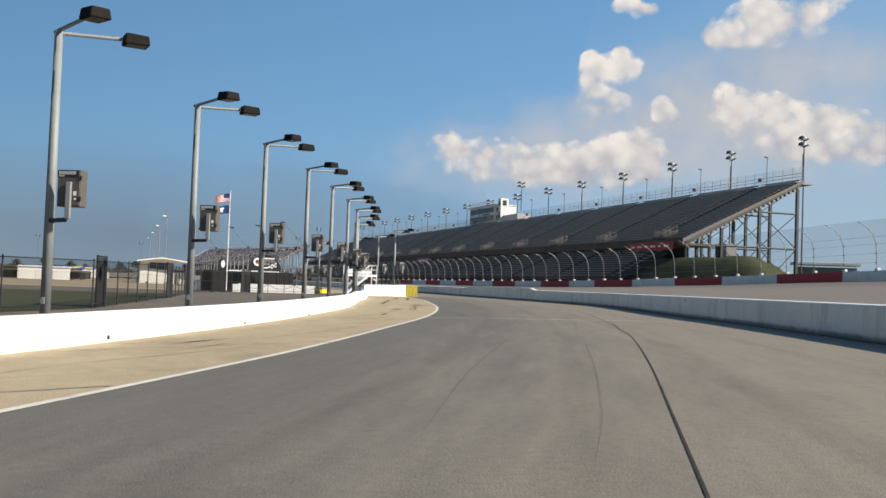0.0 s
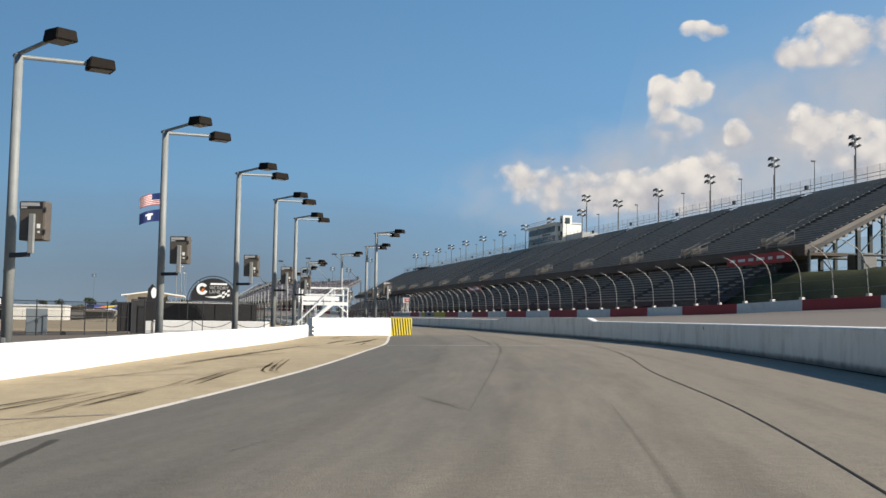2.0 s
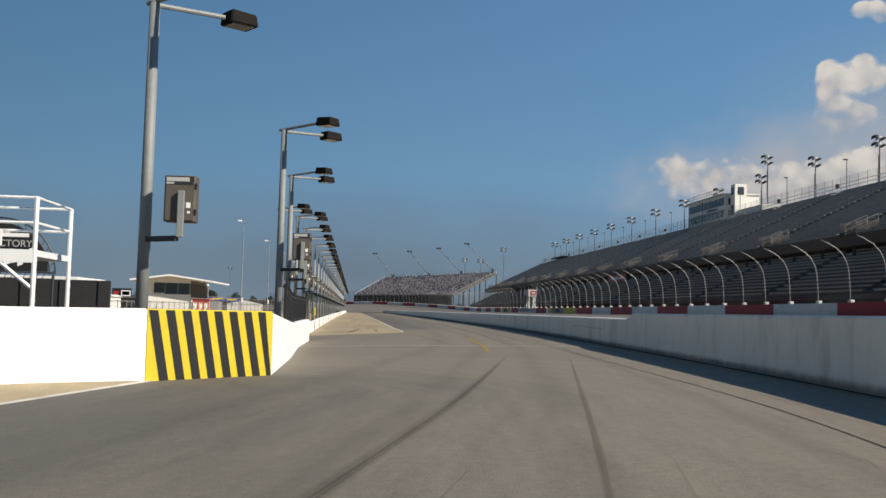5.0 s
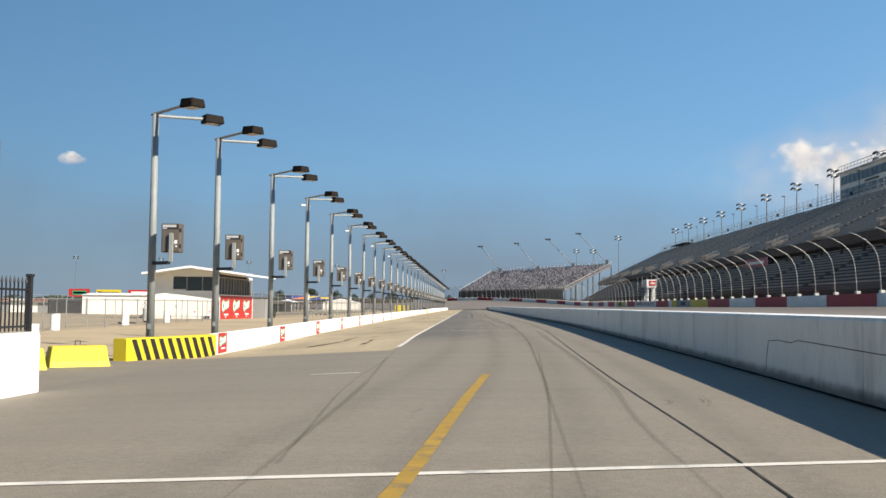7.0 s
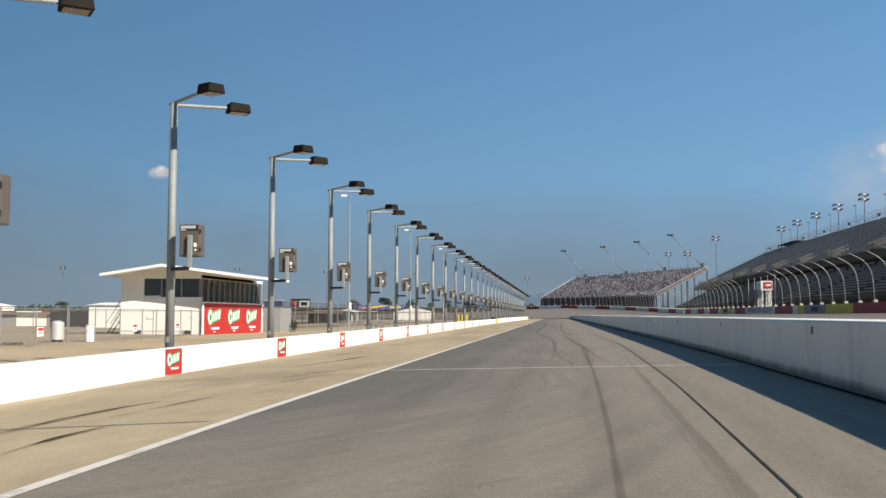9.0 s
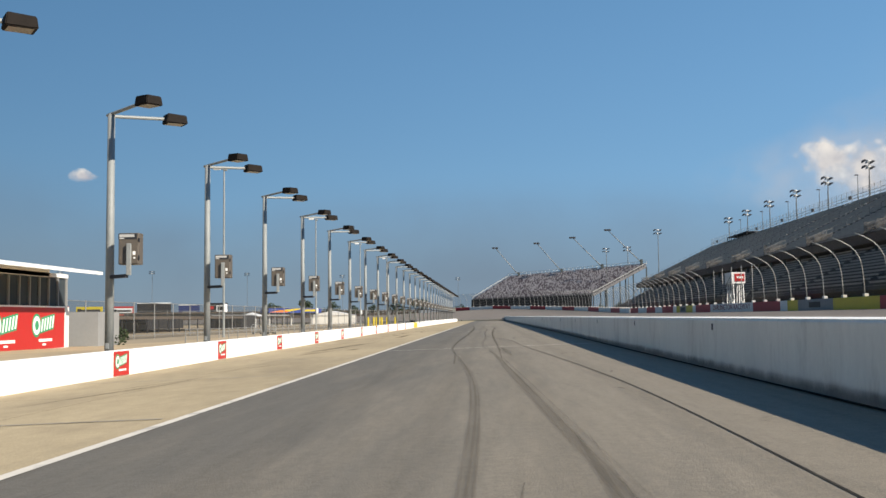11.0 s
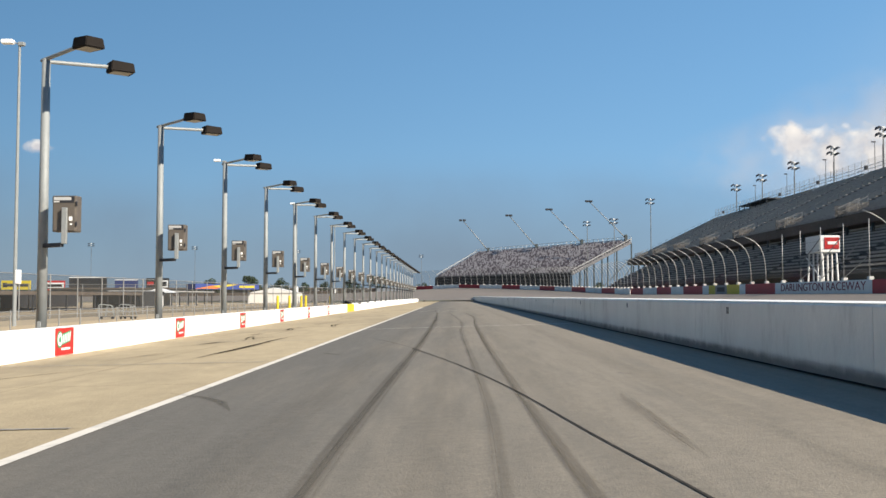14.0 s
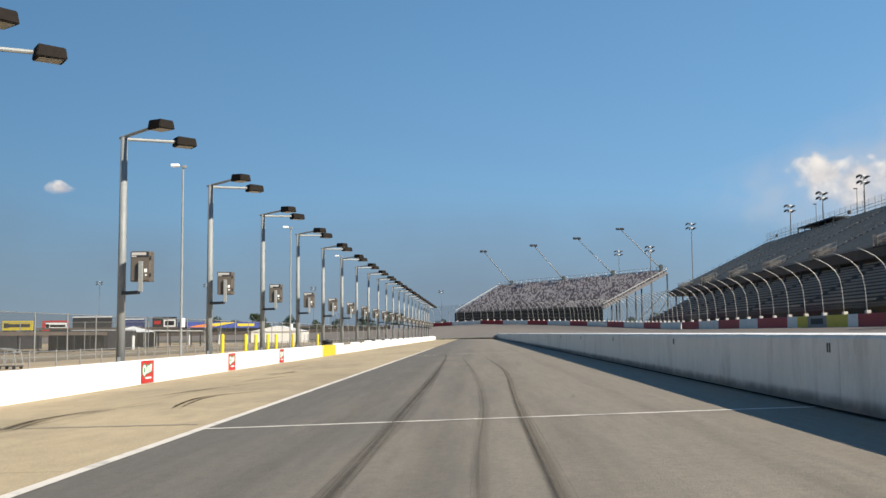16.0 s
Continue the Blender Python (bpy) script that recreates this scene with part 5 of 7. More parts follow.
# red banner near the end with unreadable words as bars
ban = thing("red_banner", "long red banner with pale unreadable words under the grandstand edge", "banner", (42.35, 143.5, 8.65))
part("banner_cloth", boxes(((0, 0, 0), (0.06, 14.0, 1.25))), SIGNRED, ban)
for k, w in enumerate((1.2, 1.6, 1.1, 1.7, 0.9, 1.5)):
    part("word_bar", boxes(((-0.035, 5.6 - k * 2.1, 0.0), (0.012, w, 0.32))), SIGNWHITE, ban, "pale bar standing for a word")
hut = thing("service_hut", "pale service hut below the grandstand end", "hut", (53.0, 139.0, 7.0))
part("hut_body", boxes(((0, 0, 1.45), (2.3, 2.2, 1.9)), bevel=0.04), GREY, hut)
part("hut_legs", boxes(((0, 0, 0.25), (2.1, 2.0, 0.5))), DARK, hut)
far_end = thing("roofed_platform", "dark roofed camera platform on top of the grandstand end", "platform", (63.5, 422, 18.6))
part("platform_roof", boxes(((0, 0, 1.7), (3.2, 19, 0.22))), DARK, far_end)
part("platform_floor", boxes(((0, 0, 0.3), (3.2, 19, 0.6))), DARK, far_end)
part("platform_back", boxes(((1.4, 0, 1.1), (0.1, 19, 1.2))), DARK, far_end)
for yy in (-9.3, -5.6, -1.9, 1.9, 5.6, 9.3):
    part("post", rod(bmesh.new(), (-1.5, yy, 0.2), (-1.5, yy, 1.7), 0.1, n=6), DARK, far_end)

# press box and stair tower on top
press = thing("press_box", "white press box with dark window bands on the grandstand top", "building", (69.5, 289.8, 19.9))
part("body", boxes(((0.3, 0, 3.2), (7.0, 21.4, 4.9)), bevel=0.05), STUCCO, press)
part("understructure", boxes(((0.6, 0, 0.2), (6.4, 21.0, 1.4))), DARK, press)
for z in (1.95, 4.3):
    part("window_band", boxes(((-3.23, -0.3, z), (0.12, 20.2, 1.45))), GLASSD, press, "dark tinted window band")
    for k in range(11):
        part("mullion", boxes(((-3.32, -10.1 + k * 1.96, z), (0.06, 0.07, 1.4))), GREY, press)
    part("end_window", boxes(((-0.8, -10.72, z), (3.2, 0.1, 1.3))), GLASSD, press)
part("roof_slab", boxes(((0.1, 0, 5.75), (7.6, 22.0, 0.2)), bevel=0.03), ROOFM, press)
part("word_bar", boxes(((-3.26, -4, 3.1), (0.04, 6.0, 0.35))), DARK, press, "dark sign lettering drawn as a bar")
bm = bmesh.new()
for yy in np.arange(-10.5, 10.6, 1.5):
    rod(bm, (-3.5, yy, 5.8), (-3.5, yy, 6.9), 0.04, n=4)
rod(bm, (-3.5, -10.5, 6.9), (-3.5, 10.5, 6.9), 0.05, n=5)
rod(bm, (-3.5, -10.5, 6.35), (-3.5, 10.5, 6.35), 0.04, n=5)
part("roof_rail", bm, GREY, press)
part("stair_tower", boxes(((-1.0, -12.4, 3.7), (2.4, 2.2, 7.4)), bevel=0.05), STUCCO, press)
part("tower_window", boxes(((-2.23, -12.4, 6.1), (0.08, 1.2, 1.4))), GLASSD, press)
part("tower_window", boxes(((-1.0, -13.53, 6.1), (1.2, 0.08, 1.5))), GLASSD, press)
part("tower_door", boxes(((-2.23, -12.4, 2.4), (0.08, 1.2, 2.0))), GLASSD, press)
part("annex", boxes(((0.6, -19.0, 1.2), (4.0, 11.0, 2.4)), bevel=0.04), PALE, press)


def light_mast(h, rows=2):
    t = thing("light_mast", "steel floodlight mast with a rack of lamps", "light mast", group="grandstand light masts")
    part("mast", rod(bmesh.new(), (0, 0, 0), (0, 0, h), 0.14, 0.09, 8), MASTM, t)
    part("ladder", boxes(((0.02, 0.28, h - 5.2), (0.12, 0.10, 5.0))), DARK, t)
    for r in range(rows):
        z = h - 0.15 - r * 1.0
        part("crossarm", rod(bmesh.new(), (-1.0, -0.7, z), (1.0, 0.7, z), 0.05, n=5), DARK, t)
        for k in range(3):
            u = -1 + k
            m = pose(u * 0.95, u * 0.68, z, 0, -28, 0)
            bm = bmesh.new()
            bmesh.ops.create_cone(bm, cap_ends=True, segments=10, radius1=0.46, radius2=0.24, depth=0.46, matrix=m @ pose(-0.2, 0, 0.02, 0, 0, 0) @ Matrix.Diagonal((1.3, 1.2, 0.8, 1)))
            part("lamp_head", bm, DARK if k != 1 else PALE, t)
    return t


mast = light_mast(25.9)
for k, y in enumerate((140.2, 160.8, 181.4, 202.3, 223.4, 243.4, 265.0, 286.6, 308.2, 329.9, 351.5, 373.1, 393.6, 414.3, 435.0, 455.0)):
    m = pose(68.0, y, 1.7)
    if k == 0:
        mast.matrix_world = m
    else:
        copy_thing(mast, m)
tall = light_mast(29.6)
tall.matrix_world = pose(69.6, 266.2, 1.7)
tagged(tall, "taller floodlight mast behind the press box", "light mast")


def small_pole():
    t = thing("walkway_light", "slim walkway light pole on the grandstand top", "lamp post", group="walkway lights")
    part("pole", rod(bmesh.new(), (0, 0, 0), (0, 0, 5.3), 0.07, 0.05, 6), MASTM, t)
    part("lamp", boxes(((-0.2, 0, 5.35), (0.6, 0.3, 0.18)), bevel=0.03), DARK, t)
    return t


sp = small_pole()
for k in range(15):
    m = pose(65.0, 145.8 + 20.3 * k, 19.3)
    if k == 0:
        sp.matrix_world = m
    else:
        copy_thing(sp, m)
for k in range(16):
    y = 137.5 + 20.3 * k
    b = thing("speaker_box", "small dark loudspeaker on the back rail", "loudspeaker", (63.5, y + 8, 20.7), 0, "stand loudspeakers")
    part("cabinet", boxes(((0, 0, 0), (0.4, 0.5, 0.6)), bevel=0.03), DARK, b)

# grass mound at the near end
v, f = [], []
N = 26
for i in range(N + 1):
    for j in range(N + 1):
        x, y = 35.0 + i * 1.6, 92.0 + j * 2.3 + i * 0.25
        h = min(1.0, (x - 35.0) / 8.0, (y - 101.0 - 1.15 * (x - 36)) / 9.0, (75.0 - x) / 10.0)
        h = max(0.0, h)
        h = h * h * (3 - 2 * h) * 0.55 + h * 0.45
        v.append((x, y, 1.9 + 4.9 * h + 0.3 * noise.noise(Vector((x * 0.2, y * 0.2, 0)))))
for i in range(N):
    for j in range(N):
        a = i * (N + 1) + j
        f.append((a, a + N + 1, a + N + 2, a + 1))
tagged(link("grass_mound", mesh(v, f), GRASS, smooth=True), "grassy earth mound beside the grandstand end", "mound", kind="structure")


# ---- far grandstand in the first turn ----
far = thing("far_grandstand", "sunlit far grandstand of pale and dark grey seats", "grandstand")
T1, T2, F1, F2 = Vector((59.8, 550, 19.3)), Vector((9.5, 577, 16.3)), Vector((39.0, 540.0, 8.6)), Vector((-4.5, 563.0, 7.6))
R = 22
secs = []
for A, B in ((F1, T1), (F2, T2)):
    s = []
    for r in range(R):
        p, q = A.lerp(B, r / R), A.lerp(B, (r + 1) / R)
        s += [p, Vector((p.x, p.y, q.z))]
    s += [B, B - Vector((0, 0, 0.8)), A + (B - A) * 0.02 - Vector((0, 0, 0.8))]
    secs.append(s)
bm = loft(secs)
bmesh.ops.recalc_face_normals(bm, faces=bm.faces)
part("stepped_deck", bm, SEATC, far)
rs = random.Random(11)
sets = {0: ([], []), 1: ([], [])}
for r in range(R):
    p, q = F1.lerp(T1, (r + 0.6) / R), F2.lerp(T2, (r + 0.6) / R)
    z0, z1 = F1.lerp(T1, (r + 1) / R).z, F2.lerp(T2, (r + 1) / R).z
    n = 120
    for k in range(n):
        if k % 20 == 19:
            continue
        a, b = p.lerp(q, k / n), p.lerp(q, (k + 0.85) / n)
        c = 0 if rs.random() < 0.54 else 1
        V, Fc = sets[c]
        i = len(V)
        z = z0 + (z1 - z0) * k / n
        back = (T1 - F1).normalized() * 0.12
        V += [Vector((a.x, a.y, z)), Vector((b.x, b.y, z)), Vector((b.x, b.y, z + 0.62)) + back, Vector((a.x, a.y, z + 0.62)) + back]
        Fc.append((i, i + 1, i + 2, i + 3))
part("seat_back_block", mesh(*sets[0]), SEATA, far, "pale seat back rows")["kind"] = "stuff"
part("seat_back_block", mesh(*sets[1]), SEATB, far, "dark seat backs")["kind"] = "stuff"
bm = bmesh.new()
for k in range(36):
    p = T1.lerp(T2, k / 35)
    rod(bm, p, p + Vector((0, 0, 1.6)), 0.07, n=4)
for z in (0.8, 1.6):
    rod(bm, T1 + Vector((0, 0, z)), T2 + Vector((0, 0, z)), 0.07, n=4)
part("back_rail", bm, PALE, far)
for A, B in ((F1, T1), (F2, T2)):
    part("end_beam", rod(bmesh.new(), A + Vector((0, 0, 0.9)), B + Vector((0, 0, 0.9)), 0.16, n=6), GREY, far)
bm = bmesh.new()
for k in range(8):
    for u in (0.25, 0.5, 0.75, 1.0):
        p = F1.lerp(T1, u).lerp(F2.lerp(T2, u), k / 7)
        rod(bm, (p.x, p.y, 0), (p.x, p.y, p.z - 0.6), 0.25, n=5)
part("support_column_block", bm, STEELGREEN, far)["kind"] = "stuff"
for k in range(3):
    p, q = F1.lerp(T1, 0.35 + 0.3 * k), T1
    part("cross_brace", rod(bmesh.new(), (p.x, p.y, 1.0), (q.x, q.y, 14.0 - 3 * k), 0.15, n=5), STEELGREEN, far)

for x, y, z, dx, dz in ((58.0, 551, 21.0, -11.7, 11.2), (44.4, 558, 19.8, -10.5, 10.3), (29.8, 566, 18.6, -9.0, 10.1), (13.5, 575, 17.8, -8.6, 9.9)):
    t = thing("leaning_light_mast", "thin leaning floodlight mast behind the far grandstand", "light mast", (x, y, z), 0, "leaning masts")
    part("foot", boxes(((0.2, 0, -0.6), (0.9, 0.9, 2.4)), bevel=0.06), STEELGREEN, t)
    part("mast", rod(bmesh.new(), (0.6, 0, -1.0), (dx, -0.8, dz), 0.17, 0.12, 8), POSTM, t, smooth=True)
    for k in range(4):
        part("lamp_head", boxes(((dx - 1.0 + 1.25 * (k % 2), -1.2 + 1.2 * (k // 2), dz + 0.25 + 0.2 * (k // 2)), (1.1, 0.8, 0.55)), bevel=0.1), DARK, t)
for x, y, h in ((53.1, 482.4, 26.9), (46.3, 500, 23.0), (44.7, 545, 25.5)):
    t = light_mast(h, 2)
    t.matrix_world = pose(x, y, 0.0)
    tagged(t, "tall floodlight mast in the first turn", "light mast", "turn light masts")
ban2 = thing("red_banner", "faded red banner hung on the front edge of the upper tier", "banner", (42.35, 268.2, 8.1))
part("banner_cloth", boxes(((0, 0, 0), (0.06, 11.8, 1.2))), FADEDRED, ban2)
part("word_bar", boxes(((-0.035, 0.0, 0.0), (0.012, 8.0, 0.4))), SIGNWHITE, ban2, "pale bar standing for words")
part("front_wall", loft([[(F1.x - 0.4, F1.y - 0.3, 1.0), (F1.x - 0.4, F1.y - 0.3, F1.z)], [(F2.x - 0.4, F2.y - 0.3, 1.0), (F2.x - 0.4, F2.y - 0.3, F2.z)]], False), SCREENSHADE, far, "dark screened front under the seats")
conc = thing("concession_stand", "low white roofed concession stand behind the grandstand end", "building", (86.5, 158, 2.4), -30)
part("wall", boxes(((0, 0, 2.4), (10.5, 4.0, 4.8))), GREY, conc)
part("roof", boxes(((0, -0.4, 5.4), (11.6, 5.6, 0.5)), bevel=0.05), ROOFM, conc)


# ---- media building ----
media = thing("media_building", "white stucco building with a low gable roof and tinted windows", "building")
GZ = -0.85
bm = boxes(((-29.65, 231.5, (GZ + 2.15) / 2), (6.7, 17.0, 2.15 - GZ)))
part("lower_wall", bm, STUCCO, media)
part("upper_wall", boxes(((-32.05, 231.5, 3.2), (1.9, 16.9, 2.1)), ((-30.4, 223.25, 2.42), (1.5, 0.3, 0.55)), ((-30.0, 236.0, 3.2), (3.0, 7.5, 2.1)), ((-29.65, 231.5, 4.22), (6.6, 16.9, 0.25))), STUCCO, media)
part("parapet", boxes(((-28.6, 223.15, 2.35), (4.55, 0.3, 0.45)), bevel=0.02), STUCCO, media)
part("side_glass", boxes(((-26.5, 231.5, 3.1), (0.08, 16.6, 1.95))), GLASSD, media, "tinted window band")
part("end_glass", boxes(((-30.35, 223.2, 3.45), (1.5, 0.08, 1.4))), GLASSD, media, "tinted window")
part("end_glass", boxes(((-28.05, 223.2, 3.1), (3.1, 0.08, 1.95))), GLASSD, media, "tinted window")
for k in range(13):
    part("mullion", boxes(((-26.42, 223.3 + k * 1.375, 3.1), (0.14, 0.13, 1.95))), GREY, media)
for x in (-29.65, -28.0, -26.5):
    part("mullion", boxes(((x, 223.12, 3.1), (0.10, 0.14, 1.95))), GREY, media)
ridge, el, er, zr, ze = -28.7, -33.7, -23.1, 5.12, 4.38
sec = lambda y: [(el, y, ze), (ridge, y, zr), (er, y, ze), (er, y, ze - 0.2), (ridge, y, zr - 0.22), (el, y, ze - 0.2)]
bm = loft([sec(220.6), sec(237.6)])
bmesh.ops.recalc_face_normals(bm, faces=bm.faces)
part("roof", bm, ROOFM, media, "white low-pitched roof with wide eaves")
bm = prism([(-33, 4.05), (-26.35, 4.05), (-26.35, 4.55), (ridge, 4.95), (-33, 4.42)], 14.0, pose(0, 223.02, 0))
part("gable_end", bm, STUCCO, media)
part("stair_rail", rod(bmesh.new(), (-33.8, 226, -0.8), (-33.1, 226, 2.2), 0.06, n=6), GALV, media)
part("wall_vent", boxes(((-31.5, 222.97, -0.2), (0.5, 0.06, 0.28)), ((-27.4, 222.97, -0.2), (0.5, 0.06, 0.28))), DARK, media)
part("notice", boxes(((-30.5, 222.97, 1.0), (0.5, 0.05, 0.3)), ((-27.0, 222.97, 1.05), (0.4, 0.05, 0.25))), SIGNWHITE, media)
part("side_annex", boxes(((-27.3, 244.3, 0.5), (4.2, 4.0, 2.7))), GREY, media)
bb = thing("red_billboard", "long red billboard with three green and white emblems", "billboard", (-26.15, 230.85, 0.82))
part("panel", boxes(((0, 0, 0), (0.12, 15.9, 2.6)), bevel=0.01), SIGNRED, bb)
part("white_border", boxes(((0.03, 0, 1.34), (0.14, 16.2, 0.1)), ((0.03, 0, -1.34), (0.14, 16.2, 0.1)), ((0.03, 8.02, 0), (0.14, 0.14, 2.78)), ((0.03, -8.02, 0), (0.14, 0.14, 2.78))), SIGNWHITE, bb)
for k in (-5.1, 0, 5.1):
    emblem_marks(bb, 0.065, k, 0.25, 3.9)
    part("caption_bar", boxes(((0.07, k, -0.75), (0.02, 1.9, 0.18))), SIGNWHITE, bb)
    part("caption_bar", boxes(((0.07, k - 0.2, -1.02), (0.02, 0.5, 0.12))), SIGNWHITE, bb)
shrub = thing("shrub", "dark green shrub beside the building", "shrub", (-25.5, 246.5, -0.9))
rs = random.Random(5)
V, Fc = [], []


def leafball(V, Fc, c, r, n, s, rs, squash=0.8):
    for _ in range(n):
        d = Vector((rs.gauss(0, 1), rs.gauss(0, 1), rs.gauss(0, 1))).normalized() * r * rs.uniform(0.55, 1.0)
        p = Vector(c) + Vector((d.x, d.y, d.z * squash))
        a = Vector((rs.gauss(0, 1), rs.gauss(0, 1), rs.gauss(0, 1))).normalized() * s * rs.uniform(0.6, 1.3)
        b = a.cross(Vector((rs.gauss(0, 1), rs.gauss(0, 1), rs.gauss(0, 1)))).normalized() * s * 0.7
        i = len(V)
        V += [p - a, p + b, p + a, p - b]
        Fc.append((i, i + 1, i + 2, i + 3))


for k in range(6):
    leafball(V, Fc, (rs.uniform(-0.6, 0.6), rs.uniform(-1, 1), rs.uniform(0.5, 1.3)), 0.7, 90, 0.12, rs)
part("foliage", mesh(V, Fc), LEAF, shrub)
part("stem", rod(bmesh.new(), (0, 0, 0), (0, 0, 1.0), 0.06, n=6), BARK, shrub)


# ---- fences on the infield ----
def link_fence(name, label, pts, h, wire, post_mat, spacing=3.0, zf=infield_z, rails=1, z0=0.0):
    t = thing(name, label, "fence", kind="structure")
    rows = []
    for a, b in zip(pts, pts[1:]):
        n = max(1, int(round(math.hypot(b[0] - a[0], b[1] - a[1]) / spacing)))
        rows += [(a[0] + (b[0] - a[0]) * i / n, a[1] + (b[1] - a[1]) * i / n) for i in range(n)]
    rows.append(pts[-1])
    rows = [(x, y, zf(x, y) + z0) for x, y in rows]
    for x, y, z in rows:
        part("post", rod(bmesh.new(), (x, y, z - 0.1), (x, y, z + h + 0.08), 0.035 if h < 3 else 0.05, n=6), post_mat, t)
    for k in range(rails):
        part("rail", tube(bmesh.new(), [(x, y, z + h * (1 - 0.9 * k / max(1, rails - 1) if rails > 1 else 1)) for x, y, z in rows], 0.022 if h < 3 else 0.03, 5), post_mat, t)
    part("wire_mesh", loft([[(x, y, z + 0.02), (x, y, z + h)] for x, y, z in rows], False), wire, t)
    return t


link_fence("fence_building", "galvanised chain-link fence in front of the media building", [(-23.6, 160), (-23.6, 205), (-25.8, 221.5)], 1.85, CHAINW, POSTM, 3.2)
link_fence("fence_building", "galvanised chain-link fence running off beside the media building", [(-25.8, 221.5), (-33.5, 221.5), (-60, 226)], 1.85, CHAINW, POSTM, 3.2)
link_fence("fence_low", "low wire fence along the infield service road", [(-20.5, 247), (-20.0, 270), (-19.5, 300), (-17.5, 380), (-16, 478)], 1.0, CHAINW, POSTM, 3.0)
link_fence("fence_tall", "tall chain-link fence behind the pit stalls", [(-34, 250), (-30, 330), (-24, 420), (-20, 480)], 3.6, DENSEW, POSTM, 5.5, rails=2)
link_fence("fence_far", "tall chain-link fence along the far infield", [(-120, 330), (-60, 345), (-34, 350)], 3.4, CHAINW, POSTM, 6.0)
GRASS_EDGE = curve_of([(30, -62.0), (40.6, -41.6), (46.5, -38.6), (57, -36.6), (70, -34.2), (83, -32.6)])
link_fence("fence_black", "black chain-link fence with dark rails round the grass", [(-66, 30), (-41.2, 40.6), (-38.2, 46.5), (-36.2, 57), (-33.8, 70), (-32.2, 83)], 2.05, BLACKW, BLACK, 3.0, rails=2)
link_fence("fence_black", "black chain-link fence before the low white wall", [(-24.3, 106.0), (-20.6, 107.4), (-16.4, 108.8)], 2.15, BLACKW, BLACK, 3.4, rails=2)
slide = link_fence("sliding_gate", "black sliding gate with wire mesh across the yard", [(-31.0, 97.0), (-25.3, 105.5)], 2.0, BLACKW, BLACK, 2.1, rails=3)
bm = bmesh.new()
bmesh.ops.create_cone(bm, cap_ends=True, segments=14, radius1=0.16, radius2=0.16, depth=0.08, matrix=pose(-28.6, 100.5, -0.05, 90, 0, 0))
part("gate_wheel", bm, BLACK, slide)
strip("grass_verge", lambda y: -112.0, lambda y: GRASS_EDGE(y) - 0.1, 31, 83, GRASS, "grass verge beyond the black fence", "ground", cols=3, lift=0.03, fz=infield_z)
for n, (x, y, w, rz) in enumerate(((-37.9, 48.3, 1.9, 79), (-34.0, 69.0, 2.6, 80), (-32.0, 84.0, 1.1, 70), (-24.7, 106.4, 0.9, 20))):
    g = thing("gate_panel", "dark screened gate panel in the black fence", "gate", (x, y, infield_z(x, y)), rz, "dark gate panels")
    part("screen", boxes(((0, 0, 1.15), (w, 0.03, 2.1))), SCREENSHADE, g)
    part("frame", boxes(((-w / 2, 0, 1.15), (0.07, 0.07, 2.3)), ((w / 2, 0, 1.15), (0.07, 0.07, 2.3)), ((0, 0, 2.25), (w, 0.07, 0.07)), ((0, 0, 0.08), (w, 0.07, 0.07))), BLACK, g)
cab = thing("utility_cabinet", "grey-blue steel utility cabinet behind the gate", "cabinet", (-30.25, 101.6, infield_z(-30.25, 101.6)), 8)
part("cabinet_body", boxes(((0, 0, 0.78), (1.2, 0.7, 1.56)), bevel=0.03), CABINET, cab)
for u in (-0.3, 0.3):
    part("cabinet_door", boxes(((u, -0.36, 0.78), (0.56, 0.03, 1.42)), bevel=0.008), CABINET, cab)
    part("handle", boxes(((u * 0.2, -0.39, 0.8), (0.03, 0.03, 0.16))), DARK, cab)


def iron_fence():
    t = thing("iron_fence", "black iron picket fence on top of the raised wall", "fence", kind="structure")
    pts = RAISED[1:]
    rows = []
    for a, b in zip(pts, pts[1:]):
        n = 30
        rows += [tuple(a[j] + (b[j] - a[j]) * i / n for j in (0, 1, 3)) for i in range(n)]
    rows.append((pts[-1][0], pts[-1][1], pts[-1][3]))
    for i, (x, y, z) in enumerate(rows):
        x -= 0.2
        if i % 10 == 0:
            part("post", boxes(((x, y, z + 0.47), (0.08, 0.08, 0.92)), ((x, y, z + 0.94), (0.11, 0.11, 0.05)), bevel=0.008), BLACK, t)
        else:
            bm = boxes(((x, y, z + 0.43), (0.02, 0.02, 0.8)))
            bmesh.ops.create_cone(bm, cap_ends=True, segments=4, radius1=0.026, radius2=0.002, depth=0.1, matrix=pose(x, y, z + 0.87))
            part("picket", bm, BLACK, t)
    for dz in (0.1, 0.7):
        part("rail", tube(bmesh.new(), [(x - 0.2, y, z + dz) for x, y, z in rows], 0.02, 5), BLACK, t)


iron_fence()

# ---- platform, victory lane, flags ----
plat = thing("timing_platform", "white steel platform with stairs and railings behind the raised wall", "platform", (-12.5, 107.6, 0.0))
W, D, Z = 3.1, 2.3, 2.2
part("deck", boxes(((0, 0, Z - 0.06), (W, D, 0.12)), ((0, -D / 2, Z - 0.12), (W, 0.08, 0.24))), SIGNWHITE, plat)
for x in (-W / 2, W / 2):
    for y in (-D / 2, D / 2):
        part("leg", rod(bmesh.new(), (x, y, -0.3), (x, y, Z + 0.98), 0.045, n=8), SIGNWHITE, plat)
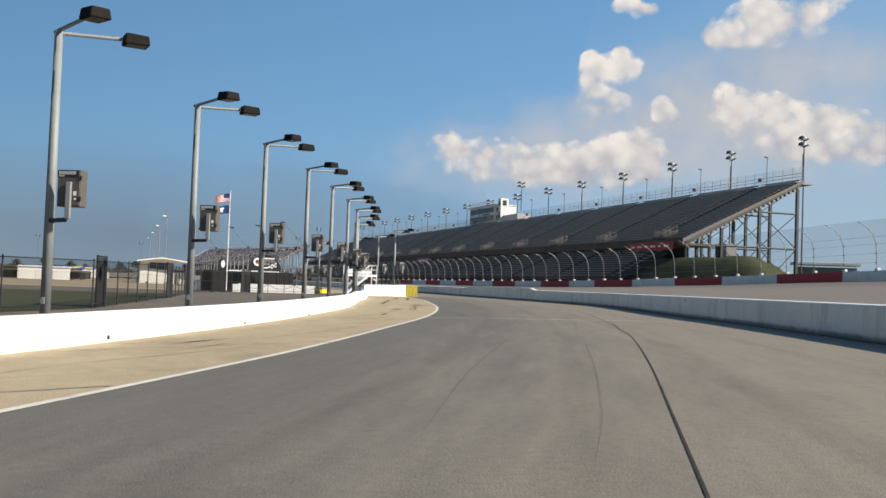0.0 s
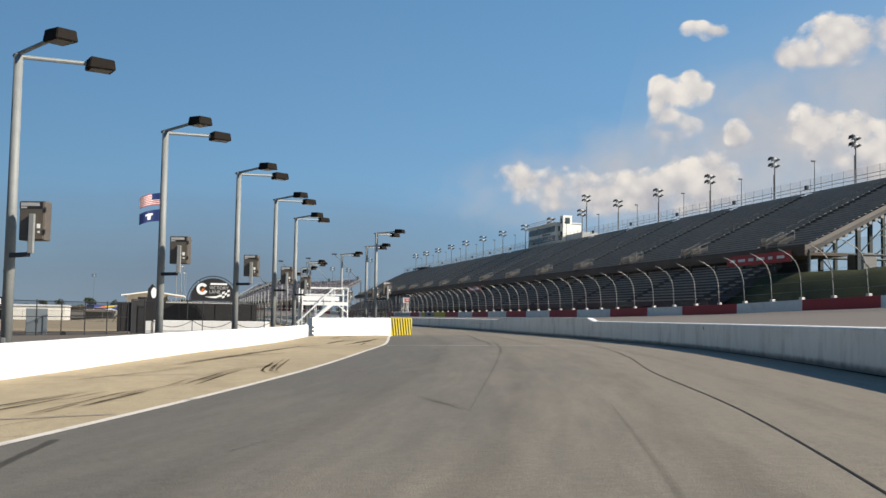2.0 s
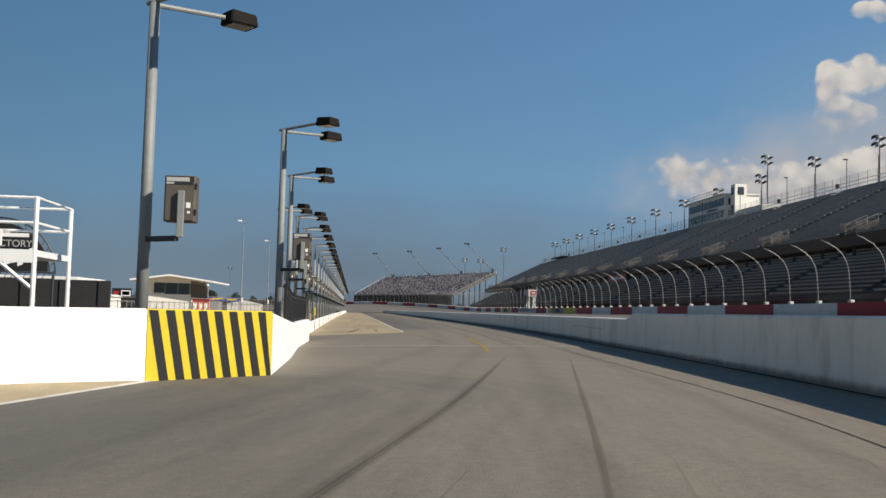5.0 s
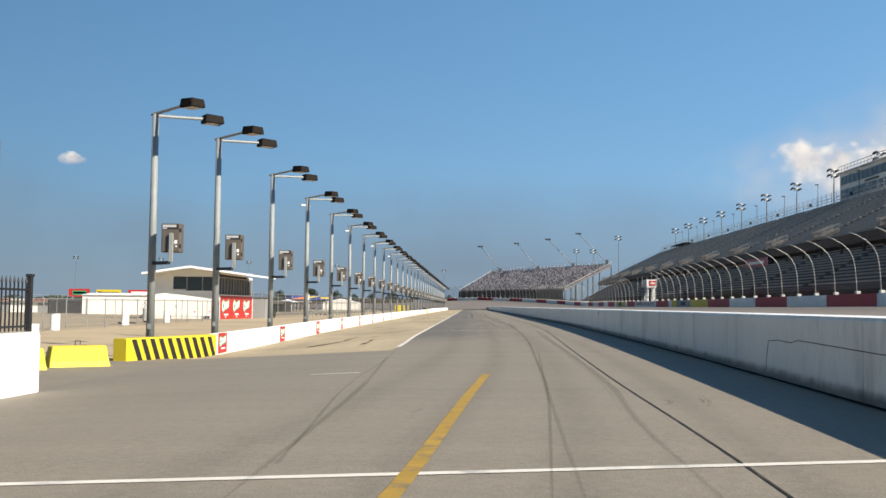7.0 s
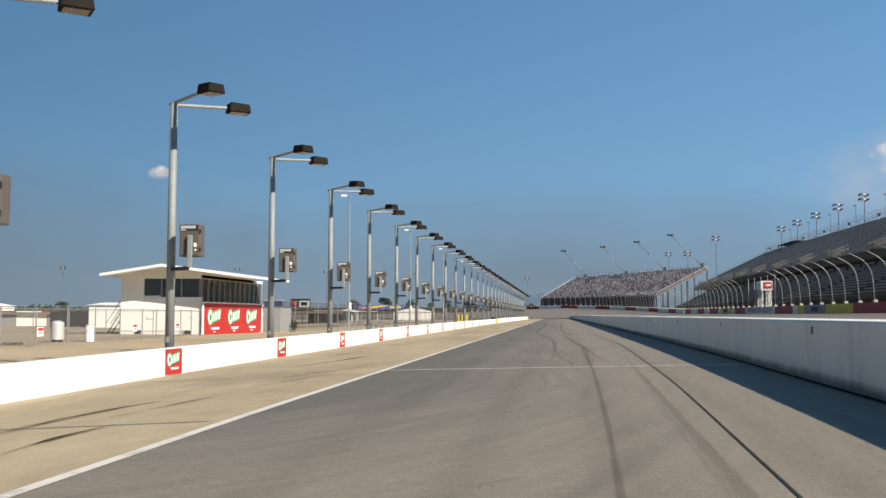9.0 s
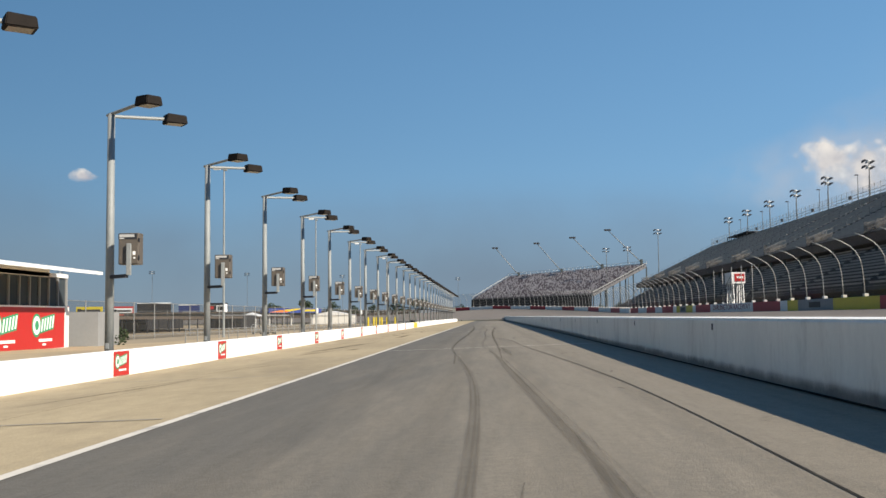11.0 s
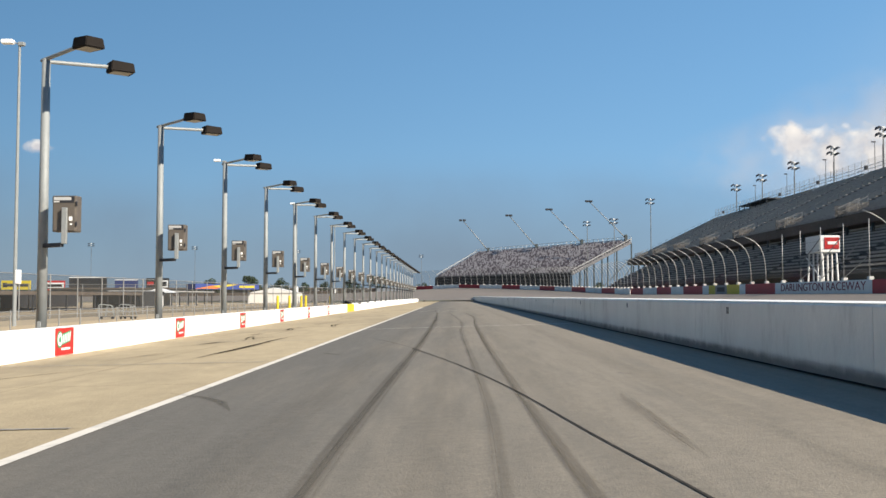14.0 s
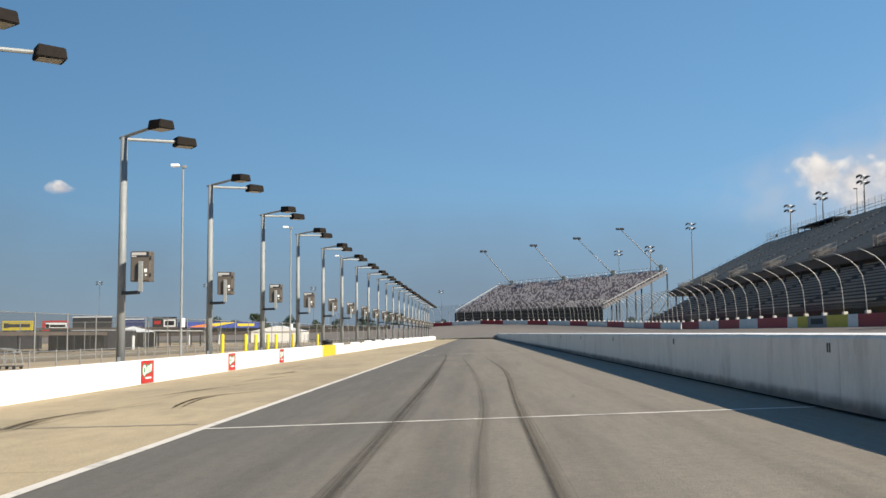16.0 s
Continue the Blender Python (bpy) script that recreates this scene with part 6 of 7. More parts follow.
for y in (-D / 2, D / 2):
    for z in (0.5, 0.97):
        part("rail", rod(bmesh.new(), (-W / 2, y, Z + z), (W / 2, y, Z + z), 0.03, n=6), SIGNWHITE, plat)
for x in (-W / 2, W / 2):
    for z in (0.5, 0.97):
        part("rail", rod(bmesh.new(), (x, -D / 2, Z + z), (x, D / 2, Z + z), 0.03, n=6), SIGNWHITE, plat)
part("mid_post", rod(bmesh.new(), (0.65, -D / 2, Z), (0.65, -D / 2, Z + 0.97), 0.035, n=6), SIGNWHITE, plat)
part("kick_board", boxes(((-0.3, -D / 2, Z + 0.22), (W - 0.6, 0.03, 0.3))), SIGNWHITE, plat)
for y in (-1.55, -2.25):
    part("stringer", boxes(((0, 0, 0), (3.2, 0.06, 0.2))), SIGNWHITE, plat).matrix_local = pose(-0.7, y, Z / 2 + 0.05, 0, -40, 0)
    part("hand_rail", rod(bmesh.new(), (0.5, y, Z + 0.95), (-1.95, y, 0.75), 0.03, n=6), SIGNWHITE, plat)
    for u in (0.05, 0.5, 0.95):
        part("rail_post", rod(bmesh.new(), (0.5 - 2.45 * u, y, Z - u * 2.2), (0.5 - 2.45 * u, y, Z + 0.95 - 2.4 * u), 0.025, n=6), SIGNWHITE, plat)
for k in range(10):
    part("tread", boxes(((0.35 - k * 0.24, -1.9, Z - 0.2 - k * 0.205), (0.26, 0.66, 0.03))), PALE, plat)
part("bench", boxes(((-0.3, 0.2, Z + 0.42), (1.8, 0.3, 0.05)), ((-1.0, 0.2, Z + 0.2), (0.06, 0.25, 0.4)), ((0.4, 0.2, Z + 0.2), (0.06, 0.25, 0.4))), PALE, plat)
part("knee_brace", rod(bmesh.new(), (W / 2 - 0.05, -D / 2, 1.5), (W / 2 - 0.8, -D / 2, Z - 0.1), 0.04, n=6), SIGNWHITE, plat)

low = thing("wall_low", "low white block wall behind the black fence", "wall", kind="structure")
bar_wall(low, "block_panel", [(-24.2 + 2.2 * k, 118.2, -0.5, 0.72) for k in range(5)], 0.25, WHITE)
for k in range(3):
    x = -24.2 + 2.9 * k
    r = thing("slack_rope", "dark rope hanging in front of the low white wall", "rope", group="slack ropes")
    part("rope", tube(bmesh.new(), [(x + 2.9 * u, 114.6, 0.75 - 0.5 * (1 - (2 * u - 1) ** 2)) for u in np.linspace(0, 1, 9)], 0.025, 5), ROPE, r)
    part("stake", rod(bmesh.new(), (x, 114.6, -0.5), (x, 114.6, 0.9), 0.035, n=6), BLACK, r)
box1 = thing("white_cabinet", "small white utility cabinet by the low wall", "cabinet", (-24.6, 116.9, -0.35))
part("cabinet_body", boxes(((0, 0, 0.5), (0.7, 0.5, 1.0)), bevel=0.03), SIGNWHITE, box1)

vic = thing("victory_lane_stage", "dark screened victory lane stage with a pale canopy", "building", (-22.5, 132.5, 0))
part("wall", boxes(((0.75, 0, 0.85), (12.3, 0.25, 2.7))), SCREENSHADE, vic)
for k in range(8):
    part("wall_rib", boxes(((-5.0 + k * 1.64, -0.15, 0.85), (0.08, 0.1, 2.65))), DARK, vic)
part("canopy", boxes(((2.0, 3.5, 2.28), (6.5, 5.0, 0.16)), bevel=0.02), ROOFM, vic)
for x in (-0.8, 4.8):
    part("canopy_post", rod(bmesh.new(), (x, 3.0, -0.4), (x, 3.0, 2.2), 0.08, n=6), PALE, vic)
part("stand_wall", boxes(((-1.1, 4.5, 1.0), (0.2, 6.0, 2.6))), GREY, vic)

arch = thing("arch_sign", "black arched victory lane sign in a steel truss frame", "sign", (-19.6, 130.2, 2.35))


def half_disc(r, n=18):
    return [(r * math.cos(a), r * math.sin(a)) for a in np.linspace(0, math.pi, n)]


part("sign_board", prism(half_disc(1.98), 0.08, pose(0, 0, 0.1)), BLACK, arch)
for r in (2.05, 2.28):
    part("arch_tube", tube(bmesh.new(), [(r * math.cos(a), 0.04, r * math.sin(a)) for a in np.linspace(0, math.pi, 22)], 0.035, 6), DARK, arch)
bm = bmesh.new()
for k in range(21):
    a0, a1 = math.pi * k / 21, math.pi * (k + 0.5) / 21
    rod(bm, (2.05 * math.cos(a0), 0.04, 2.05 * math.sin(a0)), (2.28 * math.cos(a1), 0.04, 2.28 * math.sin(a1)), 0.015, n=4)
for k in range(16):
    x = -2 + k * 0.25
    rod(bm, (x, 0.04, -0.18), (x + 0.125, 0.04, 0.05), 0.015, n=4)
part("truss_lacing", bm, DARK, arch)
part("truss_chord", boxes(((0, 0.04, -0.2), (4.5, 0.06, 0.06)), ((0, 0.04, 0.06), (4.5, 0.06, 0.06))), DARK, arch)
for x in (-2.2, 2.2):
    part("leg", rod(bmesh.new(), (x, 0.04, -2.9), (x, 0.04, 0.0), 0.06, n=6), DARK, arch)
part("logo_ring", prism([(0.5 * math.cos(a), 0.52 * math.sin(a)) for a in np.linspace(0.6, 5.9, 22)] + [(0.24 * math.cos(a), 0.26 * math.sin(a)) for a in np.linspace(5.9, 0.6, 22)], 0.02, pose(-0.98, -0.03, 1.12)), SIGNWHITE, arch, "white round emblem")
part("logo_bolt", prism([(-0.16, -0.2), (0.1, 0.22), (0.02, 0.02), (0.18, 0.02), (-0.08, -0.3)], 0.02, pose(-0.93, -0.055, 1.12)), ORANGE, arch, "orange bolt")
part("brand_bar", boxes(((0.45, -0.02, 1.58), (1.45, 0.02, 0.16))), SIGNWHITE, arch, "pale bar standing for a brand name")
for txt, x, z in (("VICTORY", 0.48, 1.22), ("LANE", 0.12, 0.86)):
    lettering("sign_lettering", txt, 0.40, Matrix.Translation((-19.6 + x, 130.17, 2.35 + z)) @ Euler((radians(90), 0, 0)).to_matrix().to_4x4(), PALE, arch, "grey sign lettering")
part("swoosh", prism([(-0.75, 0.42), (0.3, 0.5), (0.75, 0.78), (0.5, 0.42), (0.2, 0.3)], 0.02, pose(0, -0.03, 0)), SIGNWHITE, arch)
for i in range(4):
    for j in range(3):
        x, z = 0.55 + i * 0.22, 0.22 + j * 0.19 + 0.08 * i
        part("checker", prism([(x, z), (x + 0.22, z + 0.08), (x + 0.22, z + 0.27), (x, z + 0.19)], 0.02, pose(0, -0.03, 0)), SIGNWHITE if (i + j) % 2 else DARK, arch)
pyl = thing("logo_pylon", "dark curved pylon with a white oval emblem", "sign", (-24.9, 131.0, -0.4))
part("pylon_body", prism([(-0.55, 0), (0.55, 0), (0.5, 2.6), (0.3, 3.9), (0.0, 4.25), (-0.35, 3.8), (-0.45, 2.6)], 0.3, Matrix.Identity(4)), BLACK, pyl)
part("oval", prism([(0.24 * math.cos(a), 0.48 * math.sin(a)) for a in np.linspace(0, math.tau, 20)[:-1]], 0.02, pose(0.15, -0.03, 3.45)), SIGNWHITE, pyl)

fpole = thing("flagpole", "white flagpole with two flags flying", "flagpole", (-24.35, 129.7, -0.4))
part("pole", rod(bmesh.new(), (0, 0, 0), (0, 0, 12.45), 0.075, 0.045, 10), SIGNWHITE, fpole)
bm = bmesh.new()
bmesh.ops.create_uvsphere(bm, u_segments=10, v_segments=8, radius=0.1, matrix=pose(0, 0, 12.52))
part("finial", bm, PALE, fpole)


def flag_strip(u0, u1, v0, v1, base, off=0.0, cols=10, w=1.75, h=1.05):
    """A piece of waving cloth; u runs from the pole to the fly, v up."""
    rows = []
    for i in range(cols + 1):
        u = u0 + (u1 - u0) * i / cols
        wave = 0.12 * math.sin(u * 7) * u
        droop = -0.42 * u * u
        rows.append([(-0.06 - u * w, wave - off, base + droop + v * h * (1 - 0.08 * u)) for v in (v0, v1)])
    return loft(rows, False)


flag1 = part("stripes_flag", flag_strip(0, 1, 0, 1, 11.2), SIGNWHITE, fpole, "striped red and white flag with a blue corner")
for k in range(7):
    for off in (0.012, -0.012):
        part("red_stripe", flag_strip(0, 1, 2 * k / 13, (2 * k + 1) / 13, 11.2, off), SIGNRED, flag1)
for off in (0.02, -0.02):
    part("blue_corner", flag_strip(0, 0.42, 6 / 13, 1, 11.2, off), NAVY, flag1)
flag2 = part("blue_flag", flag_strip(0, 1, 0, 1, 9.75), NAVY, fpole, "navy flag with a white emblem")
for off in (0.015, -0.015):
    part("white_emblem", flag_strip(0.45, 0.6, 0.2, 0.75, 9.75, off, 3), SIGNWHITE, flag2)
    part("white_emblem", flag_strip(0.36, 0.7, 0.55, 0.72, 9.75, off, 4), SIGNWHITE, flag2)

# ---- infield clutter ----
for x, y, hh, r, mm, lab in ((-25.0, 190.5, 0.95, 0.28, SIGNWHITE, "white plastic drum on the sandy ground"), (-25.2, 201.3, 0.95, 0.25, SIGNWHITE, "white plastic drum on the sandy ground"), (-24.3, 176.2, 0.95, 0.28, SIGNWHITE, "white plastic drum on the sandy ground"), (-15.2, 152.0, 0.9, 0.26, SIGNWHITE, "white plastic drum on the sandy ground")):
    t = thing("drum", lab, "drum", (x, y, infield_z(x, y)), group="white drums")
    part("body", rod(bmesh.new(), (0, 0, 0), (0, 0, hh), r, n=14), mm, t, smooth=False)
    part("rim", rod(bmesh.new(), (0, 0, hh), (0, 0, hh + 0.03), r + 0.02, n=14), PALE, t)
tank = thing("propane_tank", "grey upright gas tank with a collar by the fence", "tank", (-26.3, 199.6, infield_z(-26.3, 199.6)))
bm = rod(bmesh.new(), (0, 0, 0.15), (0, 0, 1.05), 0.36, n=16)
part("tank_body", bm, PALE, tank)
bm = bmesh.new()
bmesh.ops.create_uvsphere(bm, u_segments=14, v_segments=8, radius=0.36, matrix=pose(0, 0, 1.05) @ Matrix.Diagonal((1, 1, 0.5, 1)))
part("tank_dome", bm, PALE, tank)
part("foot_ring", rod(bmesh.new(), (0, 0, 0), (0, 0, 0.16), 0.28, n=14), DARK, tank)
pal = thing("pallet", "weathered wooden pallet on the ground", "pallet", (-26.2, 194.5, infield_z(-26.2, 194.5)), 30)
for k in range(5):
    part("board", boxes(((-0.5 + k * 0.25, 0, 0.13), (0.14, 1.1, 0.025))), BARK, pal)
for k in range(3):
    part("runner", boxes(((0, -0.5 + k * 0.5, 0.06), (1.15, 0.08, 0.1))), BARK, pal)
yb = thing("yellow_bollard", "yellow steel bollard on the infield", "bollard", group="yellow bollards")
part("post", rod(bmesh.new(), (0, 0, -0.1), (0, 0, 1.5), 0.11, n=12), YELLOW, yb)
bm = bmesh.new()
bmesh.ops.create_uvsphere(bm, u_segments=12, v_segments=6, radius=0.11, matrix=pose(0, 0, 1.5))
part("cap", bm, YELLOW, yb)
for n, y in enumerate((299, 305, 308, 312, 315, 322, 335)):
    m = pose(-13.2, y, infield_z(-13.2, y))
    if n == 0:
        yb.matrix_world = m
    else:
        copy_thing(yb, m)


def tube_cart(x, y, rz):
    """A tool cart of bent tubes on a low platform with small wheels."""
    t = thing("tube_cart", "bare steel tube cart on small wheels by the low fence", "cart", (x, y, infield_z(x, y)), rz, "tube carts")
    part("platform", boxes(((0, 0, 0.2), (1.25, 0.75, 0.05)), bevel=0.01), DARK, t)
    for yy in (-0.36, 0.36):
        part("side_hoop", tube(bmesh.new(), [(-0.6, yy, 0.2), (-0.66, yy, 0.7), (-0.6, yy, 1.12), (-0.48, yy, 1.2), (0.3, yy, 1.12), (0.42, yy, 1.02), (0.5, yy, 0.6), (0.6, yy, 0.2)], 0.026, 6), GALV, t)
        part("mid_rail", rod(bmesh.new(), (-0.64, yy, 0.62), (0.5, yy, 0.62), 0.02, n=6), GALV, t)
        part("stay", rod(bmesh.new(), (-0.1, yy, 0.2), (0.05, yy, 1.14), 0.02, n=6), GALV, t)
        for xx in (-0.45, 0.45):
            part("wheel", rod(bmesh.new(), (xx, yy - 0.03, 0.1), (xx, yy + 0.03, 0.1), 0.1, n=12), BLACK, t)
    for xx, z in ((-0.66, 0.7), (-0.48, 1.2), (0.42, 1.02)):
        part("cross_tube", rod(bmesh.new(), (xx, -0.36, z), (xx, 0.36, z), 0.022, n=6), GALV, t)


tube_cart(-26.8, 297.6, 12)
tube_cart(-25.2, 298.0, -8)


def tall_lamp():
    t = thing("area_light", "tall slim area light pole with a small white lamp", "lamp post", group="tall area lights")
    part("pole", rod(bmesh.new(), (0, 0, 0), (0, 0, 17.6), 0.13, 0.08, 8), GALV, t)
    part("arm", rod(bmesh.new(), (0, 0, 17.5), (-0.7, 0, 17.7), 0.04, n=6), GALV, t)
    part("lamp", boxes(((-0.75, 0, 17.65), (0.75, 0.45, 0.28)), bevel=0.06), SIGNWHITE, t)
    part("lamp", boxes(((0.12, 0, 17.5), (0.4, 0.3, 0.25)), bevel=0.05), GALV, t)
    part("meter_box", boxes(((0.2, 0, 3.05), (0.28, 0.28, 0.85)), bevel=0.03), SIGNWHITE, t)
    return t


tl = tall_lamp()
for n, (x, y) in enumerate(((-25.7, 277.6), (-25.5, 333), (-25.4, 388), (-25.3, 443))):
    m = pose(x, y, infield_z(x, y))
    if n == 0:
        tl.matrix_world = m
    else:
        copy_thing(tl, m)


# ---- far infield buildings ----
def shed(name, label, at, size, wall, roof, rise=0.8, rz=0.0, door=None):
    t = thing(name, label, "building", at, rz)
    L, Wd, h = size
    part("wall", boxes(((0, 0, h / 2), (L, Wd, h))), wall, t)
    s = lambda x: [(x, -Wd / 2 - 0.3, h), (x, 0, h + rise), (x, Wd / 2 + 0.3, h), (x, 0, h - 0.05)]
    bm = loft([s(-L / 2 - 0.3), s(L / 2 + 0.3)])
    bmesh.ops.recalc_face_normals(bm, faces=bm.faces)
    part("roof", bm, roof, t)
    n = max(1, int(L / 4))
    for k in range(n):
        part("door", boxes(((-L / 2 + (k + 0.5) * L / n, -Wd / 2 - 0.02, h * 0.4), (L / n * 0.5, 0.06, h * 0.72))), door or GREY, t)
    return t


shed("low_garage", "long low white garage behind the fence", (-55.4, 282, -0.9), (12, 10, 3.3), STUCCO, ROOFM, 0.4, 0, STUCCO)
shed("low_garage", "white garage row far across the infield", (-135, 330, -0.9), (60, 12, 3.6), STUCCO, ROOFM, 0.5, 0, GREY)
shed("low_garage", "pale garage row beyond the grass", (-112, 195, -0.9), (40, 12, 3.4), STUCCO, ROOFM, 0.5, 10, GREY)
row = thing("garage_row", "low white garage row with a red roof stripe", "building", (-92, 292, -0.9))
part("wall", boxes(((0, 0, 1.2), (46, 6, 2.4))), STUCCO, row)
part("roof_edge", boxes(((0, -0.3, 2.45), (46.6, 7, 0.22))), SIGNWHITE, row)
for k in range(6):
    part("red_stripe", boxes(((-20 + k * 8, -3.84, 2.45), (4.0, 0.06, 0.2))), RED, row)
    part("door", boxes(((-20 + k * 8, -3.03, 1.0), (3.2, 0.06, 1.9))), GREY, row)
shed("white_shed", "white gabled metal shed near the first turn", (-48.0, 499, -0.9), (10, 13, 3.0), STUCCO, ROOFM, 1.4, 90, PALE)
fuel = thing("fuel_canopy", "fuel canopy with blue, yellow and orange stripes", "canopy", (-55, 464, -0.9), 40)
part("fascia", boxes(((0, 0, 4.4), (17, 5.0, 1.3))), BLUE, fuel)
part("orange_stripe", prism([(-8.5, 3.9), (-3.0, 3.9), (1.0, 4.9), (-4.5, 4.6)], 0.03, pose(0, -2.54, 0)), ORANGE, fuel)
part("yellow_stripe", prism([(-4.0, 4.6), (-2.0, 4.1), (3.0, 4.95), (0.0, 4.95)], 0.03, pose(0, -2.58, 0)), YELLOW, fuel)
part("name_bar", boxes(((5.2, -2.54, 4.4), (4.2, 0.04, 0.6))), YELLOW, fuel, "yellow bar standing for a brand name")
for x in (-7, 0, 7):
    part("column", boxes(((x, 0, 1.9), (0.4, 0.4, 3.8))), PALE, fuel)
canopy = thing("long_garage_canopy", "long dark open garage canopy along the infield", "building", (-49.8, 332, -0.95))
# roof made deep so that the ground below it stays in shade
part("roof", boxes(((-7.0, 0, 2.6), (20.0, 82, 0.22)), bevel=0.03), RUST, canopy)
part("fascia", boxes(((3.05, 0, 2.52), (0.12, 82.2, 0.42))), RUST, canopy, "brown weathered roof edge")
# added dark sheet: its colour stands in for shade behind the posts
part("back_wall", boxes(((-17.0, 6, 1.3), (0.2, 122, 2.6))), SCREENSHADE, canopy, "added dark sheet for the shaded space under the canopy")
for k in range(17):
    part("post", boxes(((2.8, -40.5 + k * 5.05, 1.22), (0.16, 0.16, 2.44))), DARK, canopy)
booth = thing("dark_booth", "dark screened booth at the end of the canopy", "building", (-50.5, 378, -0.95))
part("booth_body", boxes(((0, 0, 1.45), (8.0, 11.0, 2.9)), bevel=0.03), SCREENSHADE, booth)
part("white_door", boxes(((4.03, 4.2, 1.2), (0.06, 0.9, 2.0))), SIGNWHITE, booth)
pale = thing("pale_awning", "low pale open awning with a grey back wall", "building", (-52, 404, -0.95))
part("roof", boxes(((0, 0, 3.0), (9, 38, 0.22)), bevel=0.03), PALE, pale)
part("back_wall", boxes(((-4.2, 0, 1.4), (0.2, 38, 2.7))), GREY, pale)
for k in range(7):
    part("post", boxes(((4.2, -18.5 + k * 6.1, 1.4), (0.2, 0.2, 2.8))), DARK, pale)
gab = thing("peaked_tent", "small white peaked tent roof by the booth", "tent", (-48.5, 388, -0.95))
bm = mesh([(-2.5, -2.5, 2.75), (2.5, -2.5, 2.75), (2.5, 2.5, 2.75), (-2.5, 2.5, 2.75), (0, 0, 3.6)], [(0, 1, 4), (1, 2, 4), (2, 3, 4), (3, 0, 4), (3, 2, 1, 0)])
part("tent_roof", bm, SIGNWHITE, gab)
for x, y in ((-2.4, -2.4), (2.4, -2.4), (2.4, 2.4), (-2.4, 2.4)):
    part("tent_pole", rod(bmesh.new(), (x, y, 0), (x, y, 2.75), 0.04, n=6), PALE, gab)


def trailer():
    t = thing("white_trailer", "white travel trailer with dark windows under the canopy", "trailer", group="white trailers")
    part("trailer_body", boxes(((0, 0, 1.25), (2.0, 4.6, 1.4)), bevel=0.12), SIGNWHITE, t)
    for k in range(4):
        part("trailer_window", boxes(((1.01, -1.6 + k * 1.05, 1.55), (0.03, 0.62, 0.5)), bevel=0.01), GLASSD, t)
    for yy in (-0.5, 0.5):
        part("wheel", rod(bmesh.new(), (0.9, yy, 0.33), (1.02, yy, 0.33), 0.33, n=14), BLACK, t)
    part("jack_stand", boxes(((0.6, 1.9, 0.25), (0.1, 0.1, 0.5)), ((0.6, -1.9, 0.25), (0.1, 0.1, 0.5))), DARK, t)
    return t


tr = trailer()
for n, y in enumerate((322.0, 331.0, 345.0)):
    m = pose(-58.5, y, -0.95)
    if n == 0:
        tr.matrix_world = m
    else:
        copy_thing(tr, m)
canopy2 = thing("long_low_stand", "long dark low stand beyond the first turn", "building", (-95, 640, -1.0))
part("roof", boxes(((0, 0, 5.3), (150, 14, 0.6))), RUST, canopy2)
part("back_wall", boxes(((0, 6, 2.5), (149, 0.5, 5.0))), GREY, canopy2)


def billboard(x, y, w, h, z, face, label, shapes):
    t = thing("far_billboard", label, "billboard", (x, y, z), 0, "far billboards")
    part("panel", boxes(((0, 0, 0), (w, 0.5, h))), face, t)
    for dx, dz, sw, sh, mm in shapes:
        part("shape_bar", boxes(((dx, -0.3, dz), (sw, 0.1, sh))), mm, t)
    for u in (-0.4, 0.4):
        part("leg", boxes(((u * w, 0.4, -h / 2 - 1.6), (0.5, 0.5, 7.0))), DARK, t)


billboard(-213.4, 714, 14.5, 4.4, 6.5, YELLOW, "yellow billboard with a dark bar", [(0.8, 0, 10.5, 1.5, DARK), (-5.4, 0, 2.2, 2.2, BLACK)])
billboard(-195.5, 714, 12.4, 4.8, 6.3, SIGNRED, "red and white billboard with dark lettering bar", [(0.6, -0.1, 10.2, 3.0, SIGNWHITE), (1.2, -0.1, 7.4, 1.2, SIGNRED), (-3.6, -0.1, 1.6, 1.8, DARK)])
billboard(-231, 714, 12.5, 4.6, 6.7, SIGNRED, "red billboard with pale shapes", [(0.3, 0, 8.5, 2.4, SIGNGREEN), (0.3, 0, 7.5, 1.2, SIGNWHITE)])
billboard(-178.7, 716, 18.6, 7.6, 6.7, BLACK, "large plain black billboard on legs", [(0, 3.6, 18.6, 0.4, SIGNWHITE)])
billboard(-159.3, 715, 11.4, 6.2, 6.3, NAVY, "navy billboard with a pale stripe", [(0, 2.8, 11.4, 0.4, SIGNWHITE), (0.4, -1.2, 8.0, 1.0, GREY)])
billboard(-144.0, 715, 11.4, 6.2, 6.9, BLACK, "black billboard with red and white emblem shapes", [(-3.4, 0.5, 3.0, 1.6, SIGNRED), (2.4, 0.2, 5.6, 3.4, SIGNWHITE), (2.4, 0.2, 4.4, 2.2, NAVY)])
for n, (x, y, h) in enumerate(((-330, 800, 34), (-275, 820, 34), (-218, 830, 34), (-160, 850, 33), (-100, 880, 32), (-420, 700, 33), (-20, 900, 30), (-520, 560, 32))):
    t = light_mast(h, 2)
    t.matrix_world = pose(x, y, -1.0)
    for o in t.children:
        if o.name.startswith("lamp_head"):
            o.scale = (1.2, 1.2, 1.2)
            o.location = Vector((0, 0, -0.2 * (h - 0.5)))
    tagged(t, "distant floodlight mast beyond the back straight", "light mast", "distant masts")


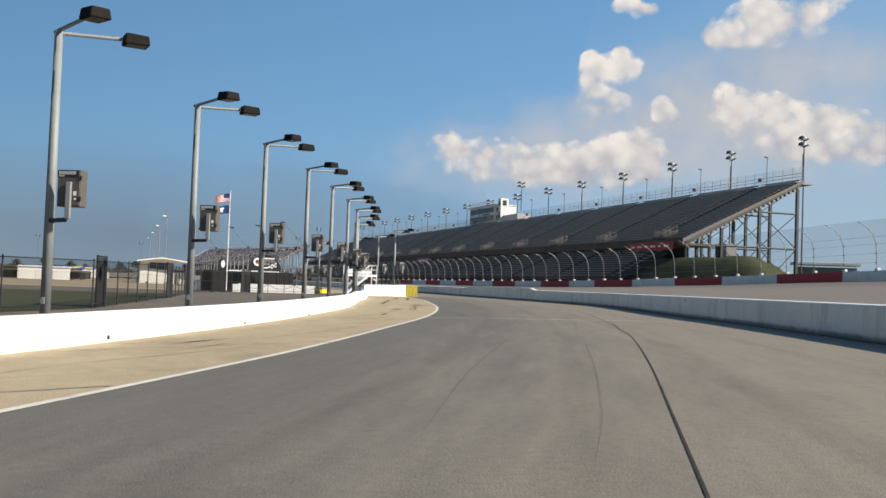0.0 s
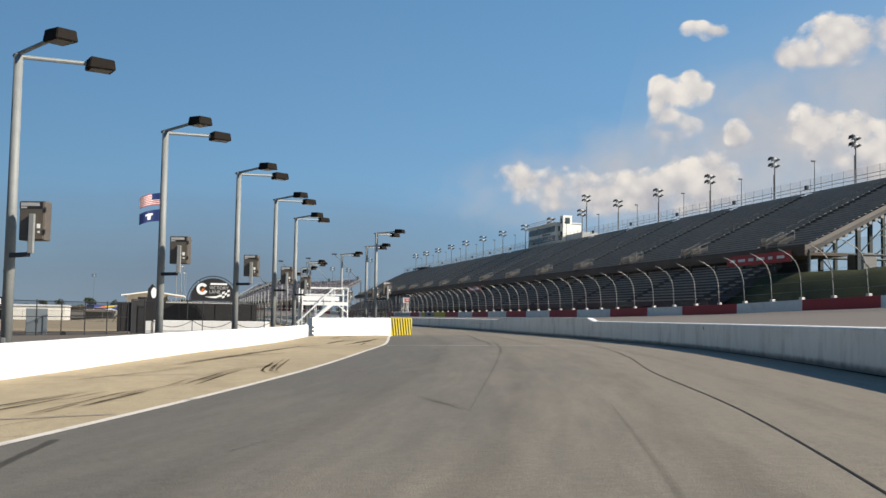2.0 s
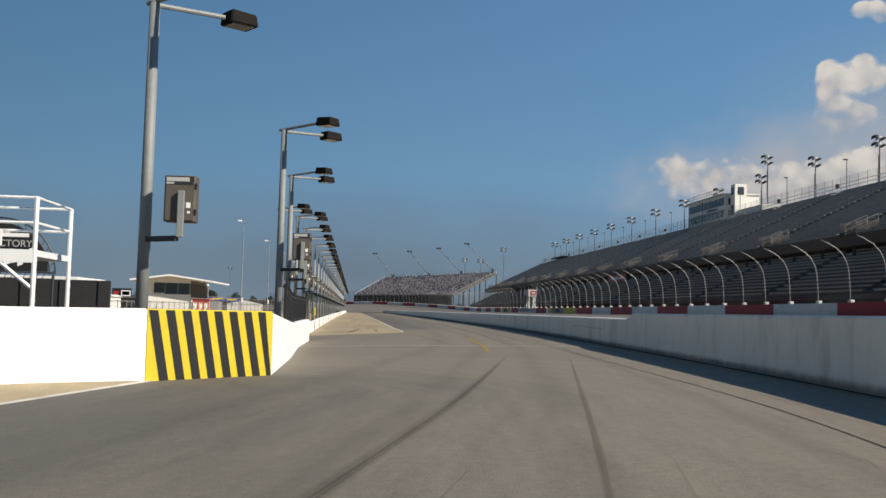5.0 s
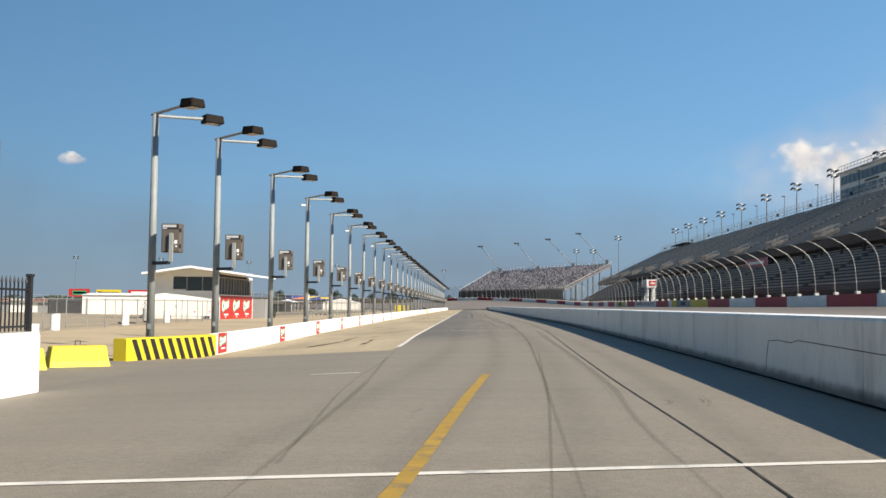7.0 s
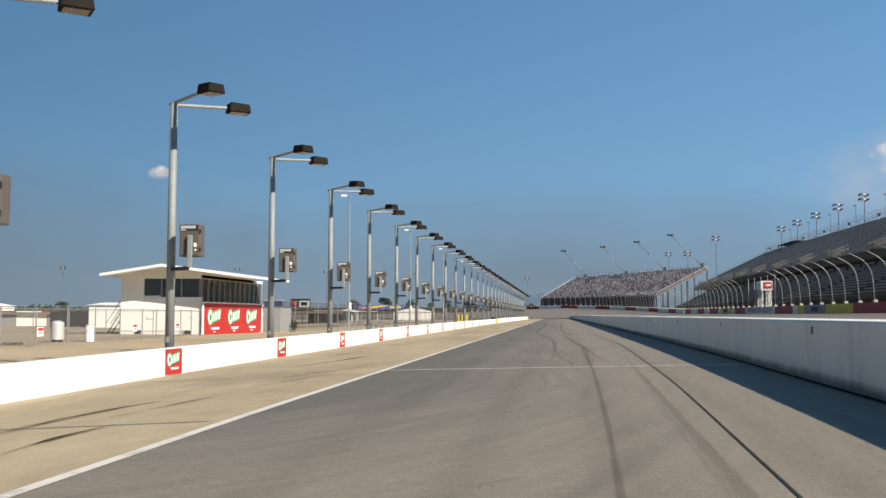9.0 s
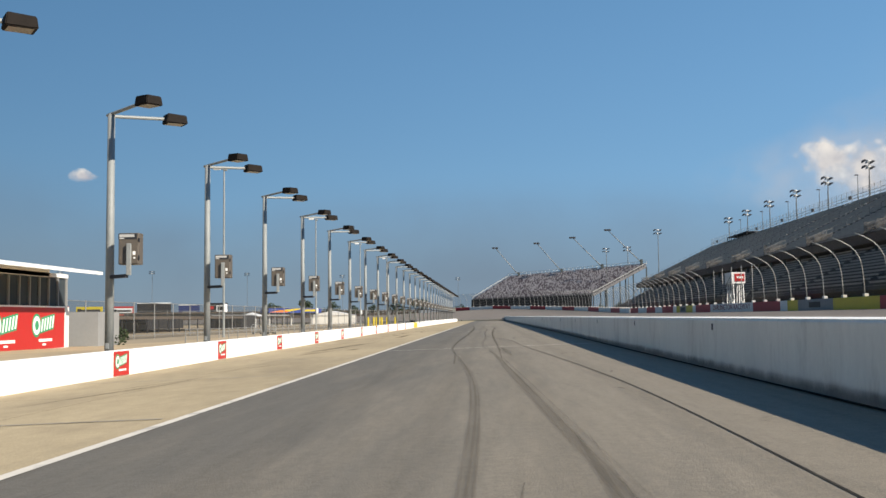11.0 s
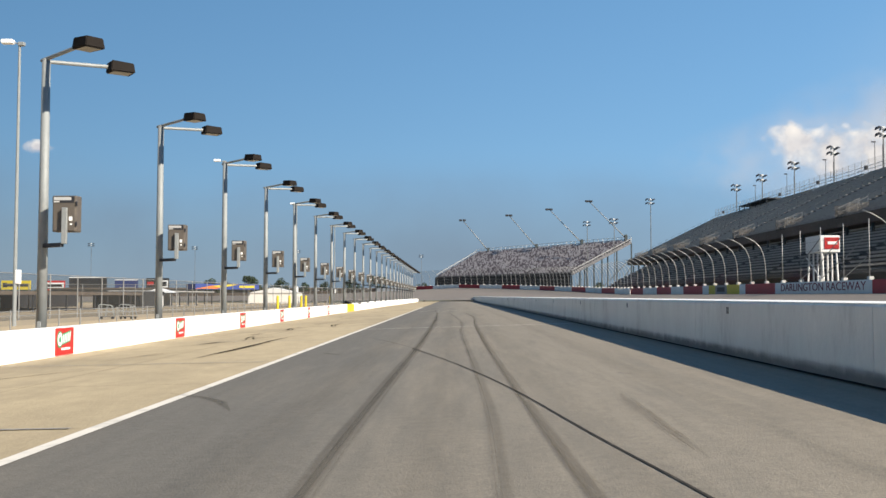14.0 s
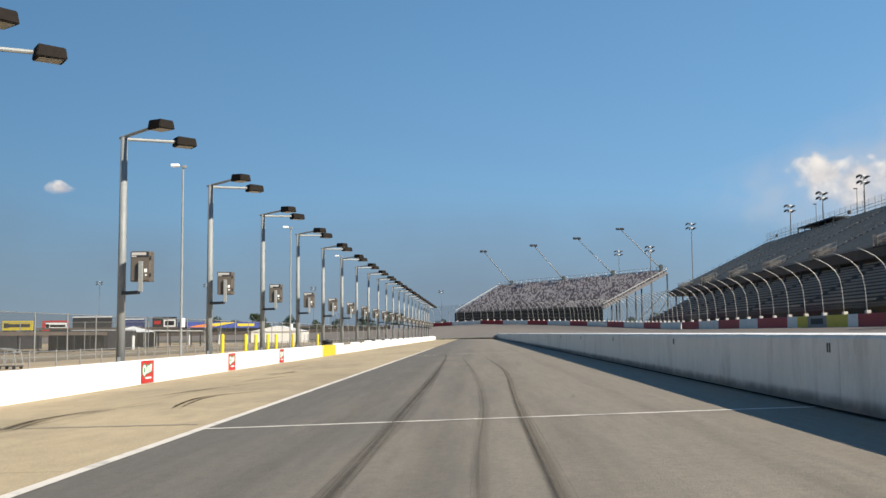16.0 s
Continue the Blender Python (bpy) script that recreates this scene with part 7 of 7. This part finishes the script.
# ---- trees and clouds ----
def tree(h, seed):
    rs = random.Random(seed)
    t = thing("tree", "broadleaf tree with an uneven dark green crown", "tree", group="distant trees")
    bm = rod(bmesh.new(), (0, 0, -0.3), (0, 0, h * 0.5), h * 0.03, h * 0.018, 7)
    tips = []
    for k in range(7):
        a = k * 2.4 + rs.uniform(-0.4, 0.4)
        s = Vector((0, 0, h * rs.uniform(0.25, 0.48)))
        e = s + Vector((math.cos(a) * h * rs.uniform(0.16, 0.32), math.sin(a) * h * rs.uniform(0.16, 0.32), h * rs.uniform(0.15, 0.38)))
        rod(bm, s, e, h * 0.012, h * 0.005, 5)
        tips.append(e)
    part("trunk", bm, BARK, t)
    V, Fc = [], []
    for e in tips + [Vector((0, 0, h * 0.82)), Vector((rs.uniform(-1, 1), rs.uniform(-1, 1), h * 0.7))]:
        leafball(V, Fc, e, h * rs.uniform(0.13, 0.22), 110, h * 0.028, rs)
    part("crown", mesh(V, Fc), LEAF, t)
    return t


kinds = [tree(7 + 1.2 * k, 30 + k) for k in range(4)]
rs = random.Random(77)
spots = [(47, 588), (55, 592), (64, 598), (73, 604), (84, 600), (-45, 585), (-36, 592), (-27, 600), (-18, 606), (-10, 612), (-62, 590), (-75, 600), (2, 640), (-55, 600), (10, 655), (-120, 760), (-135, 770), (-110, 775), (-420, 640), (-400, 620), (-380, 660), (-440, 600), (-360, 690), (-455, 560), (-475, 520), (-340, 700), (-490, 480), (-310, 760), (-295, 765), (-505, 430), (-515, 390), (-520, 350), (-500, 300), (-505, 260), (-90, 600)]
for n, (x, y) in enumerate(spots):
    m = pose(x, y, -1.0, 0, 0, rs.uniform(0, 360))
    if n < 4:
        kinds[n].matrix_world = m
    else:
        copy_thing(kinds[n % 4], m)
V, Fc = [], []
for k in range(900):
    a = rs.uniform(-1.35, 0.75)
    r = rs.uniform(1150, 1500)
    x, y = math.sin(a) * r, 100 + math.cos(a) * r
    hh = 9 + 5 * noise.noise(Vector((a * 9, 0, 3))) + rs.uniform(-2, 2)
    leafball(V, Fc, (x, y, hh * 0.45), hh * 0.75, 16, hh * 0.28, rs, 0.7)
tagged(link("far_woods", mesh(V, Fc), LEAF), "low dark line of distant woods on the horizon", "woods", kind="stuff")

# heaps of puffs: (x, y, z, half width, half height)
HEAPS = [
    [(1385, 2776, 722, 44, 40), (1420, 2760, 678, 44, 34), (1310, 2820, 700, 36, 36), (1345, 2800, 672, 52, 38), (1300, 2828, 630, 34, 40), (1345, 2806, 600, 40, 24), (1395, 2785, 576, 42, 30), (1300, 2840, 560, 36, 34), (1355, 2822, 540, 36, 30), (1330, 2836, 505, 22, 24)],
    [(1516, 2743, 560, 36, 40), (1530, 2735, 530, 40, 30)],
    [(1650, 2612, 762, 70, 36), (1722, 2552, 815, 92, 64), (1700, 2580, 760, 120, 42), (1800, 2495, 795, 90, 44), (1882, 2418, 862, 80, 40)],
    [(1398, 2734, 862, 56, 24), (1440, 2712, 838, 36, 20)],
    [(912, 3026, 433, 66, 62), (860, 3050, 405, 46, 34), (965, 3010, 392, 50, 40), (1044, 2986, 405, 46, 62), (1085, 2972, 365, 50, 46), (1127, 2956, 405, 38, 60), (1175, 2936, 372, 46, 44), (1215, 2919, 410, 46, 60), (1270, 2898, 385, 60, 52), (1330, 2866, 415, 66, 54), (1400, 2830, 425, 60, 56), (1459, 2796, 452, 70, 66), (1521, 2767, 415, 60, 58), (1250, 2905, 335, 210, 30), (1430, 2815, 350, 150, 34)],
    [(1683, 2641, 585, 56, 66), (1650, 2662, 548, 56, 40), (1740, 2604, 545, 54, 44), (1798, 2566, 562, 62, 52), (1860, 2526, 520, 60, 50), (1930, 2478, 500, 74, 70), (1985, 2438, 462, 66, 60), (2045, 2396, 440, 66, 56), (1800, 2580, 462, 120, 44), (1905, 2510, 422, 130, 44)],
    [(-1182, 3061, 424, 40, 20), (-1165, 3066, 414, 66, 13)],
]
HAZES = [
    (1560, 2760, 520, 560, 120),
    (1850, 2540, 680, 520, 110),
    (1200, 2950, 390, 460, 120),
    (1750, 2600, 480, 420, 150),
    (-2100, 2600, 120, 1500, 330),
    (100, 3500, 130, 1500, 260),
    (2450, 2350, 430, 1500, 640),
    (2500, 2150, 250, 1250, 260),
]


def heap(puffs, dense=1.6):
    """One cumulus cloud facing the circuit: a bulging sheet, thick where its puffs overlap."""
    cx, cy, cz = (sum(p[k] for p in puffs) / len(puffs) for k in range(3))
    rz = math.atan2(cy - 80, cx + 10) - math.pi / 2
    across = Vector((math.cos(rz), math.sin(rz), 0))
    flat_puffs = [((Vector((p[0] - cx, p[1] - cy, 0))).dot(across), p[2] - cz, p[3], p[4]) for p in puffs]
    x0, x1 = min(u - 1.9 * a for u, w, a, b in flat_puffs), max(u + 1.9 * a for u, w, a, b in flat_puffs)
    z0, z1 = min(w - 1.9 * b for u, w, a, b in flat_puffs), max(w + 1.9 * b for u, w, a, b in flat_puffs)
    t = thing("cloud", "white fair-weather cumulus cloud with a ragged rim", "cloud", (cx, cy, cz), math.degrees(rz), "clouds")
    nx, nz = max(8, int((x1 - x0) / 9)), max(8, int((z1 - z0) / 9))
    v, f, thick = [], [], []
    for i in range(nx + 1):
        for j in range(nz + 1):
            u, w = x0 + (x1 - x0) * i / nx, z0 + (z1 - z0) * j / nz
            d = sum(math.exp(-1.1 * (((u - pu) / a) ** 2 + ((w - pw) / b) ** 2)) for pu, pw, a, b in flat_puffs)
            d = 1 - math.exp(-dense * d)
            rim = min(1.0, 5 * i / nx, 5 * (nx - i) / nx, 5 * j / nz, 5 * (nz - j) / nz)
            thick.append((d * rim, j / nz))
            v.append((u, -60 * d, w))
    for i in range(nx):
        for j in range(nz):
            q = i * (nz + 1) + j
            f.append((q, q + nz + 1, q + nz + 2, q + 1))
    bm = mesh(v, f)
    uv = bm.loops.layers.uv.new("UVMap")
    for fc in bm.faces:
        for lp in fc.loops:
            lp[uv].uv = thick[lp.vert.index]
    part("cloud_body", bm, CLOUD, t, smooth=True)


def haze_bank(x, y, z, a, b):
    """A shallow glowing dome that paints haze into the sky, facing the circuit, thinning out at its rim."""
    t = thing("haze_bank", "glowing sheet that paints pale haze into the sky", "haze", (x, y, z), math.degrees(math.atan2(y - 80, x + 10)) - 90, "haze banks")
    N = 14
    v, f = [], []
    for i in range(N + 1):
        for j in range(N + 1):
            u, w = i / N * 2 - 1, j / N * 2 - 1
            r = min(1.0, math.hypot(u, w))
            v.append((u * a * 1.42, -0.15 * min(a, b) * math.cos(r * math.pi / 2), w * b * 1.42))
    for i in range(N):
        for j in range(N):
            q = i * (N + 1) + j
            f.append((q, q + N + 1, q + N + 2, q + 1))
    bm = mesh(v, f)
    uv = bm.loops.layers.uv.new("UVMap")
    for fc in bm.faces:
        for lp in fc.loops:
            lp[uv].uv = (lp.vert.co.x / (a * 1.42), lp.vert.co.z / (b * 1.42))
    part("haze_body", bm, (VEIL if x < 500 else THINHAZE) if a > 1000 else HAZE, t, smooth=True)


for n, puffs in enumerate(HEAPS):
    heap([tuple(c * (1 + 0.012 * n) for c in p) for p in puffs], 0.8 if puffs[0][0] < 0 else 1.6)
for n, h in enumerate(HAZES):
    haze_bank(*(c * (1.3 + 0.012 * n) for c in h))

# ---- small notices and the outside stair ----
for x, y, z in ((-23.56, 192.5, 0.35), (-23.56, 203.8, 0.4), (-25.0, 214.5, 0.35)):
    nb = thing("fence_notice", "small white notice with a red heading on the chain-link fence", "notice", (x, y, z), 90, "fence notices")
    part("plate", boxes(((0, 0, 0), (0.62, 0.02, 0.46)), bevel=0.005), SIGNWHITE, nb)
    part("red_heading", boxes(((0, -0.014, 0.12), (0.54, 0.006, 0.14))), SIGNRED, nb)
    part("text_bar", boxes(((0, -0.014, -0.06), (0.44, 0.006, 0.05))), DARK, nb)
stair = thing("outside_stair", "dark steel outside stair on the media building", "stair", (-34.6, 226.5, -0.55))
for yy in (-0.45, 0.45):
    part("stringer", boxes(((0, 0, 0), (0.06, 0.06, 3.2))), DARK, stair).matrix_local = pose(-0.1, yy, 1.35, 0, 32, 0)
    part("hand_rail", rod(bmesh.new(), (-1.0, yy, 0.95), (0.85, yy, 3.75), 0.025, n=6), DARK, stair)
for k in range(12):
    part("tread", boxes(((-0.95 + k * 0.155, 0, 0.1 + k * 0.225), (0.24, 0.9, 0.03))), DARK, stair)
